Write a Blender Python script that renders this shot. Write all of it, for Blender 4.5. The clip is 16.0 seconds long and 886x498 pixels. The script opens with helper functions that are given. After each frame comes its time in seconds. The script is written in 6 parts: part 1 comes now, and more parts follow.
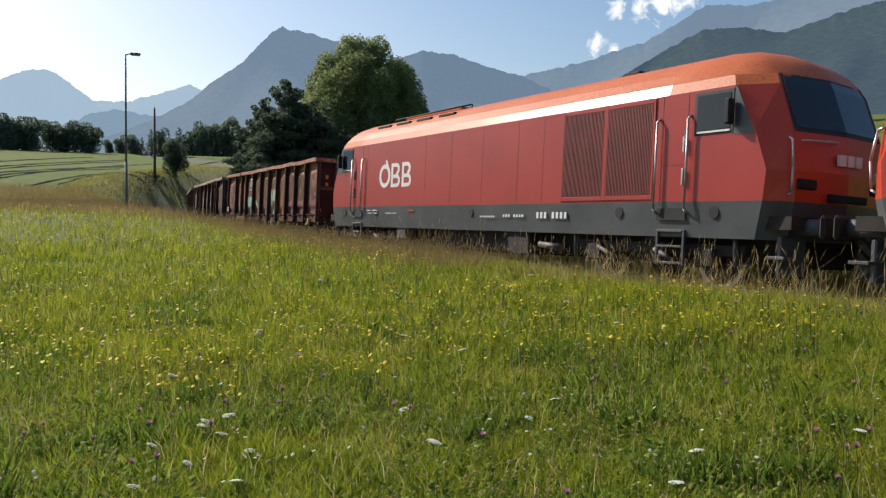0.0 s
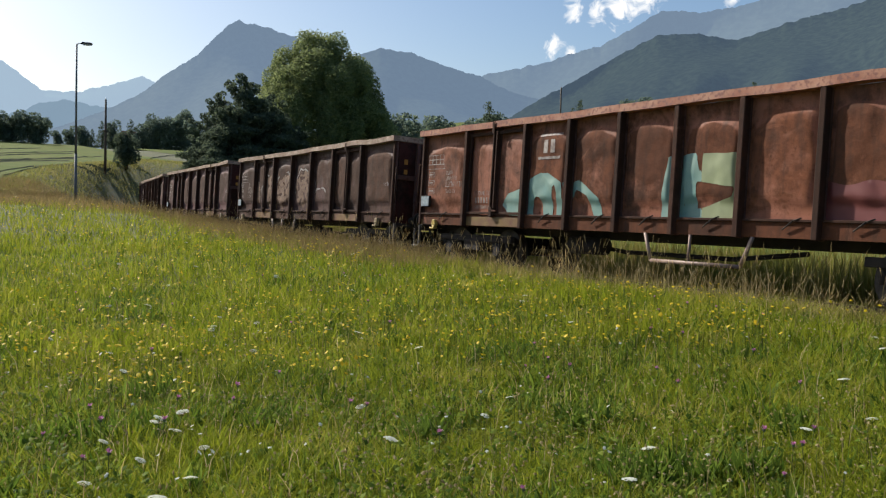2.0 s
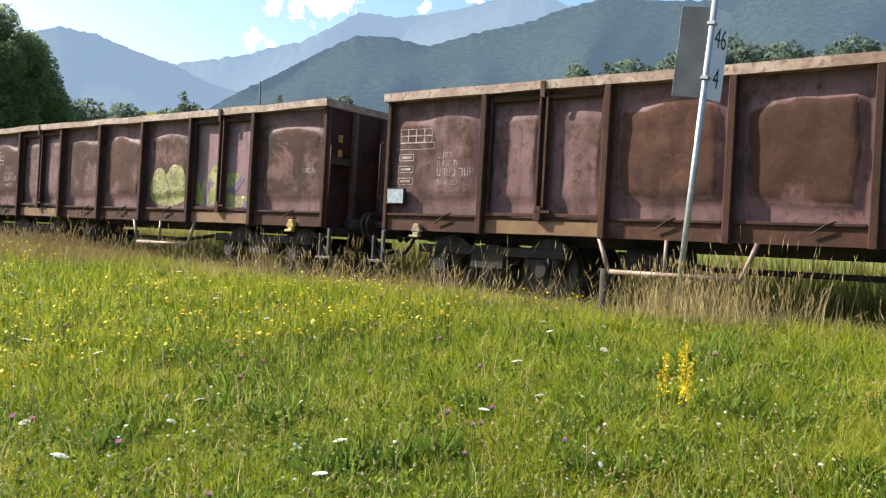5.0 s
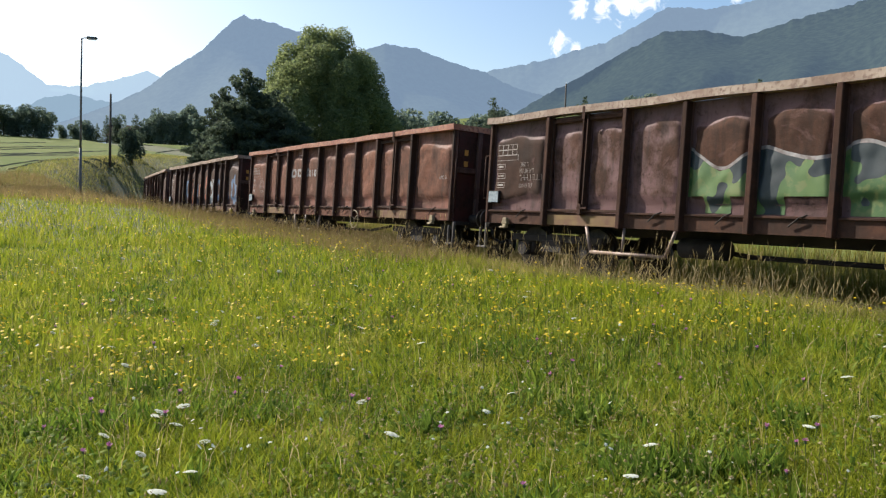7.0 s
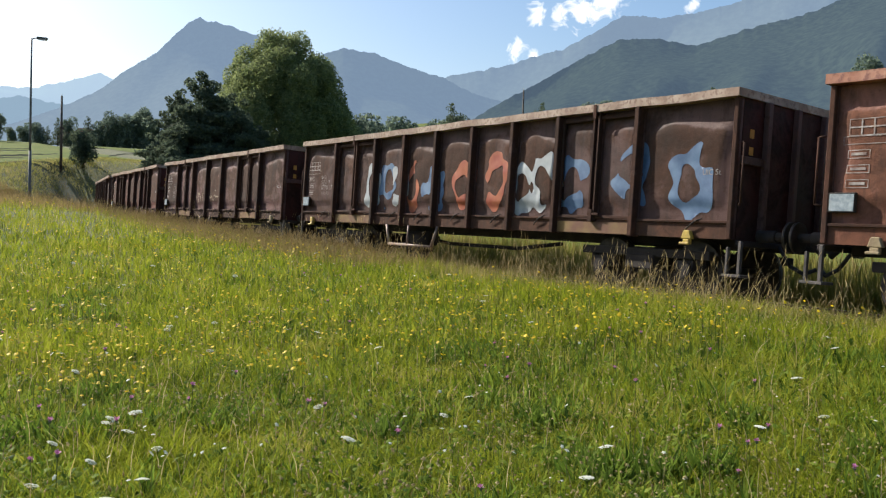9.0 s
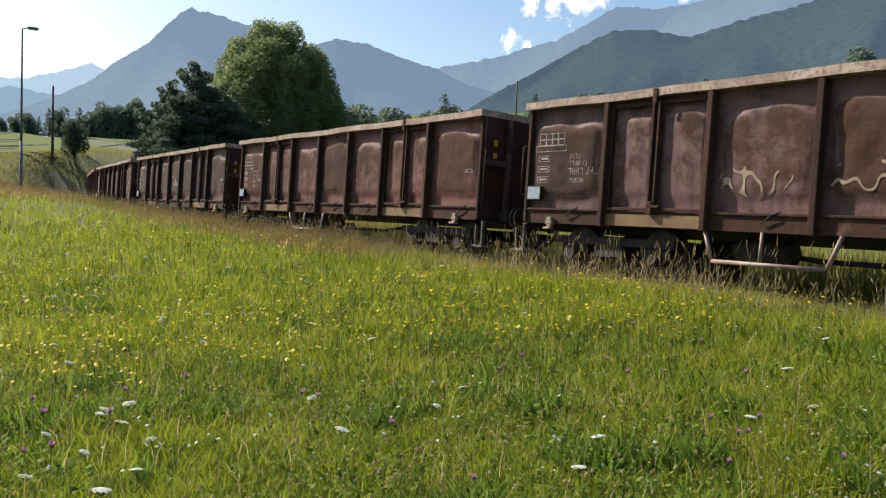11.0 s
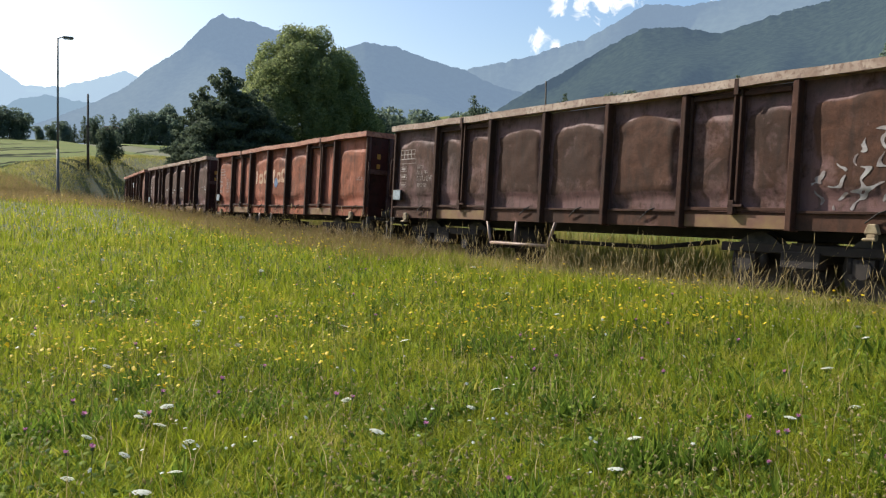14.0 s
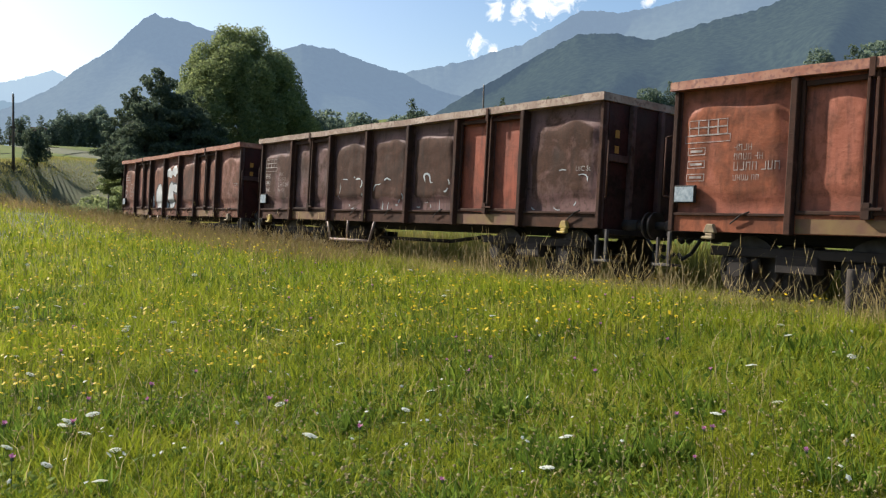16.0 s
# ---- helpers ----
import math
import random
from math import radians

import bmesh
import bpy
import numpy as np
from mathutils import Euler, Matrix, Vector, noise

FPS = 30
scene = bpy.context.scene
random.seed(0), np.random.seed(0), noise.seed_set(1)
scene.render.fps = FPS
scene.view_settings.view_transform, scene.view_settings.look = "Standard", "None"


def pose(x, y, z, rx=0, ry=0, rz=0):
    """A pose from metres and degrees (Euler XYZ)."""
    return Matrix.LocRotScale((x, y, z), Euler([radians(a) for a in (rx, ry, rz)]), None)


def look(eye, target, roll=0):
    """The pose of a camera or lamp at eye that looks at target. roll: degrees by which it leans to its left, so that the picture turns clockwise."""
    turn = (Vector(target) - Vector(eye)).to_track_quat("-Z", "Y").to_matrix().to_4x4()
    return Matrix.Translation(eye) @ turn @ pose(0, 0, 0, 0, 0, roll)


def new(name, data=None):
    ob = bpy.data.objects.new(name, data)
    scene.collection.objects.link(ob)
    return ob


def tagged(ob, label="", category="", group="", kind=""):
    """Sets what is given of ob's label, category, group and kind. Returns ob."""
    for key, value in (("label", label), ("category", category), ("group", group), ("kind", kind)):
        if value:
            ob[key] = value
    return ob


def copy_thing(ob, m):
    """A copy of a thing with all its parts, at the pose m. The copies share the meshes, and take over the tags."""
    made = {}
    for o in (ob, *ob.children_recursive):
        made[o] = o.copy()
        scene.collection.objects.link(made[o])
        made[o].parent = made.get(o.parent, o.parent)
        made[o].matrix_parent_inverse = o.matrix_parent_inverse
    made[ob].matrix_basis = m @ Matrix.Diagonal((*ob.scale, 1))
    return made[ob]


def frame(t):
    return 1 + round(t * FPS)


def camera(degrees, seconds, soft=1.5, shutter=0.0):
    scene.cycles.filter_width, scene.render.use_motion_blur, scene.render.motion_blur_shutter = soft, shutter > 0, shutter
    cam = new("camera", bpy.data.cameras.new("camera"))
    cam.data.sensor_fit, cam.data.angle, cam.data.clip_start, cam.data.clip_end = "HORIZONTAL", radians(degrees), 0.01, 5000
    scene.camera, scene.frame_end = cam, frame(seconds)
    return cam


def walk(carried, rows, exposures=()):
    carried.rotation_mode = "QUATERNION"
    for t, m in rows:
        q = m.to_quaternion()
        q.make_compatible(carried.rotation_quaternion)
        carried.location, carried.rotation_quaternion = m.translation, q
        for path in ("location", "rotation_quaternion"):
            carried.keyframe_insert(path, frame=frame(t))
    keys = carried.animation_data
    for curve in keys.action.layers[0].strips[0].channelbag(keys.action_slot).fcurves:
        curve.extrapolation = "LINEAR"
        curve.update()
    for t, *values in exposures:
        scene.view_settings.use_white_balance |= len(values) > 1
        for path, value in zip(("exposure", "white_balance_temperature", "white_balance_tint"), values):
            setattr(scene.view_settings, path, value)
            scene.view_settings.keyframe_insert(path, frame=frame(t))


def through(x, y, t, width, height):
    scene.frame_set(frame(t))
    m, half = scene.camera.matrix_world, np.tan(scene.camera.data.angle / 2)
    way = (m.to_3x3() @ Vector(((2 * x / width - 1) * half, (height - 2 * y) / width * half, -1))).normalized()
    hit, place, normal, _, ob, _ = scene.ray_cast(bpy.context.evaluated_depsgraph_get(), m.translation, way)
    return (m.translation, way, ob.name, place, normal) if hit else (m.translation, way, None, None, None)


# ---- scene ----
# camera: a person standing in a meadow beside a curved, slightly canted track, panning by hand
cam = camera(55.79, 16.0, 1.25)
CANT = pose(0, 0, 0, 0, 2.6, 0)          # the track leans into its curve
PIVOT = Vector((11.9, 0, 0))
EYE = (0.041, 0.0, 1.179)
# seconds, yaw, pitch, roll against the canted track, and the sway of the hand in metres
VIEW = [(0, -30.73, -0.87, 2.74, 0.007, 0.002, 0.024), (0.5, -31.39, -0.69, 2.87, -0.068, -0.038, 0.047), (1, -31.82, -0.7, 3.26, -0.06, -0.025, 0.038), (1.5, -32.17, -0.65, 3.19, -0.057, -0.026, 0.039), (2, -33.79, -0.79, 3.62, -0.022, 0.003, 0.02), (2.5, -36.22, -0.47, 3.85, -0.039, -0.044, 0.038), (2.8, -43.41, 0.79, 3.74, -0.03, -0.01, 0.047), (3, -49.95, 1.67, 3.64, -0.02, 0.012, 0.065), (3.2, -54.14, 2.03, 3.71, -0.043, 0.004, 0.066), (4, -58.5, 1.7, 3.5, 0.01, 0.01, 0.04), (5.3, -51.95, -0.22, 3.2, 0.083, 0.009, 0.007), (5.5, -50.05, -0.4, 3.47, 0.066, 0.024, 0.009), (5.8, -43.25, -1.6, 4.43, 0.03, 0.01, 0.012), (6, -39.83, -2.22, 3.87, -0.002, 0.002, 0.013), (6.5, -34.38, -2.43, 4, -0.004, 0.009, 0.014), (7, -33.53, -1.08, 3.87, -0, 0.012, 0.014), (7.5, -34.19, -1.13, 3.64, 0.008, 0.006, 0.007), (8, -34.81, -1.1, 3.96, 0.002, 0.004, 0.01), (8.5, -35.96, -0.47, 4.08, 0.009, 0.013, 0.005), (11, -36.85, -1.1, 3.93, 0, 0, 0.003), (11.5, -36.12, -1.4, 3.94, -0.003, -0.002, 0.003), (12, -36.16, -1.12, 3.96, -0.008, 0.004, -0.002), (12.5, -36.07, -1.2, 4.01, -0.001, 0.013, -0.006), (13, -36.22, -1.08, 3.96, 0, 0, 0), (13.5, -36.31, -0.88, 3.88, -0.003, 0.008, -0.003), (14, -34.77, -1.13, 3.29, -0.01, 0.011, 0.005), (14.5, -36.06, -0.92, 3.66, 0.015, -0.001, 0.013), (15, -37.43, -0.34, 3.52, 0.012, -0.006, 0.008), (15.5, -38.16, -0.33, 3.33, 0.006, -0.014, 0.005), (16, -38.91, -0.68, 3.09, 0.017, -0.014, -0.002)]
walk(cam, [(t, Matrix.Translation(Vector(EYE) + Vector(sway)) @ CANT @ pose(0, 0, 0, 90 + p, 0, y) @ pose(0, 0, 0, 0, 0, r)) for t, y, p, r, *sway in VIEW],
     exposures=[(0.0, -0.1), (2.5, -0.1), (3.2, 0.15), (5.3, 0.88), (5.5, 0.85), (6.0, 0.82), (6.5, 0.52), (7.0, 0.3), (8.5, 0.25), (16.0, 0.25)])

# ---- light ----
SUN_AZ, SUN_EL = -20.0, 37.0             # degrees from +y towards +x, and above the horizon
world = bpy.data.worlds.new("world")
scene.world = world
world.use_nodes = True
wn = world.node_tree.nodes
sky = wn.new("ShaderNodeTexSky")
sky.sky_type, sky.sun_disc = "NISHITA", False
sky.sun_elevation, sky.sun_rotation = radians(SUN_EL), radians(SUN_AZ % 360)
sky.air_density, sky.dust_density = 1.0, 1.8
wn["Background"].inputs["Strength"].default_value = 0.138


def node(tree, kind, **values):
    n = tree.nodes.new(kind)
    for k, v in values.items():
        n.inputs[int(k[1:]) if k[0] == "i" and k[1:].isdigit() else k].default_value = v
    return n


def math_node(tree, op, a, b=None, clamp=False):
    n = tree.nodes.new("ShaderNodeMath")
    n.operation, n.use_clamp = op, clamp
    for i, v in enumerate((a, b)):
        if v is None:
            continue
        if isinstance(v, (int, float)):
            n.inputs[i].default_value = v
        else:
            tree.links.new(v, n.inputs[i])
    return n.outputs[0]


def direction(az, el):
    az, el = radians(az), radians(el)
    return Vector((math.sin(az) * math.cos(el), math.cos(az) * math.cos(el), math.sin(el)))


def clouds(tree, base):
    """A few fair-weather clouds over the ridges, broken up by noise."""
    co = tree.nodes.new("ShaderNodeTexCoord")
    n = node(tree, "ShaderNodeTexNoise", Scale=46.0, Detail=10.0, Roughness=0.62, Distortion=0.8)
    tree.links.new(co.outputs["Generated"], n.inputs["Vector"])
    total = None
    for az, el, size in ((46.6, 14.9, 2.4), (45.2, 13.9, 2.2), (43.6, 13.4, 1.7), (42.2, 13.6, 1.4), (48.2, 15.3, 1.8), (40.8, 11.3, 1.5), (42.0, 11.0, 0.9), (55.8, 15.0, 1.4), (52.2, 14.0, 0.9), (66.2, 15.2, 1.7), (68.0, 15.3, 1.4), (72.4, 15.0, 1.8), (50.5, 17.0, 1.8), (73, 22, 5), (30, 24, 5)):
        d = tree.nodes.new("ShaderNodeVectorMath")
        d.operation = "DISTANCE"
        d.inputs[1].default_value = direction(az, el)
        tree.links.new(co.outputs["Generated"], d.inputs[0])
        m = math_node(tree, "SUBTRACT", 1.0, math_node(tree, "DIVIDE", d.outputs["Value"], radians(size)), True)
        total = m if total is None else math_node(tree, "MAXIMUM", total, m)
    v = math_node(tree, "ADD", math_node(tree, "MULTIPLY", total, 1.5), math_node(tree, "MULTIPLY", n.outputs["Fac"], 3.2))
    v = math_node(tree, "MULTIPLY", math_node(tree, "SUBTRACT", v, 2.3), 1.3, True)
    mx = tree.nodes.new("ShaderNodeMix")
    mx.data_type = "RGBA"
    mx.inputs[7].default_value = (9.5, 9.3, 9.0, 1)
    tree.links.new(v, mx.inputs[0])
    tree.links.new(base, mx.inputs[6])
    return mx.outputs[2]


vivid = wn.new("ShaderNodeHueSaturation")
vivid.inputs["Saturation"].default_value = 1.2
world.node_tree.links.new(sky.outputs[0], vivid.inputs["Color"])
world.node_tree.links.new(clouds(world.node_tree, vivid.outputs[0]), wn["Background"].inputs["Color"])
sun = new("sun", bpy.data.lights.new("sun", "SUN"))
sun.data.energy, sun.data.angle, sun.data.color = 6.2, radians(0.6), (1.0, 0.94, 0.84)
sa, se = radians(SUN_AZ), radians(SUN_EL)
SUN_DIR = Vector((math.sin(sa) * math.cos(se), math.cos(sa) * math.cos(se), math.sin(se)))
sun.matrix_world = look(SUN_DIR * 100, (0, 0, 0))


# ---- materials ----
def mat(name, rough=0.6, metal=0.0):
    m = bpy.data.materials.new(name)
    m.use_nodes = True
    b = m.node_tree.nodes["Principled BSDF"]
    b.inputs["Roughness"].default_value, b.inputs["Metallic"].default_value = rough, metal
    return m, m.node_tree, b


def mixed(name, c1, c2, scale, rough=0.6, metal=0.0, bump=0.0, fine=None, c3=None):
    """Two colours by large noise, a third by a fine one, with a slight bump."""
    m, t, b = mat(name, rough, metal)
    co = t.nodes.new("ShaderNodeTexCoord")
    n = t.nodes.new("ShaderNodeTexNoise")
    n.inputs["Scale"].default_value, n.inputs["Detail"].default_value = scale, 8
    r = t.nodes.new("ShaderNodeValToRGB")
    r.color_ramp.elements[0].position, r.color_ramp.elements[1].position = 0.35, 0.65
    r.color_ramp.elements[0].color, r.color_ramp.elements[1].color = (*c1, 1), (*c2, 1)
    t.links.new(co.outputs["Object"], n.inputs["Vector"])
    t.links.new(n.outputs["Fac"], r.inputs["Fac"])
    out = r.outputs["Color"]
    n2 = t.nodes.new("ShaderNodeTexNoise")
    n2.inputs["Scale"].default_value, n2.inputs["Detail"].default_value = fine or scale * 8, 6
    t.links.new(co.outputs["Object"], n2.inputs["Vector"])
    if c3:
        r2 = t.nodes.new("ShaderNodeValToRGB")
        r2.color_ramp.elements[0].position, r2.color_ramp.elements[1].position = 0.5, 0.62
        r2.color_ramp.elements[0].color, r2.color_ramp.elements[1].color = (0, 0, 0, 1), (1, 1, 1, 1)
        t.links.new(n2.outputs["Fac"], r2.inputs["Fac"])
        mx = t.nodes.new("ShaderNodeMix")
        mx.data_type = "RGBA"
        mx.inputs[7].default_value = (*c3, 1)
        t.links.new(r2.outputs["Color"], mx.inputs[0])
        t.links.new(out, mx.inputs[6])
        out = mx.outputs[2]
    t.links.new(out, b.inputs["Base Color"])
    if bump:
        bp = t.nodes.new("ShaderNodeBump")
        bp.inputs["Strength"].default_value, bp.inputs["Distance"].default_value = bump, 0.02
        t.links.new(n2.outputs["Fac"], bp.inputs["Height"])
        t.links.new(bp.outputs["Normal"], b.inputs["Normal"])
    return m


def wagon_paint(name, paint, rust, amount, dirt=(0.03, 0.022, 0.018), worn=1.0):
    """Old brown paint, rusted through in patches, with soot and pale scuffs; differs from piece to piece."""
    m, t, b = mat(name, 0.75)
    b.inputs["Specular IOR Level"].default_value = 0.22
    co = t.nodes.new("ShaderNodeTexCoord")
    info = t.nodes.new("ShaderNodeObjectInfo")
    shift = t.nodes.new("ShaderNodeVectorMath")
    shift.operation = "ADD"
    t.links.new(co.outputs["Object"], shift.inputs[0])
    t.links.new(math_node(t, "MULTIPLY", info.outputs["Random"], 40.0), shift.inputs[1])
    big = node(t, "ShaderNodeTexNoise", Scale=1.3, Detail=9.0, Roughness=0.66, Distortion=0.6)
    fine = node(t, "ShaderNodeTexNoise", Scale=11.0, Detail=8.0, Roughness=0.7)
    st = t.nodes.new("ShaderNodeMapping")
    st.inputs["Scale"].default_value = (5, 5, 0.7)
    streak = node(t, "ShaderNodeTexNoise", Scale=1.6, Detail=6.0, Roughness=0.6)
    t.links.new(shift.outputs[0], big.inputs["Vector"])
    t.links.new(shift.outputs[0], fine.inputs["Vector"])
    t.links.new(shift.outputs[0], st.inputs["Vector"])
    t.links.new(st.outputs[0], streak.inputs["Vector"])

    def blend(fac, one, two):
        mx = t.nodes.new("ShaderNodeMix")
        mx.data_type = "RGBA"
        t.links.new(fac, mx.inputs[0])
        for k, c in ((6, one), (7, two)):
            if isinstance(c, tuple):
                mx.inputs[k].default_value = (*c, 1)
            else:
                t.links.new(c, mx.inputs[k])
        return mx.outputs[2]

    def step(v, lo, gain):
        return math_node(t, "MULTIPLY", math_node(t, "SUBTRACT", v, lo), gain, True)

    patch = step(math_node(t, "ADD", big.outputs["Fac"], math_node(t, "MULTIPLY", fine.outputs["Fac"], 0.25)), 0.72 - 0.22 * amount, 7.0)
    # paint is lost first where the sheet is pressed outward
    sep = t.nodes.new("ShaderNodeSeparateXYZ")
    t.links.new(co.outputs["Object"], sep.inputs[0])
    out = math_node(t, "ABSOLUTE", sep.outputs[0])
    out = math_node(t, "MULTIPLY", math_node(t, "SUBTRACT", math_node(t, "ADD", out, math_node(t, "ADD", math_node(t, "MULTIPLY", fine.outputs["Fac"], 0.03), math_node(t, "MULTIPLY", big.outputs["Fac"], 0.06))), 1.386), 60.0, True)
    patch = math_node(t, "MAXIMUM", patch, math_node(t, "MULTIPLY", out, worn))
    mid = node(t, "ShaderNodeTexNoise", Scale=4.5, Detail=7.0, Roughness=0.65, Distortion=1.0)
    t.links.new(shift.outputs[0], mid.inputs["Vector"])
    worn_rust = blend(step(mid.outputs["Fac"], 0.3, 2.6), tuple(v * 0.65 for v in rust), tuple(v * f for v, f in zip(rust, (1.4, 1.3, 1.22))))
    # each sheet has rusted to its own depth, with soot clinging to it in broad patches
    worn_rust = blend(math_node(t, "MULTIPLY", info.outputs["Random"], 0.7), worn_rust, tuple(v * 0.5 for v in rust))
    c = blend(patch, paint, worn_rust)
    soot = node(t, "ShaderNodeTexNoise", Scale=0.9, Detail=7.0, Roughness=0.6, Distortion=0.8)
    t.links.new(shift.outputs[0], soot.inputs["Vector"])
    c = blend(math_node(t, "MULTIPLY", step(soot.outputs["Fac"], 0.5, 7.0), 0.5), c, dirt)
    c = blend(step(fine.outputs["Fac"], 0.56, 5.0), c, tuple(v * 0.55 for v in rust))
    c = blend(math_node(t, "MULTIPLY", step(streak.outputs["Fac"], 0.5, 4.0), 0.6), c, dirt)
    c = blend(math_node(t, "MULTIPLY", step(big.outputs["Fac"], 0.62, 9.0), 0.3), c, tuple(min(1, v * 2.4 + 0.03) for v in paint))
    t.links.new(c, b.inputs["Base Color"])
    r = math_node(t, "ADD", math_node(t, "MULTIPLY", patch, 0.25), 0.62)
    t.links.new(r, b.inputs["Roughness"])
    bp = t.nodes.new("ShaderNodeBump")
    bp.inputs["Strength"].default_value, bp.inputs["Distance"].default_value = 0.55, 0.025
    t.links.new(math_node(t, "ADD", big.outputs["Fac"], math_node(t, "MULTIPLY", fine.outputs["Fac"], 0.5)), bp.inputs["Height"])
    t.links.new(bp.outputs["Normal"], b.inputs["Normal"])
    return m


def foliage(name, ramp, through=0.4, rough=0.55, near=None, gloss=0.35):
    """Leaves or blades: a ramp of colours by piece, some light passing through them."""
    m, t, b = mat(name, rough)
    geo = t.nodes.new("ShaderNodeNewGeometry")
    r = t.nodes.new("ShaderNodeValToRGB")
    while len(r.color_ramp.elements) < len(ramp):
        r.color_ramp.elements.new(0.5)
    for e, (p, c) in zip(r.color_ramp.elements, ramp):
        e.position, e.color = p, (*c, 1)
    fac = geo.outputs["Random Per Island"]
    if near:
        co = t.nodes.new("ShaderNodeTexCoord")
        n = node(t, "ShaderNodeTexNoise", Scale=near, Detail=3.0)
        t.links.new(co.outputs["Object"], n.inputs["Vector"])
        fac = math_node(t, "ADD", math_node(t, "MULTIPLY", fac, 0.55), math_node(t, "MULTIPLY", math_node(t, "SUBTRACT", n.outputs["Fac"], 0.3), 1.1, True))
    t.links.new(fac, r.inputs["Fac"])
    t.links.new(r.outputs["Color"], b.inputs["Base Color"])
    b.inputs["Specular IOR Level"].default_value = gloss
    tr = t.nodes.new("ShaderNodeBsdfTranslucent")
    t.links.new(r.outputs["Color"], tr.inputs["Color"])
    mx = t.nodes.new("ShaderNodeMixShader")
    mx.inputs[0].default_value = through
    t.links.new(b.outputs[0], mx.inputs[1])
    t.links.new(tr.outputs[0], mx.inputs[2])
    t.links.new(mx.outputs[0], t.nodes["Material Output"].inputs["Surface"])
    return m


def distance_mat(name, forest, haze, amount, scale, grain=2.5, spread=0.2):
    """Far wooded mountainside; the haze of bright air is put in as a glow."""
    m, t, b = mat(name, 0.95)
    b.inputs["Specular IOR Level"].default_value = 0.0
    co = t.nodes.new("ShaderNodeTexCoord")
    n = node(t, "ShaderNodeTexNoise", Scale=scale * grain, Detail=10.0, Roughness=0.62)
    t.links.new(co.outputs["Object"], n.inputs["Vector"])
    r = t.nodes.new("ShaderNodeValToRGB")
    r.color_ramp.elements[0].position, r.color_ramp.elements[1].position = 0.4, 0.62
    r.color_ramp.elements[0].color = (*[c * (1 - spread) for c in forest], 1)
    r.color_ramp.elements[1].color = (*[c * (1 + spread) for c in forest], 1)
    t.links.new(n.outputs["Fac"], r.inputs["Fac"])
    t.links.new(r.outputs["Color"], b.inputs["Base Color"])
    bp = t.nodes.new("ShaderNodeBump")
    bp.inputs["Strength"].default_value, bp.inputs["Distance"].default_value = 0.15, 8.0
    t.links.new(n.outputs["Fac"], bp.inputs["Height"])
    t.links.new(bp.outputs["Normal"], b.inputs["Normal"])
    # the slope itself glows blue in place of light scattered by the air
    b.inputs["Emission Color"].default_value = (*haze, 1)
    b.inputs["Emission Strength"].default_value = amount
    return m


M_POST = wagon_paint("post_paint", (0.115, 0.064, 0.056), (0.07, 0.033, 0.022), 0.4)
M_RIM = mixed("worn_rim", (0.24, 0.15, 0.1), (0.42, 0.32, 0.24), 3.0, 0.55, 0, 0.3, 14, (0.2, 0.12, 0.08))
M_RIM_RED = mixed("worn_red_rim", (0.3, 0.1, 0.05), (0.42, 0.2, 0.12), 3.0, 0.55, 0, 0.3, 14, (0.2, 0.07, 0.045))
# rusty end paint; the shade at the wagon ends is put into its colour
M_END = wagon_paint("shaded_end_paint", (0.05, 0.013, 0.01), (0.03, 0.014, 0.01), 0.6)
M_DARK = mixed("underframe_grime", (0.016, 0.012, 0.01), (0.035, 0.026, 0.02), 3.0, 0.85, 0, 0.2, 20)
M_WHEEL = mixed("wheel_steel", (0.03, 0.024, 0.02), (0.08, 0.065, 0.055), 5.0, 0.5, 0.5)
M_TREAD = mixed("polished_tread", (0.35, 0.34, 0.33), (0.5, 0.49, 0.48), 5.0, 0.3, 1.0)
M_RAIL = mixed("rail_steel", (0.1, 0.06, 0.04), (0.2, 0.14, 0.1), 5.0, 0.5, 0.4)
M_SLEEPER = mixed("sleeper_wood", (0.05, 0.04, 0.03), (0.1, 0.08, 0.06), 4.0, 0.9, 0, 0.4, 30)
M_BALLAST = mixed("ballast", (0.1, 0.085, 0.07), (0.2, 0.18, 0.15), 9.0, 0.95, 0, 0.9, 40)
M_WHITE = mixed("stencil_white", (0.18, 0.12, 0.1), (0.42, 0.37, 0.34), 9.0, 0.7)
M_YELLOW = mixed("yellow_fitting", (0.5, 0.36, 0.06), (0.34, 0.23, 0.07), 8.0, 0.55, 0, 0.1, 30)
M_BUFF = mixed("dirty_buff_fitting", (0.34, 0.27, 0.15), (0.2, 0.14, 0.08), 8.0, 0.7, 0, 0.2, 30)
M_ENDMARK = mixed("warning_mark", (0.4, 0.2, 0.03), (0.5, 0.26, 0.05), 8.0, 0.6)
M_LABEL = mixed("pale_label", (0.2, 0.25, 0.28), (0.4, 0.45, 0.48), 14.0, 0.4)
M_OCHRE = mixed("ochre_sill", (0.2, 0.12, 0.035), (0.14, 0.06, 0.03), 3.0, 0.65, 0, 0.2, 14)
M_CHROME = mixed("handrail_steel", (0.45, 0.43, 0.41), (0.6, 0.58, 0.56), 6.0, 0.35, 0.7)
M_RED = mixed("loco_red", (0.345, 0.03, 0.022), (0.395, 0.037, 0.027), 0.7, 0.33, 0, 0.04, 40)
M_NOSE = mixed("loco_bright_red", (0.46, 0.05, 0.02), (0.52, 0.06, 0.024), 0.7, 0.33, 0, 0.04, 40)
M_ORANGE = mixed("loco_roof_orange", (0.5, 0.125, 0.045), (0.57, 0.155, 0.06), 0.9, 0.5, 0, 0.08, 25, (0.38, 0.1, 0.05))
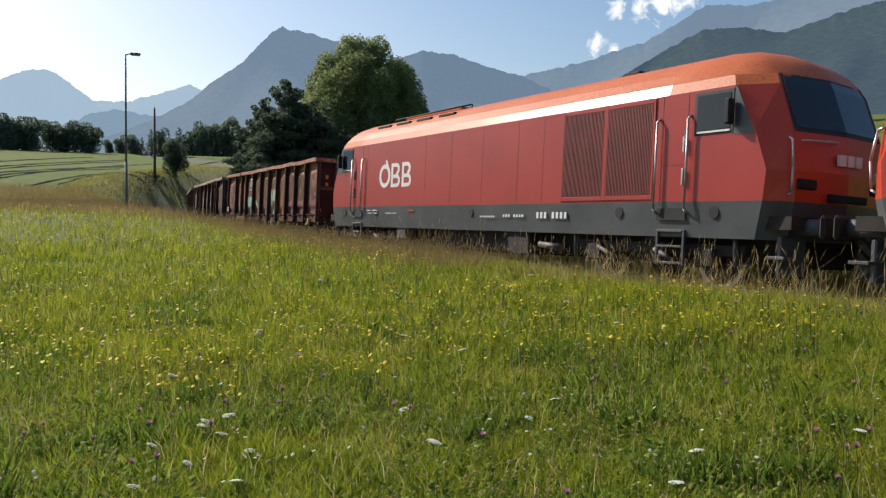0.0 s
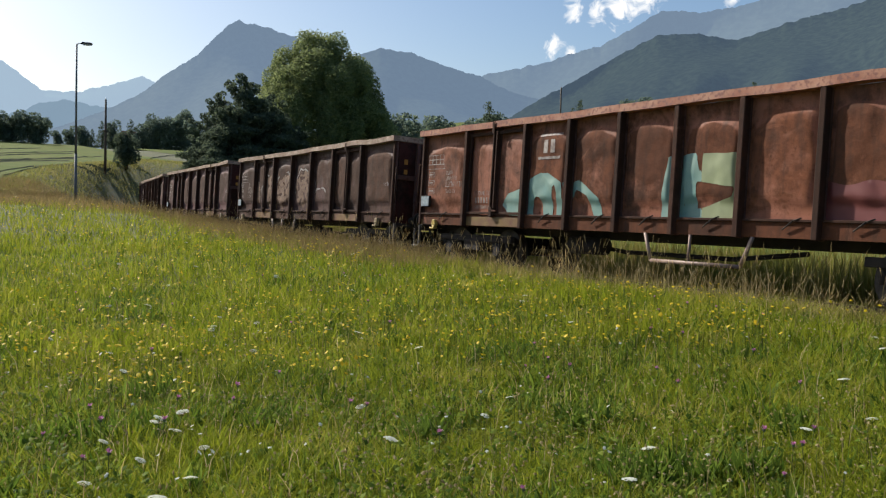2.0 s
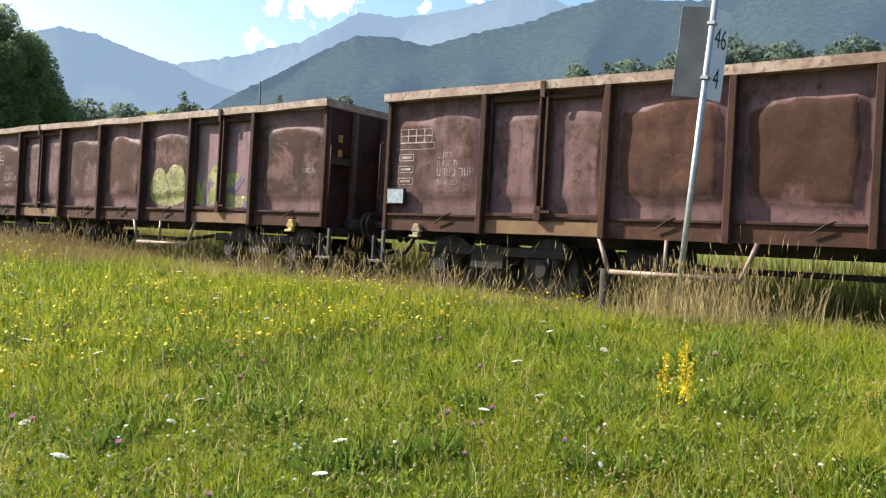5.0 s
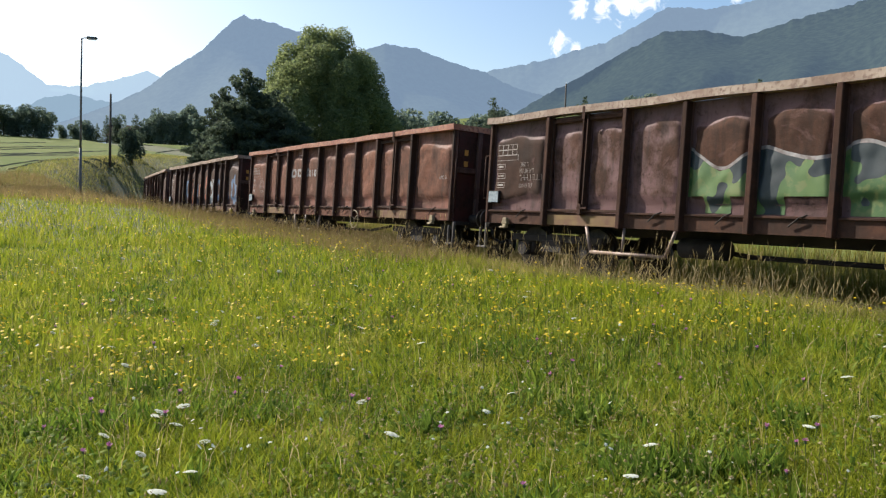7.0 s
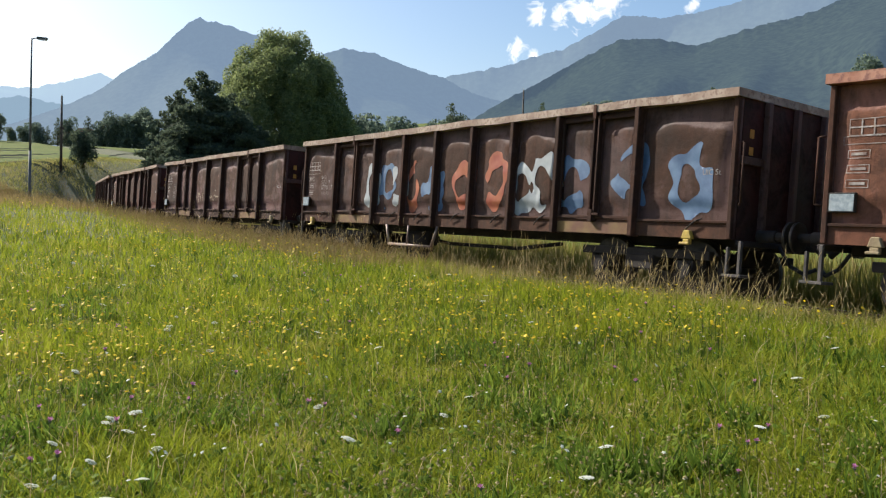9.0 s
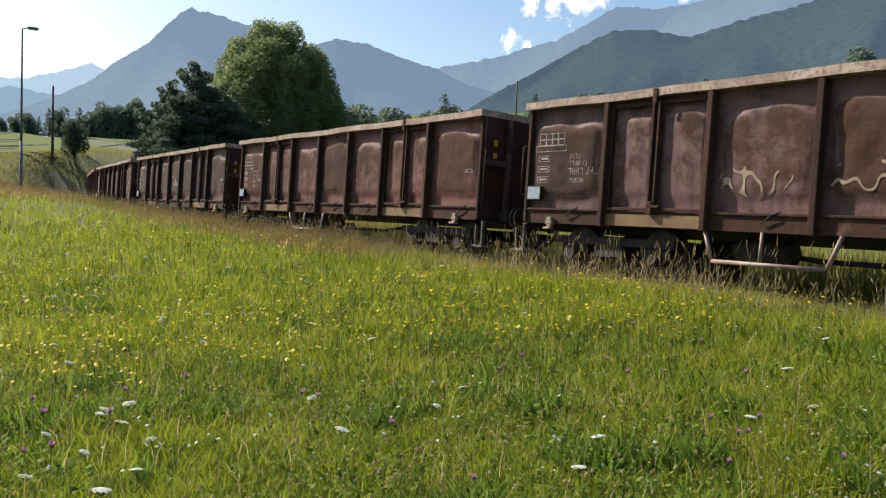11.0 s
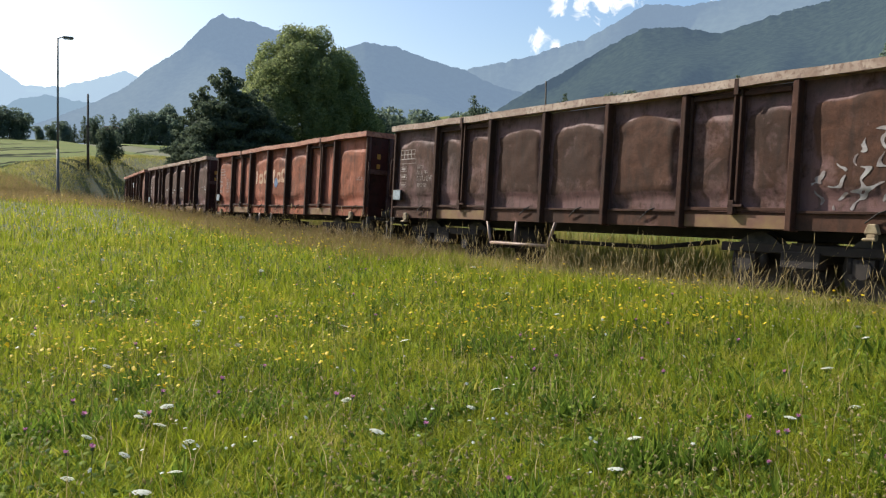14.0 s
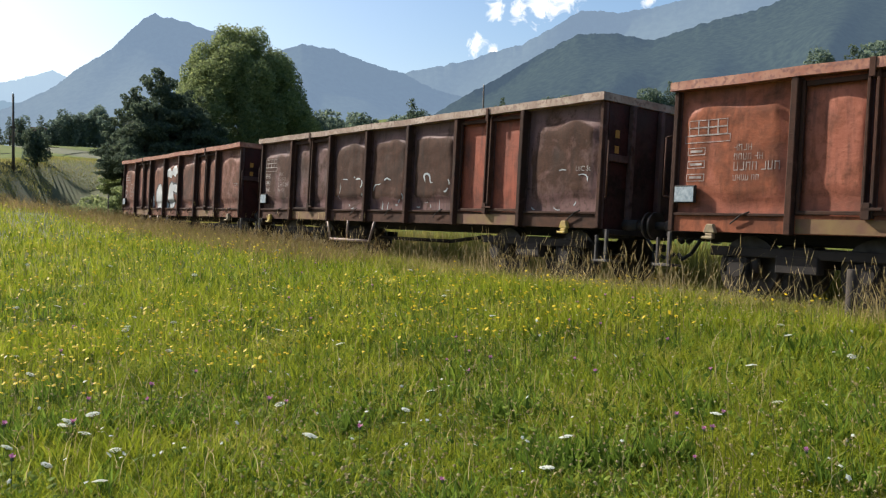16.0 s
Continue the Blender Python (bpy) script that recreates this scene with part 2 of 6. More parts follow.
# sky glare on the bevel, put into a paler orange than the roof
M_EDGE_GLARE = mixed("loco_roof_edge_glare", (0.62, 0.2, 0.12), (0.66, 0.24, 0.15), 0.9, 0.22, 0, 0.03, 25)
M_ORANGE.node_tree.nodes["Principled BSDF"].inputs["Specular IOR Level"].default_value = 0.15
M_GREY = mixed("loco_grey", (0.06, 0.065, 0.07), (0.09, 0.094, 0.1), 1.2, 0.42, 0, 0.05, 30)
M_SLAT = mixed("grille_slat", (0.15, 0.02, 0.015), (0.2, 0.026, 0.018), 2.0, 0.5)
M_BLACK = mixed("black_recess", (0.008, 0.008, 0.008), (0.016, 0.015, 0.014), 4.0, 0.8)
M_RUBBER = mixed("window_rubber", (0.012, 0.012, 0.013), (0.02, 0.02, 0.02), 4.0, 0.6)
M_GLASS, _t, _b = mat("dark_cab_glass", 0.04)
_b.inputs["Base Color"].default_value = (0.012, 0.016, 0.02, 1)
M_PALE, _t, _b = mat("off_white_lettering", 0.5)
_b.inputs["Base Color"].default_value = (0.75, 0.73, 0.7, 1)
M_ZINC = mixed("galvanised_steel", (0.32, 0.34, 0.35), (0.46, 0.48, 0.49), 12.0, 0.45, 0.6, 0.05, 60)
M_STEP = mixed("step_steel", (0.05, 0.042, 0.036), (0.12, 0.105, 0.095), 5.0, 0.6, 0.2)
M_STEPRAIL = mixed("rusty_step_rail", (0.2, 0.13, 0.1), (0.3, 0.22, 0.18), 5.0, 0.55, 0.1, 0.2, 20)
M_SIGN = mixed("sign_white", (0.7, 0.71, 0.72), (0.78, 0.78, 0.78), 5.0, 0.45)
M_BLACKPAINT = mixed("sign_black", (0.012, 0.012, 0.012), (0.02, 0.02, 0.02), 5.0, 0.5)
M_LAMP = mixed("lamp_grey", (0.1, 0.1, 0.1), (0.16, 0.16, 0.155), 3.0, 0.6)
M_WOOD = mixed("pole_wood", (0.06, 0.045, 0.035), (0.11, 0.085, 0.065), 3.0, 0.85, 0, 0.3, 30)
M_BARK = mixed("bark", (0.035, 0.027, 0.02), (0.075, 0.06, 0.045), 3.0, 0.95, 0, 0.6, 14)
M_WALL = mixed("house_render", (0.5, 0.47, 0.42), (0.6, 0.57, 0.5), 1.0, 0.9)
M_TILE = mixed("roof_tile", (0.14, 0.06, 0.045), (0.2, 0.09, 0.06), 1.0, 0.85)
M_SOIL = mixed("meadow_soil", (0.045, 0.06, 0.014), (0.075, 0.085, 0.022), 0.5, 0.95, 0, 0.5, 5, (0.1, 0.09, 0.035))
M_FIELD = mixed("mown_field", (0.085, 0.12, 0.022), (0.115, 0.14, 0.028), 0.05, 0.95, 0, 0.3, 0.4, (0.13, 0.145, 0.038))
M_FIELD.node_tree.nodes["Principled BSDF"].inputs["Specular IOR Level"].default_value = 0.1
M_RUT = mixed("dark_swath", (0.07, 0.075, 0.03), (0.12, 0.12, 0.05), 0.5, 0.95)
M_GRASS = foliage("meadow_grass", [(0.0, (0.085, 0.125, 0.01)), (0.35, (0.235, 0.29, 0.02)), (0.7, (0.36, 0.37, 0.038)), (1.0, (0.5, 0.42, 0.14))], 0.5, 0.5, 1.6, 0.08)
M_HERB = foliage("herb_leaf", [(0.0, (0.06, 0.11, 0.014)), (0.45, (0.15, 0.23, 0.026)), (1.0, (0.3, 0.36, 0.06))], 0.5, 0.6, None, 0.1)
M_HERBDARK = foliage("dark_herb_leaf", [(0.0, (0.055, 0.1, 0.014)), (0.6, (0.13, 0.2, 0.026)), (1.0, (0.2, 0.28, 0.045))], 0.5, 0.6, None, 0.1)
M_DRY = foliage("dry_grass", [(0.0, (0.26, 0.2, 0.08)), (0.5, (0.42, 0.33, 0.15)), (1.0, (0.58, 0.47, 0.26))], 0.5, 0.7)
M_BROWN = foliage("brown_seed_grass", [(0.0, (0.17, 0.14, 0.05)), (0.5, (0.3, 0.22, 0.09)), (1.0, (0.42, 0.3, 0.15))], 0.5, 0.7, 0.6)
M_SEED = foliage("seed_head", [(0.0, (0.22, 0.14, 0.07)), (1.0, (0.42, 0.32, 0.19))], 0.3, 0.8)
M_VERGE = foliage("verge_grass", [(0.0, (0.15, 0.18, 0.025)), (0.5, (0.28, 0.26, 0.06)), (1.0, (0.44, 0.34, 0.14))], 0.5, 0.6, 0.5)
M_SLOPE = foliage("slope_grass", [(0.0, (0.2, 0.22, 0.05)), (0.5, (0.29, 0.28, 0.08)), (1.0, (0.4, 0.33, 0.13))], 0.5, 0.6, 0.3, 0.15)
M_LEAF = foliage("broadleaf", [(0.0, (0.16, 0.2, 0.095)), (0.5, (0.23, 0.275, 0.12)), (1.0, (0.31, 0.345, 0.14))], 0.58, 0.7, None, 0.12)
M_NEEDLE = foliage("dark_needle", [(0.0, (0.07, 0.095, 0.068)), (0.6, (0.1, 0.13, 0.088)), (1.0, (0.145, 0.18, 0.105))], 0.5, 0.8, None, 0.08)
# leaf colours paled and blued to carry the haze of distance
M_FARLEAF = foliage("far_leaf_hazed", [(0.0, (0.11, 0.15, 0.12)), (0.6, (0.15, 0.195, 0.15)), (1.0, (0.2, 0.25, 0.165))], 0.52, 0.8, None, 0.08)
M_PETAL_Y = foliage("yellow_petal", [(0.0, (0.75, 0.5, 0.01)), (1.0, (0.85, 0.62, 0.02))], 0.3)
M_PETAL_W = foliage("white_umbel", [(0.0, (0.8, 0.82, 0.7)), (1.0, (0.88, 0.88, 0.8))], 0.5)
M_PETAL_P = foliage("purple_petal", [(0.0, (0.5, 0.16, 0.36)), (1.0, (0.66, 0.3, 0.5))], 0.4)
M_STEM = foliage("stem", [(0.0, (0.07, 0.11, 0.025)), (1.0, (0.13, 0.15, 0.04))], 0.2, 0.7, None, 0.08)

# ---- helpers for meshes ----
def part(name, bm, material, parent, label=""):
    me = bpy.data.meshes.new(name)
    bm.to_mesh(me)
    bm.free()
    ob = new(name, me)
    for m in material if isinstance(material, (list, tuple)) else [material]:
        me.materials.append(m)
    if parent:
        ob.parent = parent
    if label:
        tagged(ob, label)
    return ob


def box(bm, x0, x1, y0, y1, z0, z1, mi=0):
    v = [bm.verts.new((x, y, z)) for z in (z0, z1) for y in (y0, y1) for x in (x0, x1)]
    for q in ((0, 2, 3, 1), (4, 5, 7, 6), (0, 1, 5, 4), (2, 6, 7, 3), (0, 4, 6, 2), (1, 3, 7, 5)):
        bm.faces.new([v[i] for i in q]).material_index = mi
    return v


def boxed(*boxes):
    bm = bmesh.new()
    for b in boxes:
        box(bm, *b)
    return bm


# ---- the track's line ----
def line_x(y):
    return 11.9 + 0.000255 * y * y + 15.88e-6 * max(y, 0) ** 3


def on_track(y, lift=0.0):
    """Pose on the canted track at the plan distance y; local +y points back along the train."""
    slope = 0.00051 * y + 47.6e-6 * max(y, 0) ** 2
    m = Matrix.Translation((line_x(y) - PIVOT.x, y, lift)) @ pose(0, 0, 0, 0, 0, -math.degrees(math.atan(slope)))
    return Matrix.Translation(PIVOT) @ CANT @ m


def smooth(a, b, v):
    t = min(max((v - a) / (b - a), 0.0), 1.0)
    return t * t * (3 - 2 * t)


def track_z(y):
    return on_track(min(max(y, -40), 90)).translation.z


def field_z(y):
    """The field that climbs away beyond the meadow's low bank."""
    return 0.105 * max(0.0, min(y, 80.0) - 50.0) + 0.087 * max(0.0, min(y, 190.0) - 80.0) + 0.015 * max(0.0, min(y, 600.0) - 190.0)


def ground_z(x, y):
    """Height of the land: meadow with a low bank, a level bed for the track, fields rising behind."""
    d = x - line_x(min(max(y, -60), 110))
    meadow = -0.35 + 1.75 * smooth(8, 48, y) + field_z(y) + 0.45 * smooth(2.5, 8.5, x) * (1 - smooth(12, 32, y))
    beyond = -0.05 + 16.0 * smooth(3, 125, d) + field_z(y) - 0.02 * (min(max(y, 80.0), 190.0) - 80.0) * smooth(8, 32, d) + 3.0 * smooth(90, 150, y)
    land = meadow + (beyond - meadow) * smooth(-4, 8 + 0.4 * max(0.0, y - 40), d)
    reach = 2.7 + 6.5 * smooth(25, 60, y) if d < 0 else 5.0
    cut = (1 - smooth(1.95, reach, abs(d))) * (1 - smooth(92, 112, y))
    base = land + (track_z(y) - 0.27 - land) * cut
    return base + 0.04 * noise.noise((x * 0.35, y * 0.35, 3.1)) * smooth(1.6, 3.0, abs(d))


def axis(lo, hi, near, far, centre, reach):
    out, v = [], lo
    while v < hi:
        out.append(v)
        v += near + (far - near) * smooth(reach, reach * 6, abs(v - centre))
    return out + [hi]


def build_ground():
    xs = axis(-1500, 1500, 0.6, 60, 8, 25)
    ys = axis(-800, 2500, 0.6, 60, 12, 35)
    verts = [(x, y, ground_z(x, y)) for y in ys for x in xs]
    n = len(xs)
    faces = [(j * n + i, j * n + i + 1, (j + 1) * n + i + 1, (j + 1) * n + i) for j in range(len(ys) - 1) for i in range(n - 1)]
    me = bpy.data.meshes.new("ground")
    me.from_pydata(verts, [], faces)
    me.polygons.foreach_set("use_smooth", [True] * len(me.polygons))
    me.materials.append(M_SOIL)
    tagged(new("ground", me), "sloping summer meadow with fields rising behind", "ground", kind="structure")


def build_field():
    """Mown fields lying on the land: the slope beyond the bank and the hillside behind the train."""
    def sheet(name, xs, ys, inside, label):
        verts, faces, ids = [], [], {}
        ok = lambda i, j: inside(xs[i], ys[j])
        def vert(i, j):
            if (i, j) not in ids:
                ids[i, j] = len(verts)
                verts.append((xs[i], ys[j], ground_z(xs[i], ys[j]) + 0.05))
            return ids[i, j]
        for j in range(len(ys) - 1):
            for i in range(len(xs) - 1):
                if all(ok(p, q) for p, q in ((i, j), (i + 1, j), (i + 1, j + 1), (i, j + 1))):
                    faces.append((vert(i, j), vert(i + 1, j), vert(i + 1, j + 1), vert(i, j + 1)))
        me = bpy.data.meshes.new(name)
        me.from_pydata(verts, [], faces)
        me.polygons.foreach_set("use_smooth", [True] * len(me.polygons))
        me.materials.append(M_FIELD)
        tagged(new(name, me), label, "field", kind="structure")
    sheet("field_slope", axis(-1500, 34, 1.5, 60, 5, 40), axis(50, 2400, 1.5, 60, 60, 60), lambda x, y: x < line_x(min(y, 110)) - 8.5 or y > 118, "mown green field sloping up to a line of trees")
    sheet("field_hillside", axis(14, 1500, 1.5, 60, 20, 50), axis(-800, 2400, 1.5, 60, 20, 70), lambda x, y: x > line_x(min(max(y, -60), 110)) + 7.5 and not (x < 34 and y > 118), "yellow-green hillside meadow behind the railway")


build_ground()
build_field()

# ---- the train ----
SPEED = 12.0


def cylinder(bm, a, b, r, n=10, r2=None):
    """A closed cylinder or cone from a to b."""
    a, b = Vector(a), Vector(b)
    q = (b - a).to_track_quat("Z", "Y")
    rings = []
    for p, rad in ((a, r), (b, r if r2 is None else r2)):
        rings.append([bm.verts.new(p + q @ Vector((rad * math.cos(2 * math.pi * i / n), rad * math.sin(2 * math.pi * i / n), 0))) for i in range(n)])
    for i in range(n):
        bm.faces.new((rings[0][i], rings[0][(i + 1) % n], rings[1][(i + 1) % n], rings[1][i])).smooth = True
    bm.faces.new(rings[0][::-1])
    bm.faces.new(rings[1])


def tube(points, r, n=8):
    bm = bmesh.new()
    for a, b in zip(points, points[1:]):
        cylinder(bm, a, b, r, n)
    return bm


def bevelled(bm, offset=0.015, segments=1):
    bmesh.ops.bevel(bm, geom=bm.edges[:], offset=offset, segments=segments, affect="EDGES", clamp_overlap=True)
    return bm


class Bay:
    """One bay of a wagon's side between two posts: ya to yb along the wagon, za to zb up, pressed outward by amp."""

    def __init__(self, ya, yb, za, zb, amp, seed, side=-1):
        self.ya, self.yb, self.za, self.zb, self.amp, self.seed, self.side = ya, yb, za, zb, amp, seed, side

    def x(self, y, z):
        u, v = (y - self.ya) / (self.yb - self.ya), (z - self.za) / (self.zb - self.za)
        wob = 0.05 * noise.noise((y * 1.7, z * 1.7, self.seed * 7.3))
        wob2 = 0.05 * noise.noise((y * 1.3 + 9.0, z * 2.1, self.seed * 4.9))
        p = smooth(0.05 + wob, 0.15 + wob, u) * smooth(0.04 + wob2, 0.13 + wob2, 1 - u) * smooth(0.0, 0.09, v - 0.1 - wob2) * smooth(0.0, 0.09, 0.89 + 1.6 * wob - 0.3 * (u - 0.5) ** 2 - v) * (0.8 + 0.25 * v)
        crease = 1.0 - abs(noise.noise((y * 2.6, z * 2.0, self.seed * 2.3))) * 5.0
        dent = 0.22 * noise.noise((y * 2.3, z * 2.3, self.seed * 3.1)) + 0.16 * noise.noise((y * 5.0, z * 5.0, self.seed * 5.7)) - 0.2 * max(0.0, crease) * noise.noise((y * 0.9, z * 0.9, self.seed * 8.1))
        return self.side * (1.305 + self.amp * p * (1 + dent) + 0.12 * self.amp * dent)

    def sheet(self, nu, nv, lift=0.0, keep=None):
        bm = bmesh.new()
        grid = {}
        for j in range(nv + 1):
            for i in range(nu + 1):
                y, z = self.ya + (self.yb - self.ya) * i / nu, self.za + (self.zb - self.za) * j / nv
                grid[i, j] = (self.x(y, z) + self.side * lift, y, z)
        made = {}

        def v(k):
            if k not in made:
                made[k] = bm.verts.new(grid[k])
            return made[k]

        where = {}
        if keep:
            at_y = lambda i: self.ya + (self.yb - self.ya) * i / nu
            at_z = lambda j: self.za + (self.zb - self.za) * j / nv
            where = {k: bool(keep(at_y(k[0]), at_z(k[1]))) for k in grid}

        def edge(a, b):
            """The point between two corners at which the paint ends."""
            if not where[a]:
                a, b = b, a
            if (a, b) not in made:
                lo, hi = 0.0, 1.0
                for _ in range(5):
                    f = (lo + hi) / 2
                    if keep(at_y(a[0] + (b[0] - a[0]) * f), at_z(a[1] + (b[1] - a[1]) * f)):
                        lo = f
                    else:
                        hi = f
                y, z = at_y(a[0] + (b[0] - a[0]) * lo), at_z(a[1] + (b[1] - a[1]) * lo)
                made[a, b] = bm.verts.new((self.x(y, z) + self.side * lift, y, z))
            return made[a, b]

        for j in range(nv):
            for i in range(nu):
                corners = [(i, j), (i, j + 1), (i + 1, j + 1), (i + 1, j)]
                if not keep:
                    q = [v(k) for k in corners]
                else:
                    q = []
                    for a, b in zip(corners, corners[1:] + corners[:1]):
                        if where[a]:
                            q.append(v(a))
                        if where[a] != where[b]:
                            q.append(edge(a, b))
                    if len(q) < 3:
                        continue
                bm.faces.new(q if self.side < 0 else q[::-1]).smooth = True
        return bm

    def bars(self, rects, lift=0.006):
        """Flat bars laid on the dented sheet; each (y, z, width, height)."""
        bm = bmesh.new()
        for y, z, w, h in rects:
            n = max(2, int(w / 0.08))
            low = [bm.verts.new((self.x(y + w * i / n, z) + self.side * lift, y + w * i / n, z)) for i in range(n + 1)]
            top = [bm.verts.new((self.x(y + w * i / n, z + h) + self.side * lift, y + w * i / n, z + h)) for i in range(n + 1)]
            for i in range(n):
                bm.faces.new((low[i], top[i], top[i + 1], low[i + 1]))
        return bm


SHORT = ([0, 1.88, 3.78, 5.43, 7.06, 8.72, 10.7, 12.6], (1, 5))
LONG = ([0, 1.89, 3.77, 5.06, 6.36, 7.68, 8.97, 10.29, 12.32, 14.25], (1, 7))
FIRST = ([0, 1.29, 2.57, 3.8, 5.1, 6.36, 7.65, 8.96, 10.28, 12.34, 14.25], (8,))
BOTTOM, SILL, RIM0, RIM1 = 0.95, 1.2, 3.02, 3.15


def inscription(seed, wide, ya):
    """Rows of unreadable stencilled characters, tables and boxes as bars, near the end of a side."""
    r = random.Random(seed)
    out = []

    def frame_box(y, z, w, h):
        out.extend([(y, z, w, 0.01), (y, z + h, w, 0.01), (y, z, 0.01, h), (y + w - 0.01, z, 0.01, h)])

    y0 = ya + 0.1                      # runs from the wagon's rear end forward
    for k in range(4):
        frame_box(y0 + 0.9 + 0.16 * k - (0.16 * 4 if k > 9 else 0), 2.46, 0.16, 0.1)
        frame_box(y0 + 0.9 + 0.16 * k, 2.35, 0.16, 0.1)
    frame_box(y0 + 0.85, 2.24, 0.78, 0.1)
    for k in range(3):
        frame_box(y0 + 1.25, 2.06 - 0.19 * k, 0.3, 0.1)
        out.append((y0 + 1.3, 2.1 - 0.19 * k, 0.2, 0.035))
    for row, (z, n, h) in enumerate(((2.1, 4, 0.09), (1.97, 6, 0.09), (1.82, 9, 0.12), (1.68, 6, 0.08))):
        y = y0 + 0.78
        for k in range(n):
            w = h * 0.55
            out.append((y - w, z, w * 0.17, h))
            out.append((y - w, z + (h * r.choice((0, 0.43, 0.85))), w, h * 0.1))
            if r.random() > 0.4:
                out.append((y - w * 0.17, z, w * 0.17, h))
            y -= w * (1.45 if k != 3 else 2.1)
            if y < y0 + 0.1:
                break
    return [b for b in out if b[0] > ya + 0.05 and b[0] + b[2] < ya + wide - 0.05]


def wagon(kind, length, label, sheet, flat=(), odd=None, odd_bays=(), seed=1, rim=None, wheel_hand=False, sill_ochre=True, post=None, step_at=None):
    posts, doors = kind
    r = random.Random(seed)
    w = new("open_wagon")
    tagged(w, label, "freight wagon", "wagons of the train")
    post = post or M_POST
    h = length / 2 - 0.66
    scale = 2 * h / posts[-1]
    ys = [-h + p * scale for p in posts]
    bays = []
    for side in (-1, 1):
        for i, (ya, yb) in enumerate(zip(ys, ys[1:])):
            amp = 0.012 if i in flat else r.uniform(0.05, 0.08)
            halves = [(ya, (ya + yb) / 2), ((ya + yb) / 2, yb)] if i in doors else [(ya, yb)]
            for ha, hb in halves:
                bay = Bay(ha + 0.02, hb - 0.02, SILL, RIM0, amp * (0.8 if len(halves) == 2 else 1), seed * 10 + i + side * 0.4, side)
                m = odd if i in odd_bays and odd else sheet
                name = "door_leaf" if len(halves) == 2 else "side_panel"
                p = part(name, bay.sheet(26, 26) if side < 0 else bay.sheet(4, 4), m, w)
                if side < 0:
                    bays.append((i, bay))
        for i, y in enumerate(ys):
            ends = i in (0, len(ys) - 1)
            half = 0.04 if ends else 0.05
            bm = bmesh.new()
            x0, x1 = sorted((side * 1.29, side * (1.485 if not ends else 1.42)))
            yy = y + (half if i == 0 else -half if ends else 0)
            box(bm, x0, x1, yy - half, yy + half, BOTTOM + (0.0 if ends else -0.02), RIM0 - 0.002)
            part("side_post", bevelled(bm, 0.012), post, w)
        x0, x1 = sorted((side * 1.3, side * 1.375))
        bm = boxed((x0, x1, -h, h, BOTTOM, SILL - 0.003))
        part("side_sill", bm, sheet, w)
        if side < 0:
            for i in doors:
                ya, yb = ys[i], ys[i + 1]
                if sill_ochre:
                    part("door_sill", boxed((-1.388, -1.376, ya + 0.07, yb - 0.07, BOTTOM + 0.01, SILL - 0.05)), M_OCHRE, w, "ochre sill under the doors")
                part("door_bottom_rail", bevelled(boxed((-1.415, -1.37, ya + 0.08, yb - 0.08, SILL + 0.005, SILL + 0.06)), 0.008), post, w)
                yc = (ya + yb) / 2
                part("door_latch", bevelled(boxed((-1.44, -1.3, yc - 0.075, yc - 0.035, SILL - 0.03, RIM0 - 0.01), (-1.44, -1.3, yc + 0.035, yc + 0.075, SILL - 0.03, RIM0 - 0.01), (-1.508, -1.494, yc - 0.045, yc + 0.035, RIM0 - 0.12, RIM1 - 0.01),
                                                  (-1.47, -1.42, yc - 0.2, yc + 0.06, SILL + 0.06, SILL + 0.1), (-1.47, -1.42, yc - 0.05, yc + 0.05, SILL - 0.05, SILL + 0.16)), 0.006), post, w)
                part("door_frame", bevelled(boxed((-1.4, -1.35, ya + 0.06, ya + 0.11, SILL, RIM0 - 0.05), (-1.4, -1.35, yb - 0.11, yb - 0.06, SILL, RIM0 - 0.05), (-1.4, -1.35, ya + 0.12, yb - 0.12, RIM0 - 0.13, RIM0 - 0.06)), 0.006), post, w)
            for i, (ya, yb) in enumerate(zip(ys, ys[1:])):
                if i not in doors:
                    yc = ya + (yb - ya) * r.uniform(0.2, 0.4)
                    part("lashing_ring", tube([(-1.39, yc, 1.24), (-1.43, yc + 0.1, 1.2), (-1.41, yc + 0.28, 1.07)], 0.011, 6), M_DARK, w)
                    part("sill_ledge", bevelled(boxed((-1.41, -1.35, ya + 0.08, yb - 0.08, SILL - 0.02, SILL + 0.02)), 0.006), post, w)
    rim_m = rim or M_RIM
    bm = bmesh.new()
    for x0, x1, y0, y1 in ((-1.49, -1.27, -h - 0.04, h + 0.04), (1.27, 1.49, -h - 0.04, h + 0.04), (-1.268, 1.268, -h - 0.04, -h + 0.12), (-1.268, 1.268, h - 0.12, h + 0.04)):
        box(bm, x0, x1, y0, y1, RIM0, RIM1)
    # knocks along the long top edge
    bmesh.ops.subdivide_edges(bm, edges=[e for e in bm.edges if abs(e.verts[0].co.y - e.verts[1].co.y) > 5], cuts=30)
    for v in bm.verts:
        v.co.z += 0.03 * noise.noise((v.co.y * 0.9, seed * 3.3, 0.0)) - (0.05 * max(0, noise.noise((v.co.y * 0.35, seed * 9.1, 4.0)) - 0.3) if v.co.z > RIM1 - 0.05 else 0)
        v.co.x += 0.03 * noise.noise((v.co.y * 0.6, seed * 2.3, 7.0))
    part("top_rim", bm, rim_m, w, "worn bare steel top rim")
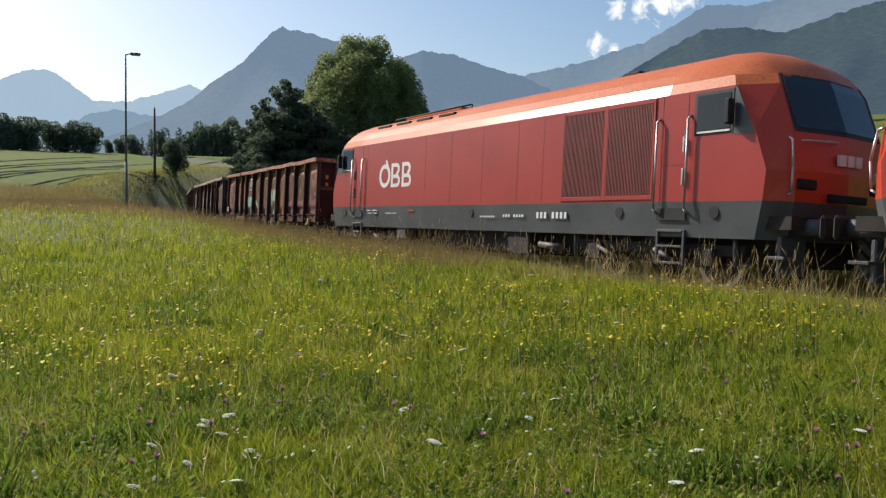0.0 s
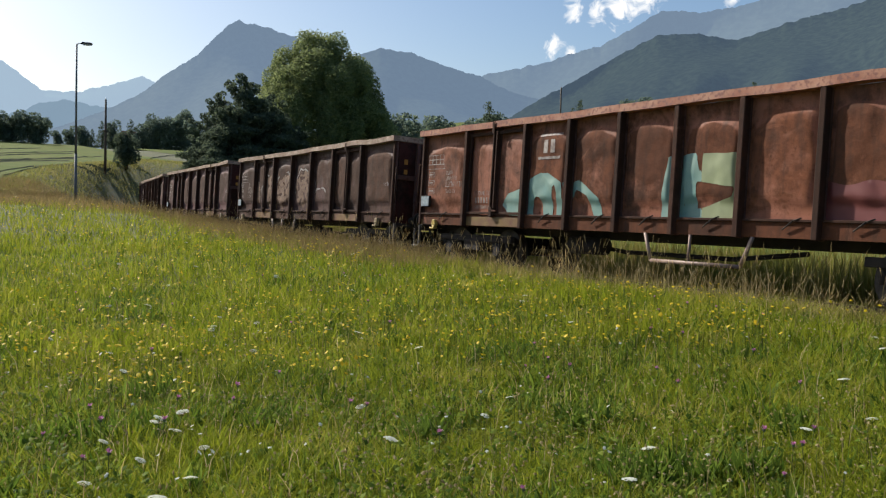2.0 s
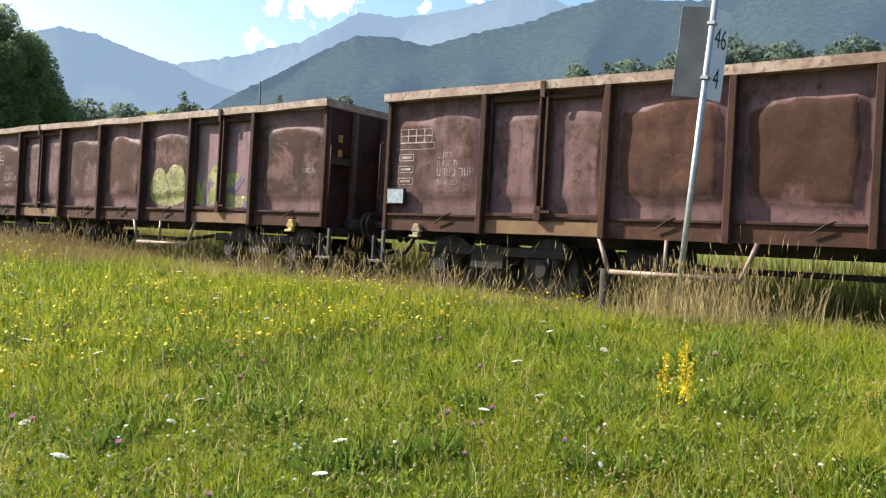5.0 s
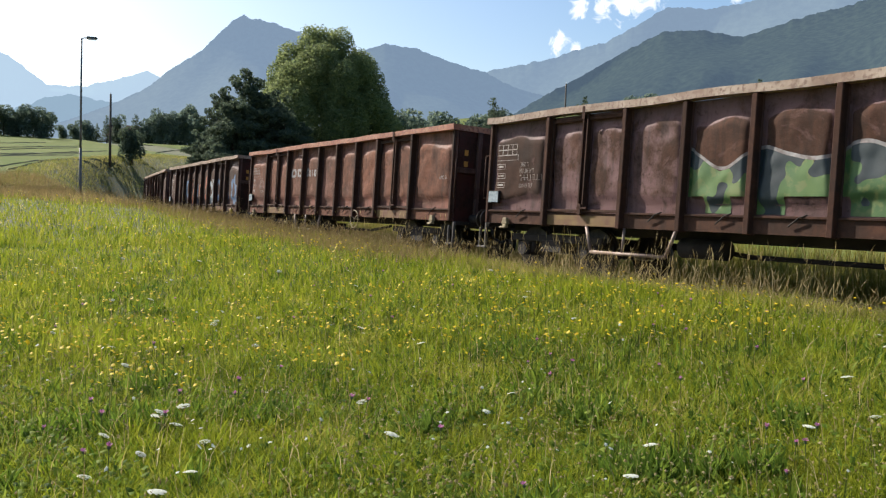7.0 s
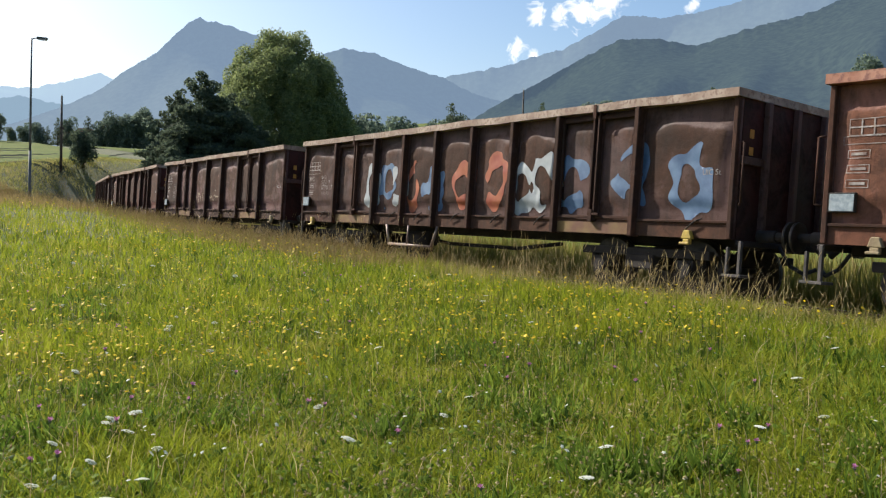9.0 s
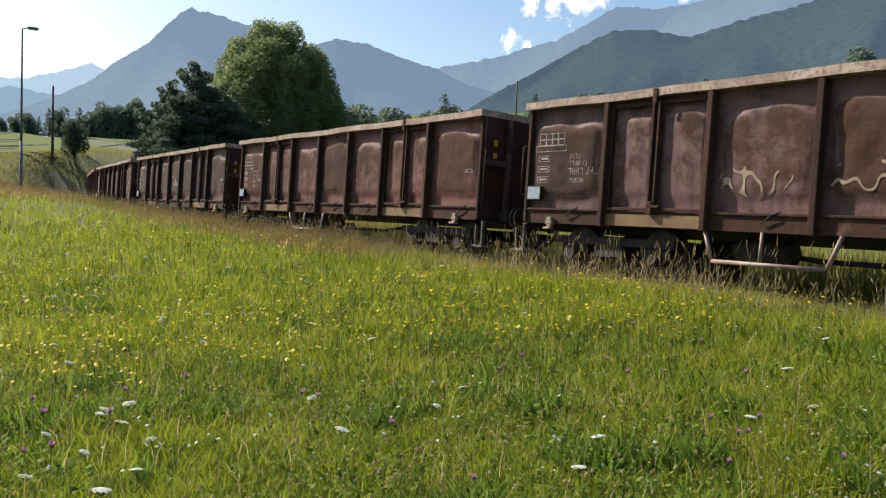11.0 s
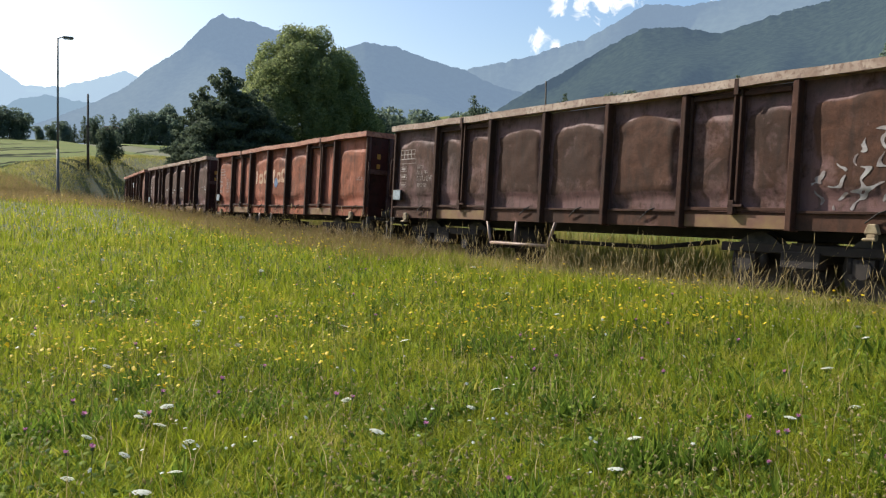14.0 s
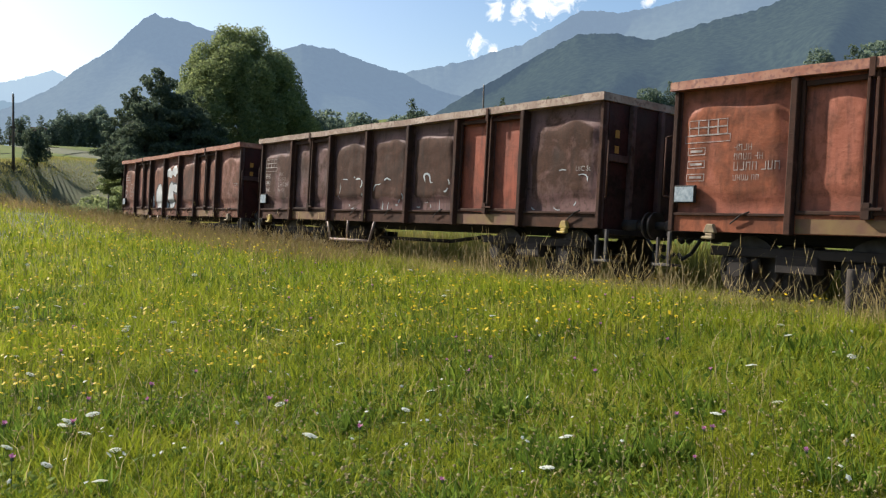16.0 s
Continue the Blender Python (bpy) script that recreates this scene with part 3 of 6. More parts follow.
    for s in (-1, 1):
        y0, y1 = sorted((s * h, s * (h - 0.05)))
        part("end_wall", boxed((-1.285, 1.285, y0, y1, BOTTOM, RIM0 - 0.002)), M_END, w, "rusty end wall with shade put into its dark paint")
        for x in (-0.75, 0.0, 0.75):
            y0, y1 = sorted((s * h, s * (h + 0.09)))
            part("end_post", bevelled(boxed((x - 0.05, x + 0.05, y0, y1, BOTTOM, RIM0 - 0.01)), 0.01), post, w)
        y0, y1 = sorted((s * h, s * (h + 0.06)))
        part("end_beam", bevelled(boxed((-1.32, -0.81, y0, y1, 2.05, 2.17)), 0.01), post, w)
        part("end_beam", bevelled(boxed((0.81, 1.32, y0, y1, 2.05, 2.17)), 0.01), post, w)
        y0, y1 = sorted((s * h, s * (h + 0.1)))
        part("headstock", bevelled(boxed((-1.3, 1.3, y0 - 0.0, y1, 0.86, BOTTOM - 0.004)), 0.01), M_DARK, w)
        for x in (-0.875, 0.875):
            bm = bmesh.new()
            cylinder(bm, (x, s * (h + 0.1), 1.03), (x, s * (h + 0.4), 1.03), 0.09, 12)
            cylinder(bm, (x, s * (h + 0.4), 1.03), (x, s * (h + 0.6), 1.03), 0.065, 12)
            bf = part("buffer", bm, M_DARK, w)
            bm = bmesh.new()
            cylinder(bm, (x, s * (h + 0.6), 1.03), (x, s * (h + 0.645), 1.03), 0.22, 20)
            part("buffer_head", bm, M_WHEEL, bf)
        part("coupling", tube([(0, s * (h + 0.1), 1.0), (0, s * (h + 0.42), 0.98), (0, s * (h + 0.62), 0.8)], 0.05), M_DARK, w)
        part("brake_hose", tube([(-0.35, s * (h + 0.1), 0.9), (-0.34, s * (h + 0.3), 0.62), (-0.3, s * (h + 0.5), 0.52), (-0.2, s * (h + 0.64), 0.6)], 0.03), M_RUBBER, w)
        # towing bracket, corner step and grab rail
        yt = s * (h - 0.74)
        bm = bmesh.new()
        for a, b, c, d in ((-0.1, 0.1, 0.93, 1.06), (-0.06, 0.06, 0.85, 0.93)):
            box(bm, -1.47, -1.39, yt + a, yt + b, c, d)
        for q in bm.verts:
            if q.co.z > 1.05:
                q.co.y = yt + (q.co.y - yt) * 0.55
        box(bm, -1.52, -1.475, yt - 0.09, yt + 0.09, 0.84, 0.88)
        part("towing_bracket", bevelled(bm, 0.012), M_YELLOW if seed % 3 == 1 else M_BUFF, w, "painted towing bracket")
        yc = s * (h + 0.07)
        part("grab_rail", tube([(-1.34, yc - s * 0.02, 1.45), (-1.4, yc + s * 0.05, 1.47), (-1.4, yc + s * 0.05, 2.35), (-1.34, yc - s * 0.02, 2.37)], 0.016), post, w)
        part("corner_step", bevelled(boxed((-1.4, -1.34, yc - 0.11, yc - 0.06, 0.45, 0.93), (-1.4, -1.34, yc + 0.1, yc + 0.14, 0.45, 0.84), (-1.42, -1.12, yc - 0.14, yc + 0.18, 0.41, 0.45)), 0.006), M_STEP, w)
        y0, y1 = sorted((s * (h + 0.004), s * (h + 0.008)))
        for z0, z1 in ((2.45, 2.58), (2.2, 2.32)):
            part("end_mark", boxed((-1.12, -1.02, y0, y1, z0, z1)), M_ENDMARK, w, "small orange-yellow warning mark")
        bogie(w, s * (h - 1.9), seed)
    part("wagon_floor", boxed((-1.3, 1.3, -h + 0.06, h - 0.06, 1.1, 1.19)), M_DARK, w)
    part("solebar", bevelled(boxed((-0.62, -0.45, -h + 0.01, h - 0.01, 0.82, 1.09), (0.45, 0.62, -h + 0.01, h - 0.01, 0.82, 1.09)), 0.01), M_DARK, w)
    part("brake_gear", tube([(-0.5, -2.6, 0.75), (-0.4, -1.2, 0.6), (-0.4, 1.2, 0.6), (-0.5, 2.6, 0.75)], 0.04), M_DARK, w)
    bm = bmesh.new()
    cylinder(bm, (-0.75, 1.4, 0.68), (-0.75, 2.3, 0.68), 0.17, 14)
    part("air_tank", bm, M_DARK, w)
    ys0 = step_at if step_at is not None else 1.45
    part("shunter_step", tube([(-1.36, ys0 - 1.05, 0.95), (-1.38, ys0 - 0.88, 0.5), (-1.38, ys0 + 0.88, 0.5), (-1.36, ys0 + 1.05, 0.95)], 0.032, 10), M_STEPRAIL, w, "bent steel step rail")
    part("step_hanger", tube([(-1.38, ys0 + 0.1, 0.5), (-1.36, ys0 + 0.1, 0.95)], 0.026), M_STEPRAIL, w)
    if wheel_hand:
        yw = -h + 4.9
        bm = bmesh.new()
        n, R = 24, 0.24
        for k in range(n):
            a0, a1 = 2 * math.pi * k / n, 2 * math.pi * (k + 1) / n
            cylinder(bm, (-1.46, yw + R * math.cos(a0), 0.88 + R * math.sin(a0)), (-1.46, yw + R * math.cos(a1), 0.88 + R * math.sin(a1)), 0.016, 6)
        for k in range(3):
            a0 = 2 * math.pi * k / 3 + 0.5
            cylinder(bm, (-1.46, yw, 0.88), (-1.46, yw + R * math.cos(a0), 0.88 + R * math.sin(a0)), 0.013, 6)
        cylinder(bm, (-1.3, yw, 0.88), (-1.46, yw, 0.88), 0.02, 8)
        part("brake_wheel", bm, M_BUFF, w, "pale spoked handbrake wheel")
    # writing and data plate at the rear end of the side
    i, bay = bays[-1]
    part("stencil_writing", bay.bars(inscription(seed, bay.yb - bay.ya, bay.ya)), M_WHITE, w, "white stencilled data panel")
    plate = boxed((-1.425, -1.37, bay.yb - 0.42, bay.yb - 0.06, 1.36, 1.62))
    pf = part("plate_holder", bevelled(plate, 0.008), M_DARK, w)
    part("data_plate", boxed((-1.432, -1.426, bay.yb - 0.4, bay.yb - 0.08, 1.38, 1.6)), M_LABEL, pf, "pale printed data sheet")
    i, bay = bays[0]
    text_on(w, bay, bay.yb - 0.68 * (bay.yb - bay.ya), 1.9, 0.12, "UIC St", G_FADED, "small white stencilled words")
    return w, dict_of(bays)


def text_on(w, bay, y, z, size, body, material, label):
    """Painted words that follow the dented sheet, read from the rear towards the front of the wagon."""
    cu = bpy.data.curves.new("words", "FONT")
    cu.body, cu.size, cu.extrude = body, size, 0.0
    tmp = bpy.data.objects.new("words", cu)
    me = bpy.data.meshes.new_from_object(tmp)
    bpy.data.objects.remove(tmp)
    for v in me.vertices:
        yy, zz = y - v.co.x, z + v.co.y
        v.co = (bay.x(yy, zz) + bay.side * 0.008, yy, zz)
    me.materials.append(material)
    ob = new("painted_words", me)
    ob.parent = w
    tagged(ob, label)


def dict_of(bays):
    out = {}
    for i, b in bays:
        out.setdefault(i, []).append(b)
    return out


BOGIE = {}


def bogie(parent, y, seed):
    """Two-axle bogie: side frames, spring nests, axle boxes, four wheels."""
    if not BOGIE:
        BOGIE["frame"] = bevelled(boxed((-1.12, -0.98, -1.35, 1.35, 0.62, 0.76), (0.98, 1.12, -1.35, 1.35, 0.62, 0.76), (-1.1, 1.1, -0.2, 0.2, 0.5, 0.78), (-1.16, -0.97, -0.3, 0.3, 0.42, 0.66), (0.97, 1.16, -0.3, 0.3, 0.42, 0.66)), 0.015)
        bm = bmesh.new()
        for x in (-1.0,):
            box(bm, x - 0.12, x + 0.12, -0.15, 0.15, 0.34, 0.6)
            cylinder(bm, (x, 0.22, 0.4), (x, 0.22, 0.66), 0.07, 10)
            cylinder(bm, (x, -0.22, 0.4), (x, -0.22, 0.66), 0.07, 10)
            cylinder(bm, (x, 0, 0.46), (x * 1.16, 0, 0.46), 0.13, 12)
        BOGIE["axle_box"] = bm
        bm = bmesh.new()
        cylinder(bm, (-0.9, 0, 0), (0.9, 0, 0), 0.08, 12)
        for s in (-1, 1):
            cylinder(bm, (s * 0.69, 0, 0), (s * 0.82, 0, 0), 0.46, 28)
            cylinder(bm, (s * 0.67, 0, 0), (s * 0.69, 0, 0), 0.49, 28)
            cylinder(bm, (s * 0.82, 0, 0), (s * 0.835, 0, 0), 0.2, 16)
        BOGIE["wheelset"] = bm
        for k in BOGIE:
            me = bpy.data.meshes.new(k)
            BOGIE[k].to_mesh(me)
            BOGIE[k].free()
            me.materials.append(M_WHEEL if k == "wheelset" else M_DARK)
            BOGIE[k] = me

    def piece(name, dy, up):
        ob = new(name, BOGIE[name if name != "bogie" else "frame"])
        ob.parent = up
        ob.location = (0, dy, 0)
        return ob

    b = piece("bogie", y, parent)
    for s in (-0.9, 0.9):
        piece("axle_box", s, b)
        piece("axle_box", s, b).rotation_euler.z = math.pi
        ws = piece("wheelset", s, b)
        ws.location.z = 0.46
        WHEELSETS.append(ws)


WHEELSETS = []


def graffiti(w, bays, indices, inside, material, label, lift=0.006, fine=40):
    for i in indices:
        for bay in bays.get(i, []):
            bm = bay.sheet(fine, fine, lift, inside)
            for piece in islands(bm):
                part("graffiti", piece, material, w, label)


def islands(bm):
    """The separate patches of a painted sheet, each as a mesh of its own; the smallest specks stay together."""
    left, groups = set(bm.faces), []
    while left:
        stack = [left.pop()]
        patch = []
        while stack:
            f = stack.pop()
            patch.append(f)
            for e in f.edges:
                for g in e.link_faces:
                    if g in left:
                        left.discard(g)
                        stack.append(g)
        groups.append(patch)
    groups.sort(key=len, reverse=True)
    groups = [g for g in groups if len(g) > 5]
    groups = groups[:7] + ([sum(groups[7:], [])] if len(groups) > 7 else [])
    out = []
    for g in groups:
        one, ids = bmesh.new(), {}
        for f in g:
            vs = []
            for v in f.verts:
                if v not in ids:
                    ids[v] = one.verts.new(v.co)
                vs.append(ids[v])
            one.faces.new(vs).smooth = True
        out.append(one)
    bm.free()
    return out


def blob(*ellipses, wob=0.12, seed=0.0):
    """Inside test for a union of ellipses (y, z, half width, half height) with an uneven edge."""
    def test(y, z, grow=0.0):
        n = wob * noise.noise((y * 3.1, z * 3.1, seed))
        return any(((y - a) / (c + grow)) ** 2 + ((z - b) / (d + grow)) ** 2 < (1 + n) ** 2 for a, b, c, d in ellipses)
    return test


def outline(*corners):
    """Inside test for a straight-edged painted shape with slightly wavering sides."""
    def test(y, z):
        y, z = y + 0.02 * noise.noise((y * 4, z * 4, 1.0)), z + 0.02 * noise.noise((y * 4, z * 4, 6.0))
        odd = False
        for (a, b), (c, d) in zip(corners, corners[1:] + corners[:1]):
            if (b > z) != (d > z) and y < a + (z - b) * (c - a) / (d - b):
                odd = not odd
        return odd
    return test


P_ORANGE = wagon_paint("orange_brown_paint", (0.3, 0.115, 0.068), (0.16, 0.06, 0.03), 0.5)
P_DARK = wagon_paint("dark_brown_paint", (0.1, 0.053, 0.046), (0.08, 0.04, 0.026), 0.45)
P_MAUVE = wagon_paint("mauve_brown_paint", (0.175, 0.094, 0.09), (0.082, 0.04, 0.026), 0.3)
P_REDDISH = wagon_paint("reddish_brown_paint", (0.25, 0.108, 0.078), (0.19, 0.083, 0.052), 0.45)
P_RUST = wagon_paint("rusty_brown_paint", (0.185, 0.077, 0.062), (0.082, 0.034, 0.02), 0.4)
P_BROWN = wagon_paint("weathered_brown_paint", (0.165, 0.088, 0.08), (0.08, 0.039, 0.025), 0.4)
P_SALMON = wagon_paint("salmon_red_paint", (0.36, 0.115, 0.068), (0.28, 0.095, 0.05), 0.4)
P_REPAINT = wagon_paint("fresh_red_oxide", (0.33, 0.085, 0.045), (0.25, 0.075, 0.045), 0.15)
P_SMOOTH = wagon_paint("flat_mauve_repaint", (0.22, 0.132, 0.135), (0.18, 0.1, 0.095), 0.1)
G_TEAL = mixed("teal_spray", (0.16, 0.3, 0.27), (0.24, 0.36, 0.31), 3.0, 0.6)
G_CREAM = mixed("faded_cream_lettering", (0.36, 0.2, 0.11), (0.42, 0.28, 0.17), 4.0, 0.7, 0, 0.2, 9, (0.3, 0.12, 0.07))
G_MINT = mixed("mint_spray", (0.24, 0.28, 0.15), (0.32, 0.36, 0.2), 3.0, 0.6)
G_YELLOW = mixed("yellow_green_spray", (0.2, 0.21, 0.05), (0.32, 0.31, 0.11), 3.0, 0.6, 0, 0.2, 12, (0.14, 0.11, 0.05))
G_VIOLET = mixed("violet_spray", (0.1, 0.07, 0.14), (0.15, 0.1, 0.18), 3.0, 0.6)
G_GREEN = mixed("green_spray", (0.05, 0.12, 0.04), (0.12, 0.2, 0.06), 1.6, 0.6, 0, 0, 6, (0.16, 0.2, 0.07))
G_SLATE = mixed("slate_spray", (0.018, 0.028, 0.034), (0.04, 0.055, 0.06), 3.0, 0.6)
G_PALE = mixed("pale_outline_spray", (0.3, 0.33, 0.35), (0.45, 0.47, 0.48), 3.0, 0.6)
G_FADED = mixed("faded_pale_paint", (0.17, 0.13, 0.12), (0.36, 0.34, 0.33), 7.0, 0.7)
G_SILVER = mixed("silver_spray", (0.42, 0.43, 0.42), (0.6, 0.6, 0.58), 3.0, 0.5)
G_BLUE = mixed("blue_spray", (0.05, 0.1, 0.2), (0.12, 0.2, 0.32), 3.0, 0.6)
G_RED = mixed("red_spray", (0.3, 0.06, 0.03), (0.4, 0.12, 0.05), 3.0, 0.6)
G_TAN = mixed("faded_tan_spray", (0.14, 0.078, 0.045), (0.21, 0.125, 0.075), 3.0, 0.7, 0, 0.2, 14, (0.09, 0.045, 0.03))
G_TAGGOLD = mixed("faded_gold_spray", (0.24, 0.17, 0.1), (0.34, 0.26, 0.17), 4.0, 0.7)
G_MAROON = mixed("maroon_patch", (0.14, 0.03, 0.03), (0.18, 0.045, 0.04), 3.0, 0.6)


def locomotive(label):
    """Six-window-free diesel body on two bogies, a cab at each end; local y runs from the front (0) to the rear."""
    L = 19.275
    w = new("diesel_locomotive")
    tagged(w, label, "locomotive", "locomotives of the train")
    CAB = 3.44                           # the cab ends here and the engine hood begins
    # height, nose on the middle line, half width, corner of the nose
    lev = [(0.84, 1.12, 1.38, 1.58), (1.43, 1.0, 1.43, 1.43), (1.9, 1.0, 1.43, 1.39), (2.5, 1.08, 1.43, 1.62), (3.24, 1.36, 1.43, 2.04), (3.42, 1.46, 1.36, 2.12), (3.62, 1.62, 1.2, 2.24), (3.8, 1.86, 0.98, 2.42), (3.93, 2.2, 0.72, 2.7), (4.0, 2.7, 0.4, 3.05)]

    def ring(bm, z, f, x, corner):
        half = [(x, CAB), (x, corner), (x * 0.762, f + 0.13), (0.0, f)]
        one = [(a, b) for a, b in half] + [(-a, b) for a, b in half[-2::-1]]
        two = [(-a, L - b) for a, b in half] + [(a, L - b) for a, b in half[-2::-1]]
        return [bm.verts.new((a, b, z)) for a, b in one + two]

    def shell(levels, cap):
        bm = bmesh.new()
        rings = [ring(bm, *lv) for lv in levels]
        for lo, hi in zip(rings, rings[1:]):
            n = len(lo)
            for i in range(n):
                bm.faces.new((lo[i], lo[(i + 1) % n], hi[(i + 1) % n], hi[i])[::-1])
        if cap:
            bm.faces.new(rings[-1][::-1])
        bmesh.ops.recalc_face_normals(bm, faces=bm.faces[:])
        return bm

    def in_cab(f):
        return f.calc_center_median().y < CAB - 0.05 or f.calc_center_median().y > L - CAB + 0.05

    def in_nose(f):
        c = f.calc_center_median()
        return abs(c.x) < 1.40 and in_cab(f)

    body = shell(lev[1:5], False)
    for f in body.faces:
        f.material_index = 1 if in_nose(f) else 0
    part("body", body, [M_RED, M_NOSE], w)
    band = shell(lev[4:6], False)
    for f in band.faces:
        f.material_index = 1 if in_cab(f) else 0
    part("roof_edge", band, [M_EDGE_GLARE, M_ORANGE], w, "bevelled roof edge with glare put into its paler orange")
    roof = shell(lev[5:], True)
    for f in roof.faces:
        f.smooth = in_cab(f)
    part("roof", roof, M_ORANGE, w, "orange sloping roof")
    part("underframe", shell(lev[:2], False), M_GREY, w, "grey skirt")
    part("deck", boxed((-1.3, 1.3, 1.0, L - 1.0, 1.0, 1.2)), M_DARK, w)
    part("roof_hatch", bevelled(boxed((-0.6, 0.6, 11.6, 14.7, 3.96, 4.05)), 0.02), M_ORANGE, w)
    for y in (11.2, 12.4, 13.6, 14.8):
        part("roof_grille", bevelled(boxed((-1.06, -0.9, y, y + 0.8, 3.74, 3.82)), 0.02), M_BLACK, w)
    part("roof_walk", tube([(-0.66, 11.0, 3.92), (-0.66, 11.0, 4.03), (-0.66, 15.2, 4.03), (-0.66, 15.2, 3.92)], 0.02), M_DARK, w)
    part("horn", bevelled(boxed((-0.5, -0.3, 5.2, 5.6, 3.96, 4.06)), 0.02), M_DARK, w)
    part("antenna", bevelled(boxed((-0.1, 0.1, 8.6, 8.9, 3.98, 4.12)), 0.02), M_BLACK, w)

    for end in (0, 1):
        def at(x, y, z):
            return (x, y, z) if end == 0 else (-x, L - y, z)

        def box_at(x0, x1, y0, y1, z0, z1):
            if end:
                x0, x1, y0, y1 = -x1, -x0, L - y1, L - y0
            return (x0, x1, y0, y1, z0, z1)

        # windscreen: three panes leaning back with the nose
        def nose(z):
            return 1.08 + (z - 2.5) / 0.74 * 0.28 if z <= 3.24 else 1.36 + (z - 3.24) / 0.18 * 0.1
        for name, grow, out, m in (("windscreen_frame", 0.07, 0.012, M_RUBBER), ("windscreen", 0.0, 0.02, M_GLASS)):
            bm = bmesh.new()
            z0, z1 = 2.56 - grow, 3.38 + grow * 0.6
            for xa, xb, da, db in ((-1.0 - grow, -0.99, 0.13, 0.13), (-0.99, 0.0, 0.13, 0.0), (0.0, 0.99, 0.0, 0.13), (0.99, 1.0 + grow, 0.13, 0.13)):
                vs = []
                for x, d, z in ((xa, da, z0), (xb, db, z0), (xb, db, 3.25), (xa, da, 3.25)):
                    vs.append(bm.verts.new(at(x * (1.0 if z < 3 else 0.985), nose(z) + d - out, z)))
                bm.faces.new(vs)
                vs2 = []
                for x, d, z in ((xa, da, 3.25), (xb, db, 3.25), (xb, db, z1), (xa, da, z1)):
                    vs2.append(bm.verts.new(at(x * (0.985 if z < 3.3 else 0.93), nose(z) + d - out, z)))
                bm.faces.new(vs2)
            bmesh.ops.remove_doubles(bm, verts=bm.verts[:], dist=0.003)
            part(name, bm, m, w)
        for s in (-1, 1):
            part("headlight", bevelled(boxed(box_at(s * 0.86 - 0.2, s * 0.86 + 0.2, 1.06, 1.25, 1.62, 1.78)), 0.02), M_BLACK, w, "dark headlight cluster")
            part("nose_rail", tube([at(s * 1.16, 1.2, 1.5), at(s * 1.18, 1.12, 1.56), at(s * 1.2, 1.1, 1.95), at(s * 1.16, 1.16, 2.36), at(s * 1.14, 1.26, 2.4)], 0.018), M_CHROME, w)
            bm = bmesh.new()
            cylinder(bm, at(s * 0.875, 1.3, 1.05), at(s * 0.875, 0.66, 1.05), 0.13, 14)
            bf = part("buffer", bm, M_GREY, w)
            part("buffer_head", bevelled(boxed(box_at(s * 0.875 - 0.3, s * 0.875 + 0.3, 0.56, 0.66, 0.87, 1.23)), 0.05), M_DARK, bf)
            part("rail_guard", bevelled(boxed(box_at(s * 0.95 - 0.3, s * 0.95 + 0.3, 1.2, 1.28, 0.3, 0.9)), 0.02), M_GREY, w)
            part("end_step", bevelled(boxed(box_at(s * 1.25 - 0.18, s * 1.25 + 0.18, 1.0, 1.3, 0.55, 0.6)), 0.01), M_STEP, w)
        part("nose_handrail", tube([at(-0.95, 1.22, 2.36), at(-0.9, 1.1, 2.36), at(-0.3, 1.0, 2.37), at(-0.22, 1.12, 2.37)], 0.015), M_CHROME, w)
        part("nose_grille", bevelled(boxed(box_at(-0.45, 0.45, 0.97, 1.05, 1.46, 1.58)), 0.01), M_BLACK, w)
        part("drawgear", tube([at(0, 1.2, 1.0), at(0, 0.7, 0.98), at(0, 0.5, 0.75)], 0.06), M_DARK, w)
        part("brake_hose", tube([at(0.35, 1.2, 0.95), at(0.36, 0.8, 0.6), at(0.3, 0.6, 0.55)], 0.03), M_RUBBER, w)
        # logo on the nose and sides as plain shapes
        bm = bmesh.new()
        for x in (-0.2, 0.0, 0.2):
            box(bm, *box_at(x - 0.075, x + 0.075, 0.975, 1.03, 2.02, 2.19))
        part("nose_logo", bm, M_PALE, w)
        side = -1
        y = lambda v: v if end == 0 else L - v
        yr = lambda a, b: sorted((y(a), y(b)))
        # cab door, side window and rails on the side that is seen
        for side in (-1, 1):
            X = lambda a, b: sorted((side * a, side * b))
            a, b = yr(2.1, 2.78)
            win = part("side_window_frame", bevelled(boxed((*X(1.425, 1.442), a - 0.06, b + 0.06, 2.5, 3.2)), 0.006), M_RUBBER, w)
            part("side_window", boxed((*X(1.43, 1.448), a, b, 2.58, 3.14)), M_GLASS, win)
            part("window_sill", boxed((*X(1.43, 1.452), a, b, 2.53, 2.56)), M_PALE, win)
            bm = bmesh.new()
            outer = [bm.verts.new((side * 1.436, y(p), z)) for p, z in ((2.03, 2.46), (1.63, 2.46), (2.0, 3.22), (2.03, 3.22))]
            bm.faces.new(outer)
            part("window_surround", bm, M_GREY, w)
            a, b = yr(2.0, 2.1)
            part("wing_mirror", bevelled(boxed((*X(1.46, 1.6), a, b, 2.62, 3.02)), 0.02), M_BLACK, w)
            for v in (2.92, 3.62):
                part("handrail", tube([(side * 1.42, y(v), 2.86), (side * 1.5, y(v), 2.8), (side * 1.5, y(v), 1.3), (side * 1.42, y(v), 1.24)], 0.02), M_CHROME, w, "polished vertical handrail")
            a, b = yr(2.98, 3.56)
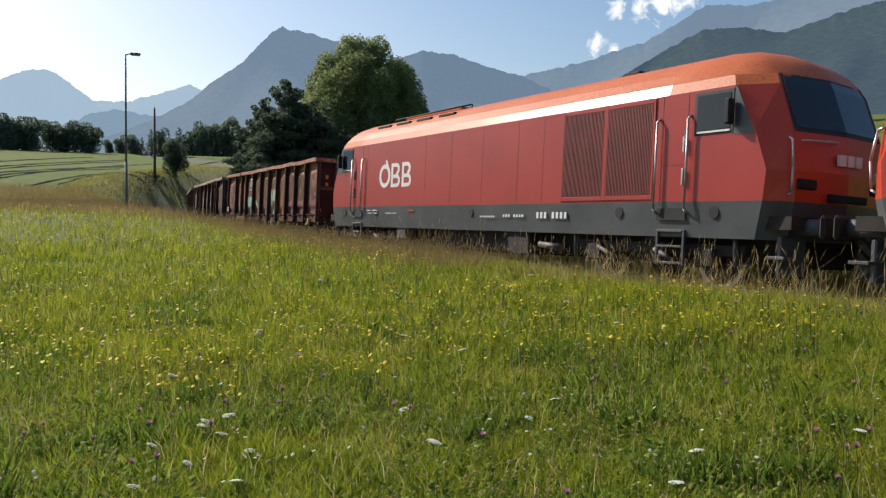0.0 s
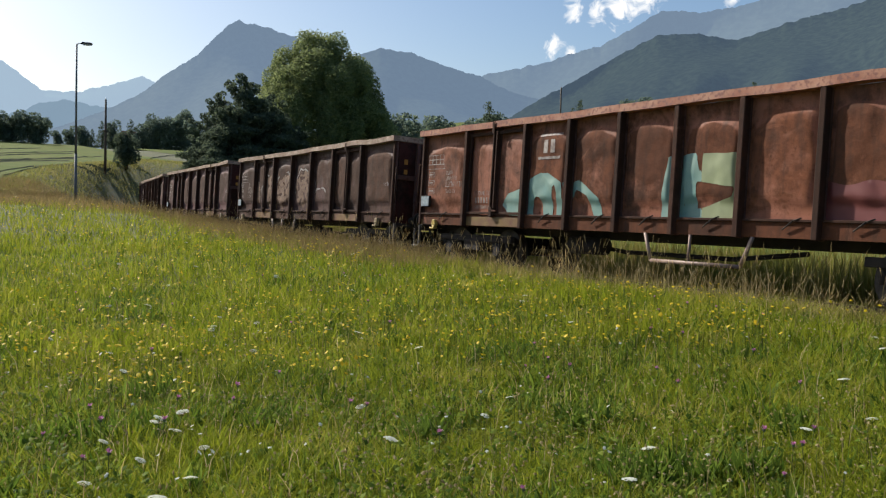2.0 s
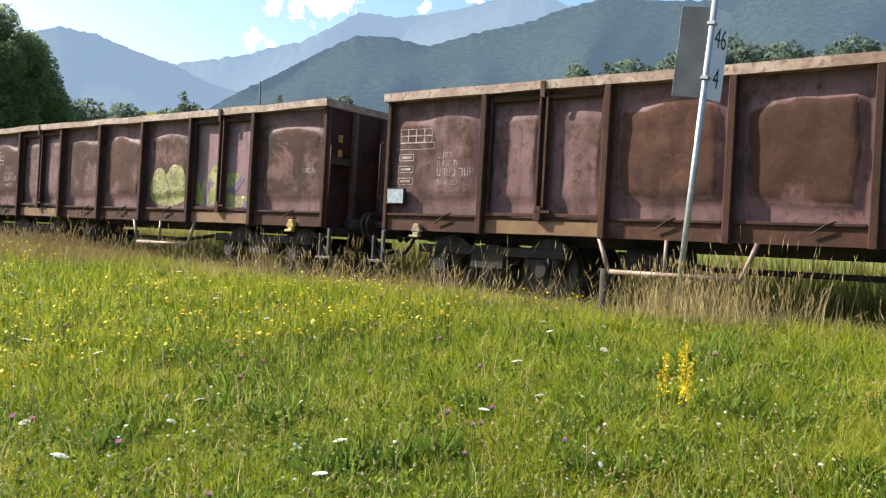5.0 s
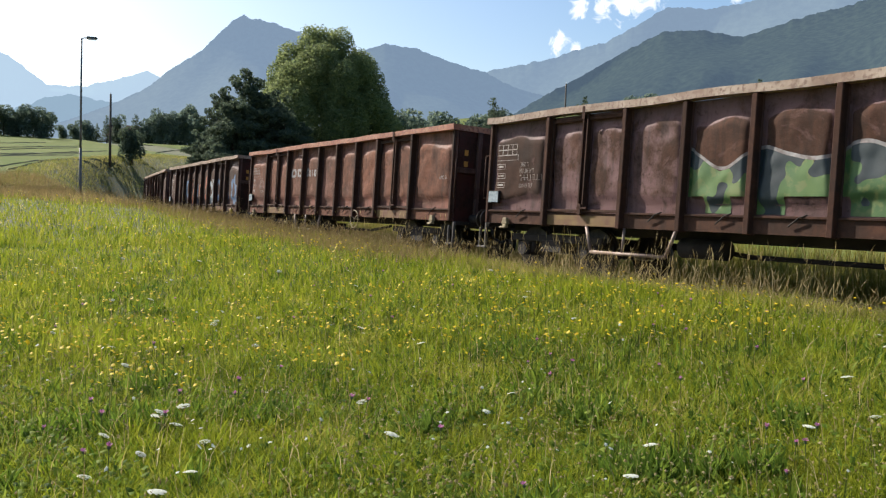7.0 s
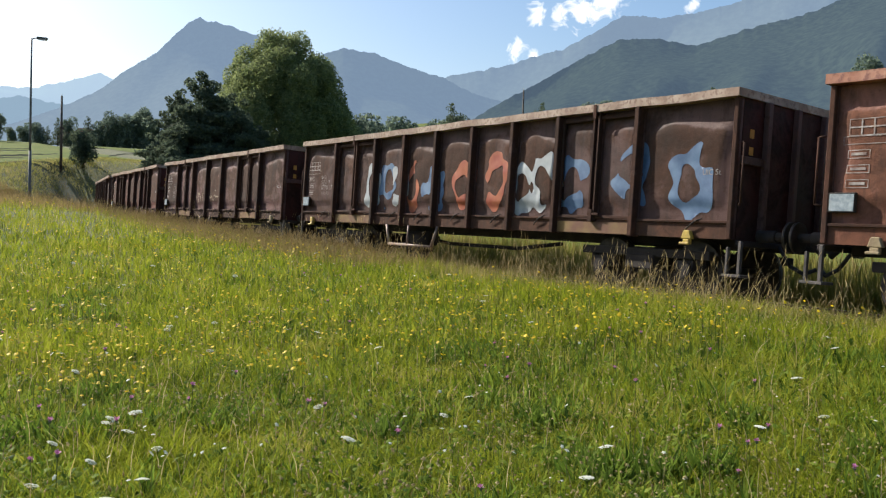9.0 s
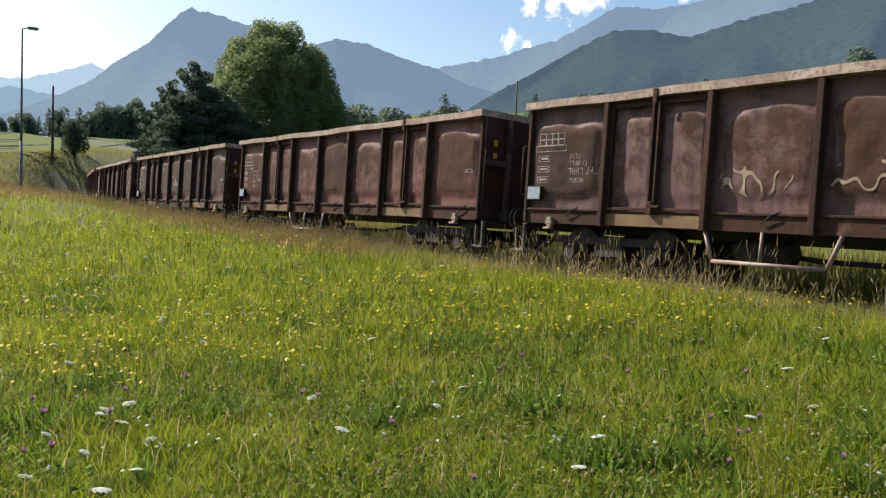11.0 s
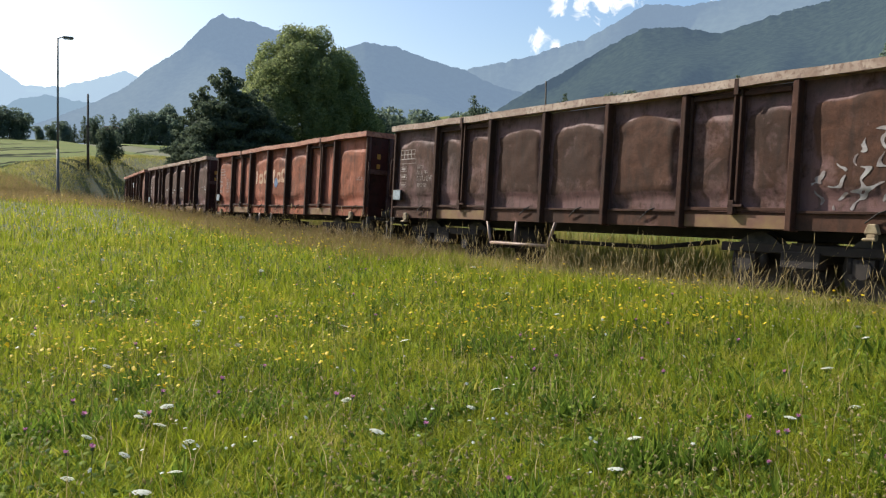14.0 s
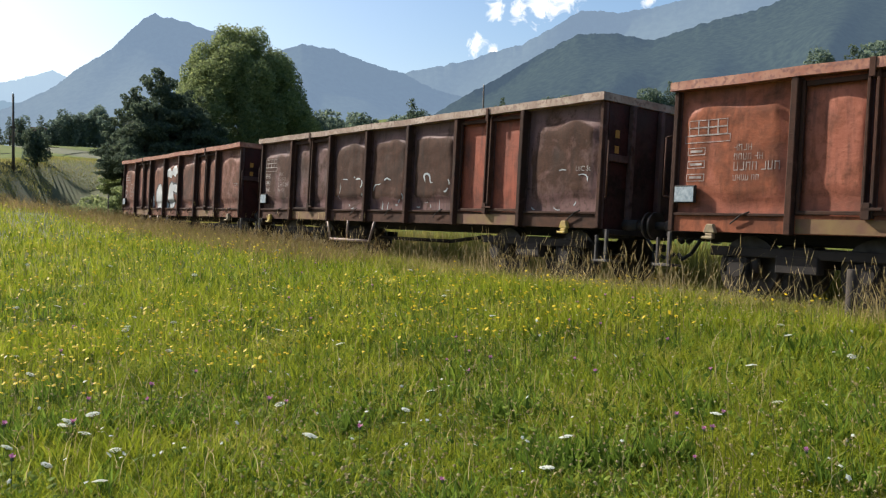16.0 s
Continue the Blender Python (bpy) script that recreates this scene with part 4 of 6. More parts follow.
            part("cab_door_seam", boxed((*X(1.425, 1.434), a, a + 0.012, 1.46, 3.22), (*X(1.425, 1.434), b - 0.012, b, 1.46, 3.22), (*X(1.425, 1.434), a + 0.013, b - 0.013, 2.04, 2.05)), M_SLAT, w)
            for z0, z1 in ((1.7, 1.98), (2.25, 2.5)):
                part("door_handle", bevelled(boxed((*X(1.43, 1.48), y(3.02) - 0.02, y(3.02) + 0.02, z0, z1)), 0.006), M_CHROME, w)
            a, b = yr(2.95, 3.6)
            part("step_recess", boxed((*X(1.42, 1.436), a, b, 1.12, 1.32)), M_BLACK, w)
            for z in (0.38, 0.66, 0.92):
                part("cab_step", bevelled(boxed((*X(1.2, 1.44), a + 0.05, b - 0.05, z, z + 0.04)), 0.006), M_STEP, w)
            for v0 in (a, b - 0.05):
                part("step_stringer", bevelled(boxed((*X(1.38, 1.43), v0, v0 + 0.05, 0.36, 0.96)), 0.006), M_GREY, w)
            for v in (2.35, 4.55):
                bm = bmesh.new()
                cylinder(bm, (side * 1.40, y(v), 1.25), (side * 1.43, y(v), 1.25), 0.1, 16)
                part("round_port", bm, M_BLACK, w)
        # bogie
        yb = y(4.0)
        part("bogie_frame", bevelled(boxed((-1.2, -1.02, yb - 2.1, yb + 2.1, 0.55, 0.74), (1.02, 1.2, yb - 2.1, yb + 2.1, 0.55, 0.74), (-1.1, 1.1, yb - 0.3, yb + 0.3, 0.4, 0.76)), 0.02), M_DARK, w)
        for dy in (-1.35, 1.35):
            bm = bmesh.new()
            cylinder(bm, (-0.9, yb + dy, 0.5), (0.9, yb + dy, 0.5), 0.09, 12)
            for s in (-1, 1):
                cylinder(bm, (s * 0.7, yb + dy, 0.5), (s * 0.84, yb + dy, 0.5), 0.5, 32)
            part("wheelset", bm, M_WHEEL, w)
            bm = bmesh.new()
            for k in range(32):
                a0, a1 = 2 * math.pi * k / 32, 2 * math.pi * (k + 1) / 32
                v = [bm.verts.new((-0.845, yb + dy + R * math.cos(a), 0.5 + R * math.sin(a))) for R, a in ((0.42, a0), (0.5, a0), (0.5, a1), (0.42, a1))]
                bm.faces.new(v)
            part("wheel_rim", bm, M_TREAD, w, "polished steel wheel rim")
            part("axle_box", bevelled(boxed((-1.3, -1.0, yb + dy - 0.2, yb + dy + 0.2, 0.36, 0.68)), 0.03), M_DARK, w)
            part("axle_box", bevelled(boxed((1.0, 1.3, yb + dy - 0.2, yb + dy + 0.2, 0.36, 0.68)), 0.03), M_DARK, w)
            part("damper", tube([(-1.28, yb + dy * 0.55, 0.42), (-1.28, yb + dy * 0.55 + 0.5, 0.62)], 0.045), M_STEP, w)
            part("sand_pipe", tube([(-1.25, yb + dy * 1.45, 0.95), (-1.22, yb + dy * 1.45, 0.4)], 0.04), M_GREY, w)
    # cooling grille of two bays with upright slats, on both sides
    for side in (-1, 1):
        X = lambda a, b: sorted((side * a, side * b))
        for a, b in ((3.78, 4.94), (5.04, 6.22)):
            gf = part("grille_frame", bevelled(boxed((*X(1.425, 1.45), a - 0.06, a, 1.47, 3.22), (*X(1.425, 1.45), b, b + 0.06 - 0.012, 1.47, 3.22), (*X(1.425, 1.45), a, b, 1.47, 1.55), (*X(1.425, 1.45), a, b, 3.15, 3.22)), 0.006), M_RED, w)
            part("grille_back", boxed((*X(1.424, 1.434), a, b, 1.55, 3.15)), M_BLACK, gf)
            n = 30
            for k in range(n):
                yk = a + (b - a) * (k + 0.5) / n
                part("slat", boxed((*X(1.434, 1.449), yk - 0.011, yk + 0.011, 1.552, 3.148)), M_SLAT, gf)
        for v in (6.9, 7.8, 9.2, 10.6, 11.9, 15.4):
            part("panel_seam", boxed((*X(1.427, 1.4325), v - 0.006, v + 0.006, 1.47, 3.2)), M_SLAT, w)
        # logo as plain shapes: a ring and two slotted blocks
        bm = bmesh.new()
        n = 28
        for k in range(n):
            a0, a1 = 2 * math.pi * k / n, 2 * math.pi * (k + 1) / n
            q = [(14.22 + R * 1.05 * math.cos(a), 2.28 + R * math.sin(a)) for R, a in ((0.21, a0), (0.33, a0), (0.33, a1), (0.21, a1))]
            bm.faces.new([bm.verts.new((side * 1.436, p, z)) for p, z in q])
        for c in (13.5, 12.86):
            box(bm, *X(1.431, 1.437), c + 0.21, c + 0.32, 1.95, 2.61)
            for zc, R, reach in ((2.44, 0.17, 0.02), (2.125, 0.175, -0.02)):
                for dz in (R - 0.1, -R):
                    if zc < 2.3 or dz > 0:
                        box(bm, *X(1.431, 1.437), c + reach, c + 0.209, zc + dz, zc + dz + 0.1)
                for k in range(12):
                    a0, a1 = math.pi * (k / 12 - 0.5), math.pi * ((k + 1) / 12 - 0.5)
                    q = [(c + reach - r0 * 1.15 * math.cos(a), zc + r0 * math.sin(a)) for r0, a in ((R - 0.1, a0), (R, a0), (R, a1), (R - 0.1, a1))]
                    bm.faces.new([bm.verts.new((side * 1.436, p, z)) for p, z in q])
        bm.faces.new([bm.verts.new((side * 1.439, p, z)) for p, z in ((14.06, 2.5), (13.98, 2.54), (14.12, 2.74), (14.2, 2.7))])
        part("side_logo", bm, M_PALE, w, "off-white emblem")
        for y0, pitch, wide, count, gaps, z0, z1 in ((6.05, 0.13, 0.075, 9, (4, 8), 1.13, 1.26), (7.5, 0.1, 0.06, 8, (4,), 1.15, 1.21), (8.6, 0.09, 0.05, 7, (), 1.14, 1.18), (13.4, 0.1, 0.06, 7, (), 1.22, 1.25), (14.6, 0.08, 0.05, 9, (5,), 1.3, 1.33), (14.6, 0.08, 0.05, 8, (3,), 1.22, 1.25)):
            for k in range(count):
                if k not in gaps:
                    part("letter_bar", boxed((*X(1.434, 1.438), y0 + pitch * k, y0 + pitch * k + wide, z0, z1)), M_PALE, w, "small white lettering")
        part("red_mark", boxed((*X(1.434, 1.438), 12.4, 12.75, 1.28, 1.33)), M_NOSE, w, "small red mark on the grey frame")
        for v in (9.6, 16.9):
            bm = bmesh.new()
            cylinder(bm, (side * 1.40, v, 1.25), (side * 1.432, v, 1.25), 0.09, 16)
            part("round_port", bm, M_BLACK, w)
        part("equipment_box", bevelled(boxed((*X(0.9, 1.32), 7.4, 8.2, 0.35, 0.9)), 0.03), M_DARK, w)
        part("exhaust_pipe", tube([(side * 1.25, 6.4, 0.55), (side * 1.25, 7.1, 0.6)], 0.07), M_STEP, w)
        part("small_box", bevelled(boxed((*X(1.0, 1.35), 13.0, 13.5, 0.55, 0.9)), 0.02), M_STEP, w)
    part("traction_gear", bevelled(boxed((-0.88, 0.88, 1.3, L - 1.3, 0.42, 0.98)), 0.05), M_DARK, w)
    part("fuel_tank", bevelled(boxed((-1.15, 1.15, 8.0, 11.6, 0.35, 0.95)), 0.08, 2), M_DARK, w)
    return w


CARS = []
CARS.append((locomotive("red and grey diesel locomotive at the head of the train"), 6.93 - 19.275 + 0.95))
second = copy_thing(CARS[0][0], Matrix.Identity(4))
tagged(second, "red and grey diesel locomotive with orange roof and louvred side")
CARS.append((second, 6.93))

COUPLINGS = [26.2, 41.65, 55.5, 69.5, 83.45, 99.05, 114.6, 130.0, 144.28, 158.3, 172.2, 186.3, 200.3, 214.2, 228.1]
SPECS = [
    (FIRST, "orange-brown open freight wagon with teal graffiti", dict(sheet=P_ORANGE, seed=1, rim=M_RIM_RED, step_at=-1.2)),
    (SHORT, "dark rusty open freight wagon with faded pale graffiti", dict(sheet=P_DARK, seed=2)),
    (SHORT, "mauve-brown open freight wagon with dented sides", dict(sheet=P_MAUVE, seed=3)),
    (SHORT, "mauve-brown open freight wagon with yellow graffiti", dict(sheet=P_MAUVE, odd=P_SMOOTH, odd_bays=(1,), flat=(1,), seed=4, step_at=-1.65)),
    (LONG, "dark brown open freight wagon with green graffiti", dict(sheet=P_MAUVE, seed=5, wheel_hand=True, step_at=3.0)),
    (LONG, "reddish open freight wagon with a pale brake wheel", dict(sheet=P_REDDISH, seed=6, wheel_hand=True, rim=M_RIM_RED)),
    (LONG, "dark open freight wagon with coloured graffiti", dict(sheet=P_DARK, seed=7)),
    (SHORT, "weathered brown open freight wagon", dict(sheet=P_BROWN, seed=8)),
    (SHORT, "rusty dark red open freight wagon with heavily dented sides", dict(sheet=P_RUST, seed=9)),
    (SHORT, "brown open freight wagon with two smooth mauve panels", dict(sheet=P_BROWN, odd=P_SMOOTH, odd_bays=(1,), flat=(1,), seed=10)),
    (SHORT, "dark brown open freight wagon with a pale smear", dict(sheet=P_BROWN, seed=11)),
    (SHORT, "salmon red open freight wagon with faded pale lettering", dict(sheet=P_SALMON, flat=(1,), seed=12, rim=M_RIM_RED)),
    (SHORT, "dark brown open freight wagon with two fresh red panels", dict(sheet=P_BROWN, odd=P_REPAINT, odd_bays=(1,), flat=(1,), seed=13)),
    (SHORT, "red open freight wagon with silver graffiti, last of the train", dict(sheet=P_REDDISH, seed=14, rim=M_RIM_RED)),
]
MADE = []
for (kind, label, kw), a, b in zip(SPECS, COUPLINGS, COUPLINGS[1:]):
    thing, bays = wagon(kind, b - a, label, **kw)
    CARS.append((thing, (a + b) / 2))
    MADE.append((thing, bays))

# paintings on the wagons' sides
w, bays = MADE[0]
bear = outline((3.92, 1.41), (3.71, 1.64), (3.35, 1.73), (2.66, 2.05), (2.43, 2.02), (2.07, 1.84), (1.93, 0.9), (3.34, 0.9))
arch = outline((2.02, 1.84), (1.54, 1.87), (1.03, 1.53), (0.94, 1.21), (1.18, 1.21), (1.33, 1.58), (1.59, 1.7), (1.82, 1.49), (1.89, 0.9))
stroke = outline((-0.41, 0.9), (-0.45, 1.6), (-0.55, 2.2), (-0.78, 2.24), (-0.98, 0.9))
block = outline((-0.8, 2.24), (-1.87, 2.21), (-2.0, 1.62), (-2.01, 0.9), (-0.98, 0.9))
gap = outline((-1.14, 1.8), (-1.87, 1.69), (-1.84, 1.55), (-1.17, 1.36))
notch = outline((-1.12, 2.3), (-1.28, 2.3), (-1.3, 2.0), (-1.2, 1.95))
inner = blob((2.75, 1.35, 0.16, 0.24), (2.25, 1.5, 0.07, 0.3), wob=0.5, seed=5)
graffiti(w, bays, range(2, 9), lambda y, z: (bear(y, z) and not inner(y, z)) or arch(y, z) or stroke(y, z) or (block(y, z) and y > -1.25 and not gap(y, z) and not notch(y, z)), G_TEAL, "teal sprayed lettering shapes")
graffiti(w, bays, range(2, 9), lambda y, z: (block(y, z) and y <= -1.25 and not gap(y, z)), G_MINT, "pale green sprayed fill")
graffiti(w, bays, (0, 1, 2), lambda y, z: z < 1.72 + 0.03 * math.sin(y * 9), G_MAROON, "dull maroon repaint along the lower side")
i, bay = 7, bays[7][0]
part("emblem", bay.bars([(bay.ya + 0.3, 2.3, 0.62, 0.05), (bay.ya + 0.3, 2.75, 0.62, 0.05), (bay.ya + 0.3, 2.3, 0.05, 0.5), (bay.ya + 0.87, 2.3, 0.05, 0.5), (bay.ya + 0.45, 2.42, 0.12, 0.26), (bay.ya + 0.66, 2.42, 0.12, 0.26)]), M_WHITE, w, "square pale emblem")
text_on(w, bays[8][1], bays[8][1].yb - 0.25, 1.62, 0.13, "I LOVE YOU", M_WHITE, "white hand-sprayed words")
part("graffiti", bays[8][1].bars([(bays[8][1].ya + 0.15, 1.34, 0.62, 0.015), (bays[8][1].ya + 0.15, 1.38, 0.62, 0.015)] + [(bays[8][1].ya + 0.16 + 0.1 * k, 1.45, 0.05, 0.12) for k in range(6)]), M_WHITE, w, "white sprayed scrawl")
w, bays = MADE[1]
o1 = blob((3.0, 1.9, 0.75, 0.5), (1.4, 1.95, 0.8, 0.5), (-0.2, 1.95, 0.75, 0.55), (-1.5, 1.5, 0.5, 0.4), wob=0.2, seed=3)
o2 = blob((2.9, 1.85, 0.8, 0.5), (1.3, 1.85, 0.8, 0.55), (-0.3, 1.9, 0.75, 0.55), (4.3, 1.8, 0.4, 0.45), wob=0.5, seed=13)
graffiti(w, bays, (2, 3, 4, 5), lambda y, z: o2(y, z) and noise.noise((y * 6, z * 6, 3.0)) > -0.25, G_TAN, "faded tan sprayed fill")
graffiti(w, bays, (2, 3, 4, 5), lambda y, z: z > 1.75 and noise.noise((y * 3, z * 3, 5.0)) > -0.2 and o1(y, z, 0.045) and not o1(y, z), G_FADED, "faded pale outline", 0.008)
w, bays = MADE[3]
bubble = blob((-1.42, 1.66, 0.32, 0.38), (-1.98, 1.7, 0.36, 0.4), (-1.7, 1.48, 0.6, 0.22), wob=0.12, seed=4)
wedge = outline((-2.4, 1.91), (-2.66, 1.92), (-2.77, 1.58), (-2.86, 1.82), (-2.97, 1.8), (-2.87, 1.29), (-2.5, 1.32))
bolt = outline((-2.97, 1.8), (-3.16, 2.08), (-3.38, 2.09), (-3.47, 1.93), (-4.03, 1.91), (-3.82, 1.67), (-3.5, 1.61), (-3.87, 1.48), (-4.28, 1.45), (-4.01, 1.26), (-3.7, 1.16), (-3.42, 1.33), (-2.98, 1.27), (-2.98, 1.5), (-3.22, 1.74))
crack = lambda y, z: abs(y + 1.7 + 0.07 * math.sin(z * 9)) < 0.018 or abs(z - 1.55 - 0.05 * math.sin(y * 11)) < 0.014
fill = lambda y, z: (bubble(y, z) and not crack(y, z)) or wedge(y, z) or bolt(y, z)
graffiti(w, bays, (1, 2, 3), lambda y, z: not fill(y, z) and (bubble(y, z) or wedge(y + 0.07, z + 0.06) or bolt(y + 0.09, z + 0.07)), G_VIOLET, "violet sprayed shadow")
graffiti(w, bays, (1, 2, 3), fill, G_YELLOW, "yellow-green sprayed lettering shapes")
w, bays = MADE[4]
crown = lambda y: 2.08 + 0.16 * noise.noise((y * 1.3, 0.0, 6.0)) + 0.1 * math.sin(4.2 * y)
inside = lambda y, z: -5.4 < y < 1.95 and 1.24 < z < crown(y)
shade = lambda y, z: noise.noise((y * 1.5, z * 1.2, 8.0)) + 0.35 * noise.noise((y * 4.0, z * 4.0, 2.0)) < -0.14
bare = lambda y, z: z < 1.5 and noise.noise((y * 1.1, 0.0, 31.0)) > -0.05
graffiti(w, bays, range(1, 8), lambda y, z: inside(y, z) and not shade(y, z) and not bare(y, z), G_GREEN, "green sprayed lettering shapes")
graffiti(w, bays, range(1, 8), lambda y, z: inside(y, z) and shade(y, z) and not bare(y, z), G_SLATE, "dark blue-grey sprayed shading")
graffiti(w, bays, range(1, 8), lambda y, z: -5.4 < y < 2.02 and crown(y) <= z < crown(y) + 0.055, G_FADED, "pale sprayed outline")
w, bays = MADE[6]
for seed, m, ys in ((11, G_BLUE, (2.6, 0.6, -3.6, -5.0, -6.2)), (12, G_RED, (1.6, -0.4, -1.5)), (13, G_PALE, (3.3, 2.1, -2.3, -2.9))):
    s1 = blob(*[(y, 1.75 + 0.1 * ((seed + k) % 3), 0.36, 0.5) for k, y in enumerate(ys)], wob=0.7, seed=seed)
    s2 = blob(*[(y, 1.75 + 0.1 * ((seed + k) % 3), 0.2, 0.3) for k, y in enumerate(ys)], wob=0.9, seed=seed + 5)
    graffiti(w, bays, range(0, 9), lambda y, z: s1(y, z) and not s2(y, z), m, "coloured sprayed strokes", 0.005 + 0.002 * (seed - 11))
w, bays = MADE[7]
tag = blob((1.74, 1.67, 0.6, 0.22), (0.09, 1.71, 0.6, 0.22), wob=0.4, seed=41)
graffiti(w, bays, range(0, 7), lambda y, z: tag(y, z) and abs(noise.noise((y * 4.2, z * 3.6, 17.0))) < 0.085, G_TAGGOLD, "faded gold sprayed tag", fine=64)
w, bays = MADE[9]
s1 = blob((0.4, 1.85, 0.5, 0.35), (0.9, 1.6, 0.3, 0.25), wob=0.9, seed=21)
s2 = blob((0.4, 1.85, 0.3, 0.2), (0.9, 1.6, 0.2, 0.12), wob=1.2, seed=22)
graffiti(w, bays, (2, 3), lambda y, z: s1(y, z) and not s2(y, z) and noise.noise((y * 6, z * 6, 2.0)) + 0.6 * noise.noise((y * 17, z * 17, 4.0)) > 0.1, G_FADED, "pale sprayed scrawl")
w, bays = MADE[10]
s1 = blob((-5.3, 1.6, 0.65, 0.36), (-5.6, 1.95, 0.3, 0.3), wob=0.8, seed=23)
graffiti(w, bays, (0,), lambda y, z: s1(y, z) and abs(noise.noise((y * 3.5, z * 5, 2.0))) < 0.09 + 0.12 * noise.noise((y * 9, z * 9, 4.0)), G_FADED, "pale grey paint smear", fine=64)
for w, bays in (MADE[5], MADE[11]):
    # faded lettering, as plain shapes
    big = w is MADE[11][0]
    for i in ((3, 4) if big else (5, 6)):
        bay = bays[i][0]
        span = bay.yb - bay.ya
        n = 3 if big else (2 if i == 6 else 5)
        hgt, z = (0.44, 1.94) if big else (0.27, 2.14)
        wide = span * 0.8 / n
        spots = [(bay.ya + span * 0.1 + wide * (k + 0.5), hgt if k in (0, n - 1) else hgt * 0.78) for k in range(n)]

        def letter(y, z0, spots=spots, z=z, wide=wide, n=n):
            for k, (c, tall) in enumerate(spots):
                u, v = (y - c) / (wide * 0.42), (z0 - z) / tall
                if abs(u) < 1 and 0 < v < 1:
                    if k % 3 == 2:
                        return abs(u) < 0.3
                    hole = (u / 0.45) ** 2 + ((v - 0.5) / 0.24) ** 2 < 1
                    return u ** 4 + (2 * v - 1) ** 4 < 1 and not hole
            return False
        for b in bays[i]:
            part("faded_lettering", b.sheet(60, 50, 0.006, letter), G_CREAM if big else G_FADED, w, "faded pale lettering shapes")
w, bays = MADE[11]
s1 = blob((0.15, 1.95, 0.14, 0.16), wob=0.1, seed=31)
graffiti(w, bays, (3,), s1, G_BLUE, "small blue painted square")
s1 = blob((0.9, 1.5, 0.25, 0.22), wob=0.6, seed=32)
graffiti(w, bays, (3, 4), s1, G_RED, "red sprayed patch")
w, bays = MADE[12]
s1 = blob((1.5, 1.65, 0.5, 0.3), (0.0, 1.6, 0.5, 0.3), (3.0, 1.7, 0.4, 0.3), (-1.6, 1.6, 0.5, 0.3), (-5.2, 1.6, 0.6, 0.3), wob=0.9, seed=33)
graffiti(w, bays, (0, 2, 3, 4), lambda y, z: s1(y, z, 0.03) and not s1(y, z), G_PALE, "pale sprayed scrawl")
w, bays = MADE[13]
s1 = blob((2.6, 1.55, 0.5, 0.35), (1.5, 1.6, 0.35, 0.5), (0.9, 1.35, 0.4, 0.2), (0.1, 1.6, 0.3, 0.5), (-0.4, 1.9, 0.35, 0.15), wob=0.3, seed=34)
s2 = blob((2.5, 1.6, 0.2, 0.15), (0.7, 1.75, 0.15, 0.3), wob=0.3, seed=35)
graffiti(w, bays, (2, 3, 4), lambda y, z: s1(y, z, 0.07) and not (s1(y, z) and not s2(y, z)), M_BLACKPAINT, "black sprayed outline")
graffiti(w, bays, (2, 3, 4), lambda y, z: s1(y, z) and not s2(y, z), G_SILVER, "silver sprayed lettering shapes", 0.007)
s3 = blob((0.4, 2.5, 0.3, 0.16), (-0.3, 2.55, 0.3, 0.18), wob=0.9, seed=36)
graffiti(w, bays, (3, 4), s3, G_SILVER, "silver sprayed tag", 0.007)


def motions():
    for thing, y0 in CARS:
        walk(thing, [(t, on_track(y0 - SPEED * t)) for t in range(0, 17)])
    for ws in WHEELSETS:
        y0 = ws.location.y
        step = math.degrees(SPEED / 0.46 / 20)
        walk(ws, [(k / 20, pose(0, y0, 0.46, (step * k) % 360)) for k in range(0, 321)])

# ---- the track ----
def build_track():
    tr = new("railway_track")
    tagged(tr, "single railway track on weedy ballast", "track", kind="structure")
    ys = [-60 + 1.5 * k for k in range(0, 121)]
    for s in (-0.75, 0.75):
        bm = bmesh.new()
        prof = [(-0.07, -0.16), (0.07, -0.16), (0.07, -0.145), (0.012, -0.12), (0.012, -0.045), (0.036, -0.035), (0.036, 0.0), (-0.036, 0.0), (-0.036, -0.035), (-0.012, -0.045), (-0.012, -0.12), (-0.07, -0.145)]
        prev = None
        for y in ys:
            m = on_track(y)
            ring = [bm.verts.new(m @ Vector((s + a, 0, b))) for a, b in prof]
            if prev:
                for i in range(len(prof)):
                    bm.faces.new((prev[i], prev[(i + 1) % len(prof)], ring[(i + 1) % len(prof)], ring[i]))
            prev = ring
        part("rail", bm, M_RAIL, tr)
    bm = bmesh.new()
    prev = None
    for y in ys:
        m = on_track(y)
        ring = [bm.verts.new(m @ Vector((a, 0, b + 0.02 * noise.noise((a * 5, y * 3, 0))))) for a, b in ((-2.1, -0.5), (-1.5, -0.22), (-0.5, -0.2), (0.5, -0.2), (1.5, -0.22), (2.1, -0.5))]
        if prev:
            for i in range(5):
                bm.faces.new((prev[i], prev[i + 1], ring[i + 1], ring[i])).smooth = True
        prev = ring
    part("ballast_bed", bm, M_BALLAST, tr)
    me = bpy.data.meshes.new("sleeper")
    bm = bevelled(boxed((-1.3, 1.3, -0.12, 0.12, -0.3, -0.165)), 0.012)
    bm.to_mesh(me)
    bm.free()
    me.materials.append(M_SLEEPER)
    for k in range(150):
        ob = new("sleeper", me)
        ob.parent = tr
        ob.matrix_local = on_track(-20 + 0.65 * k)


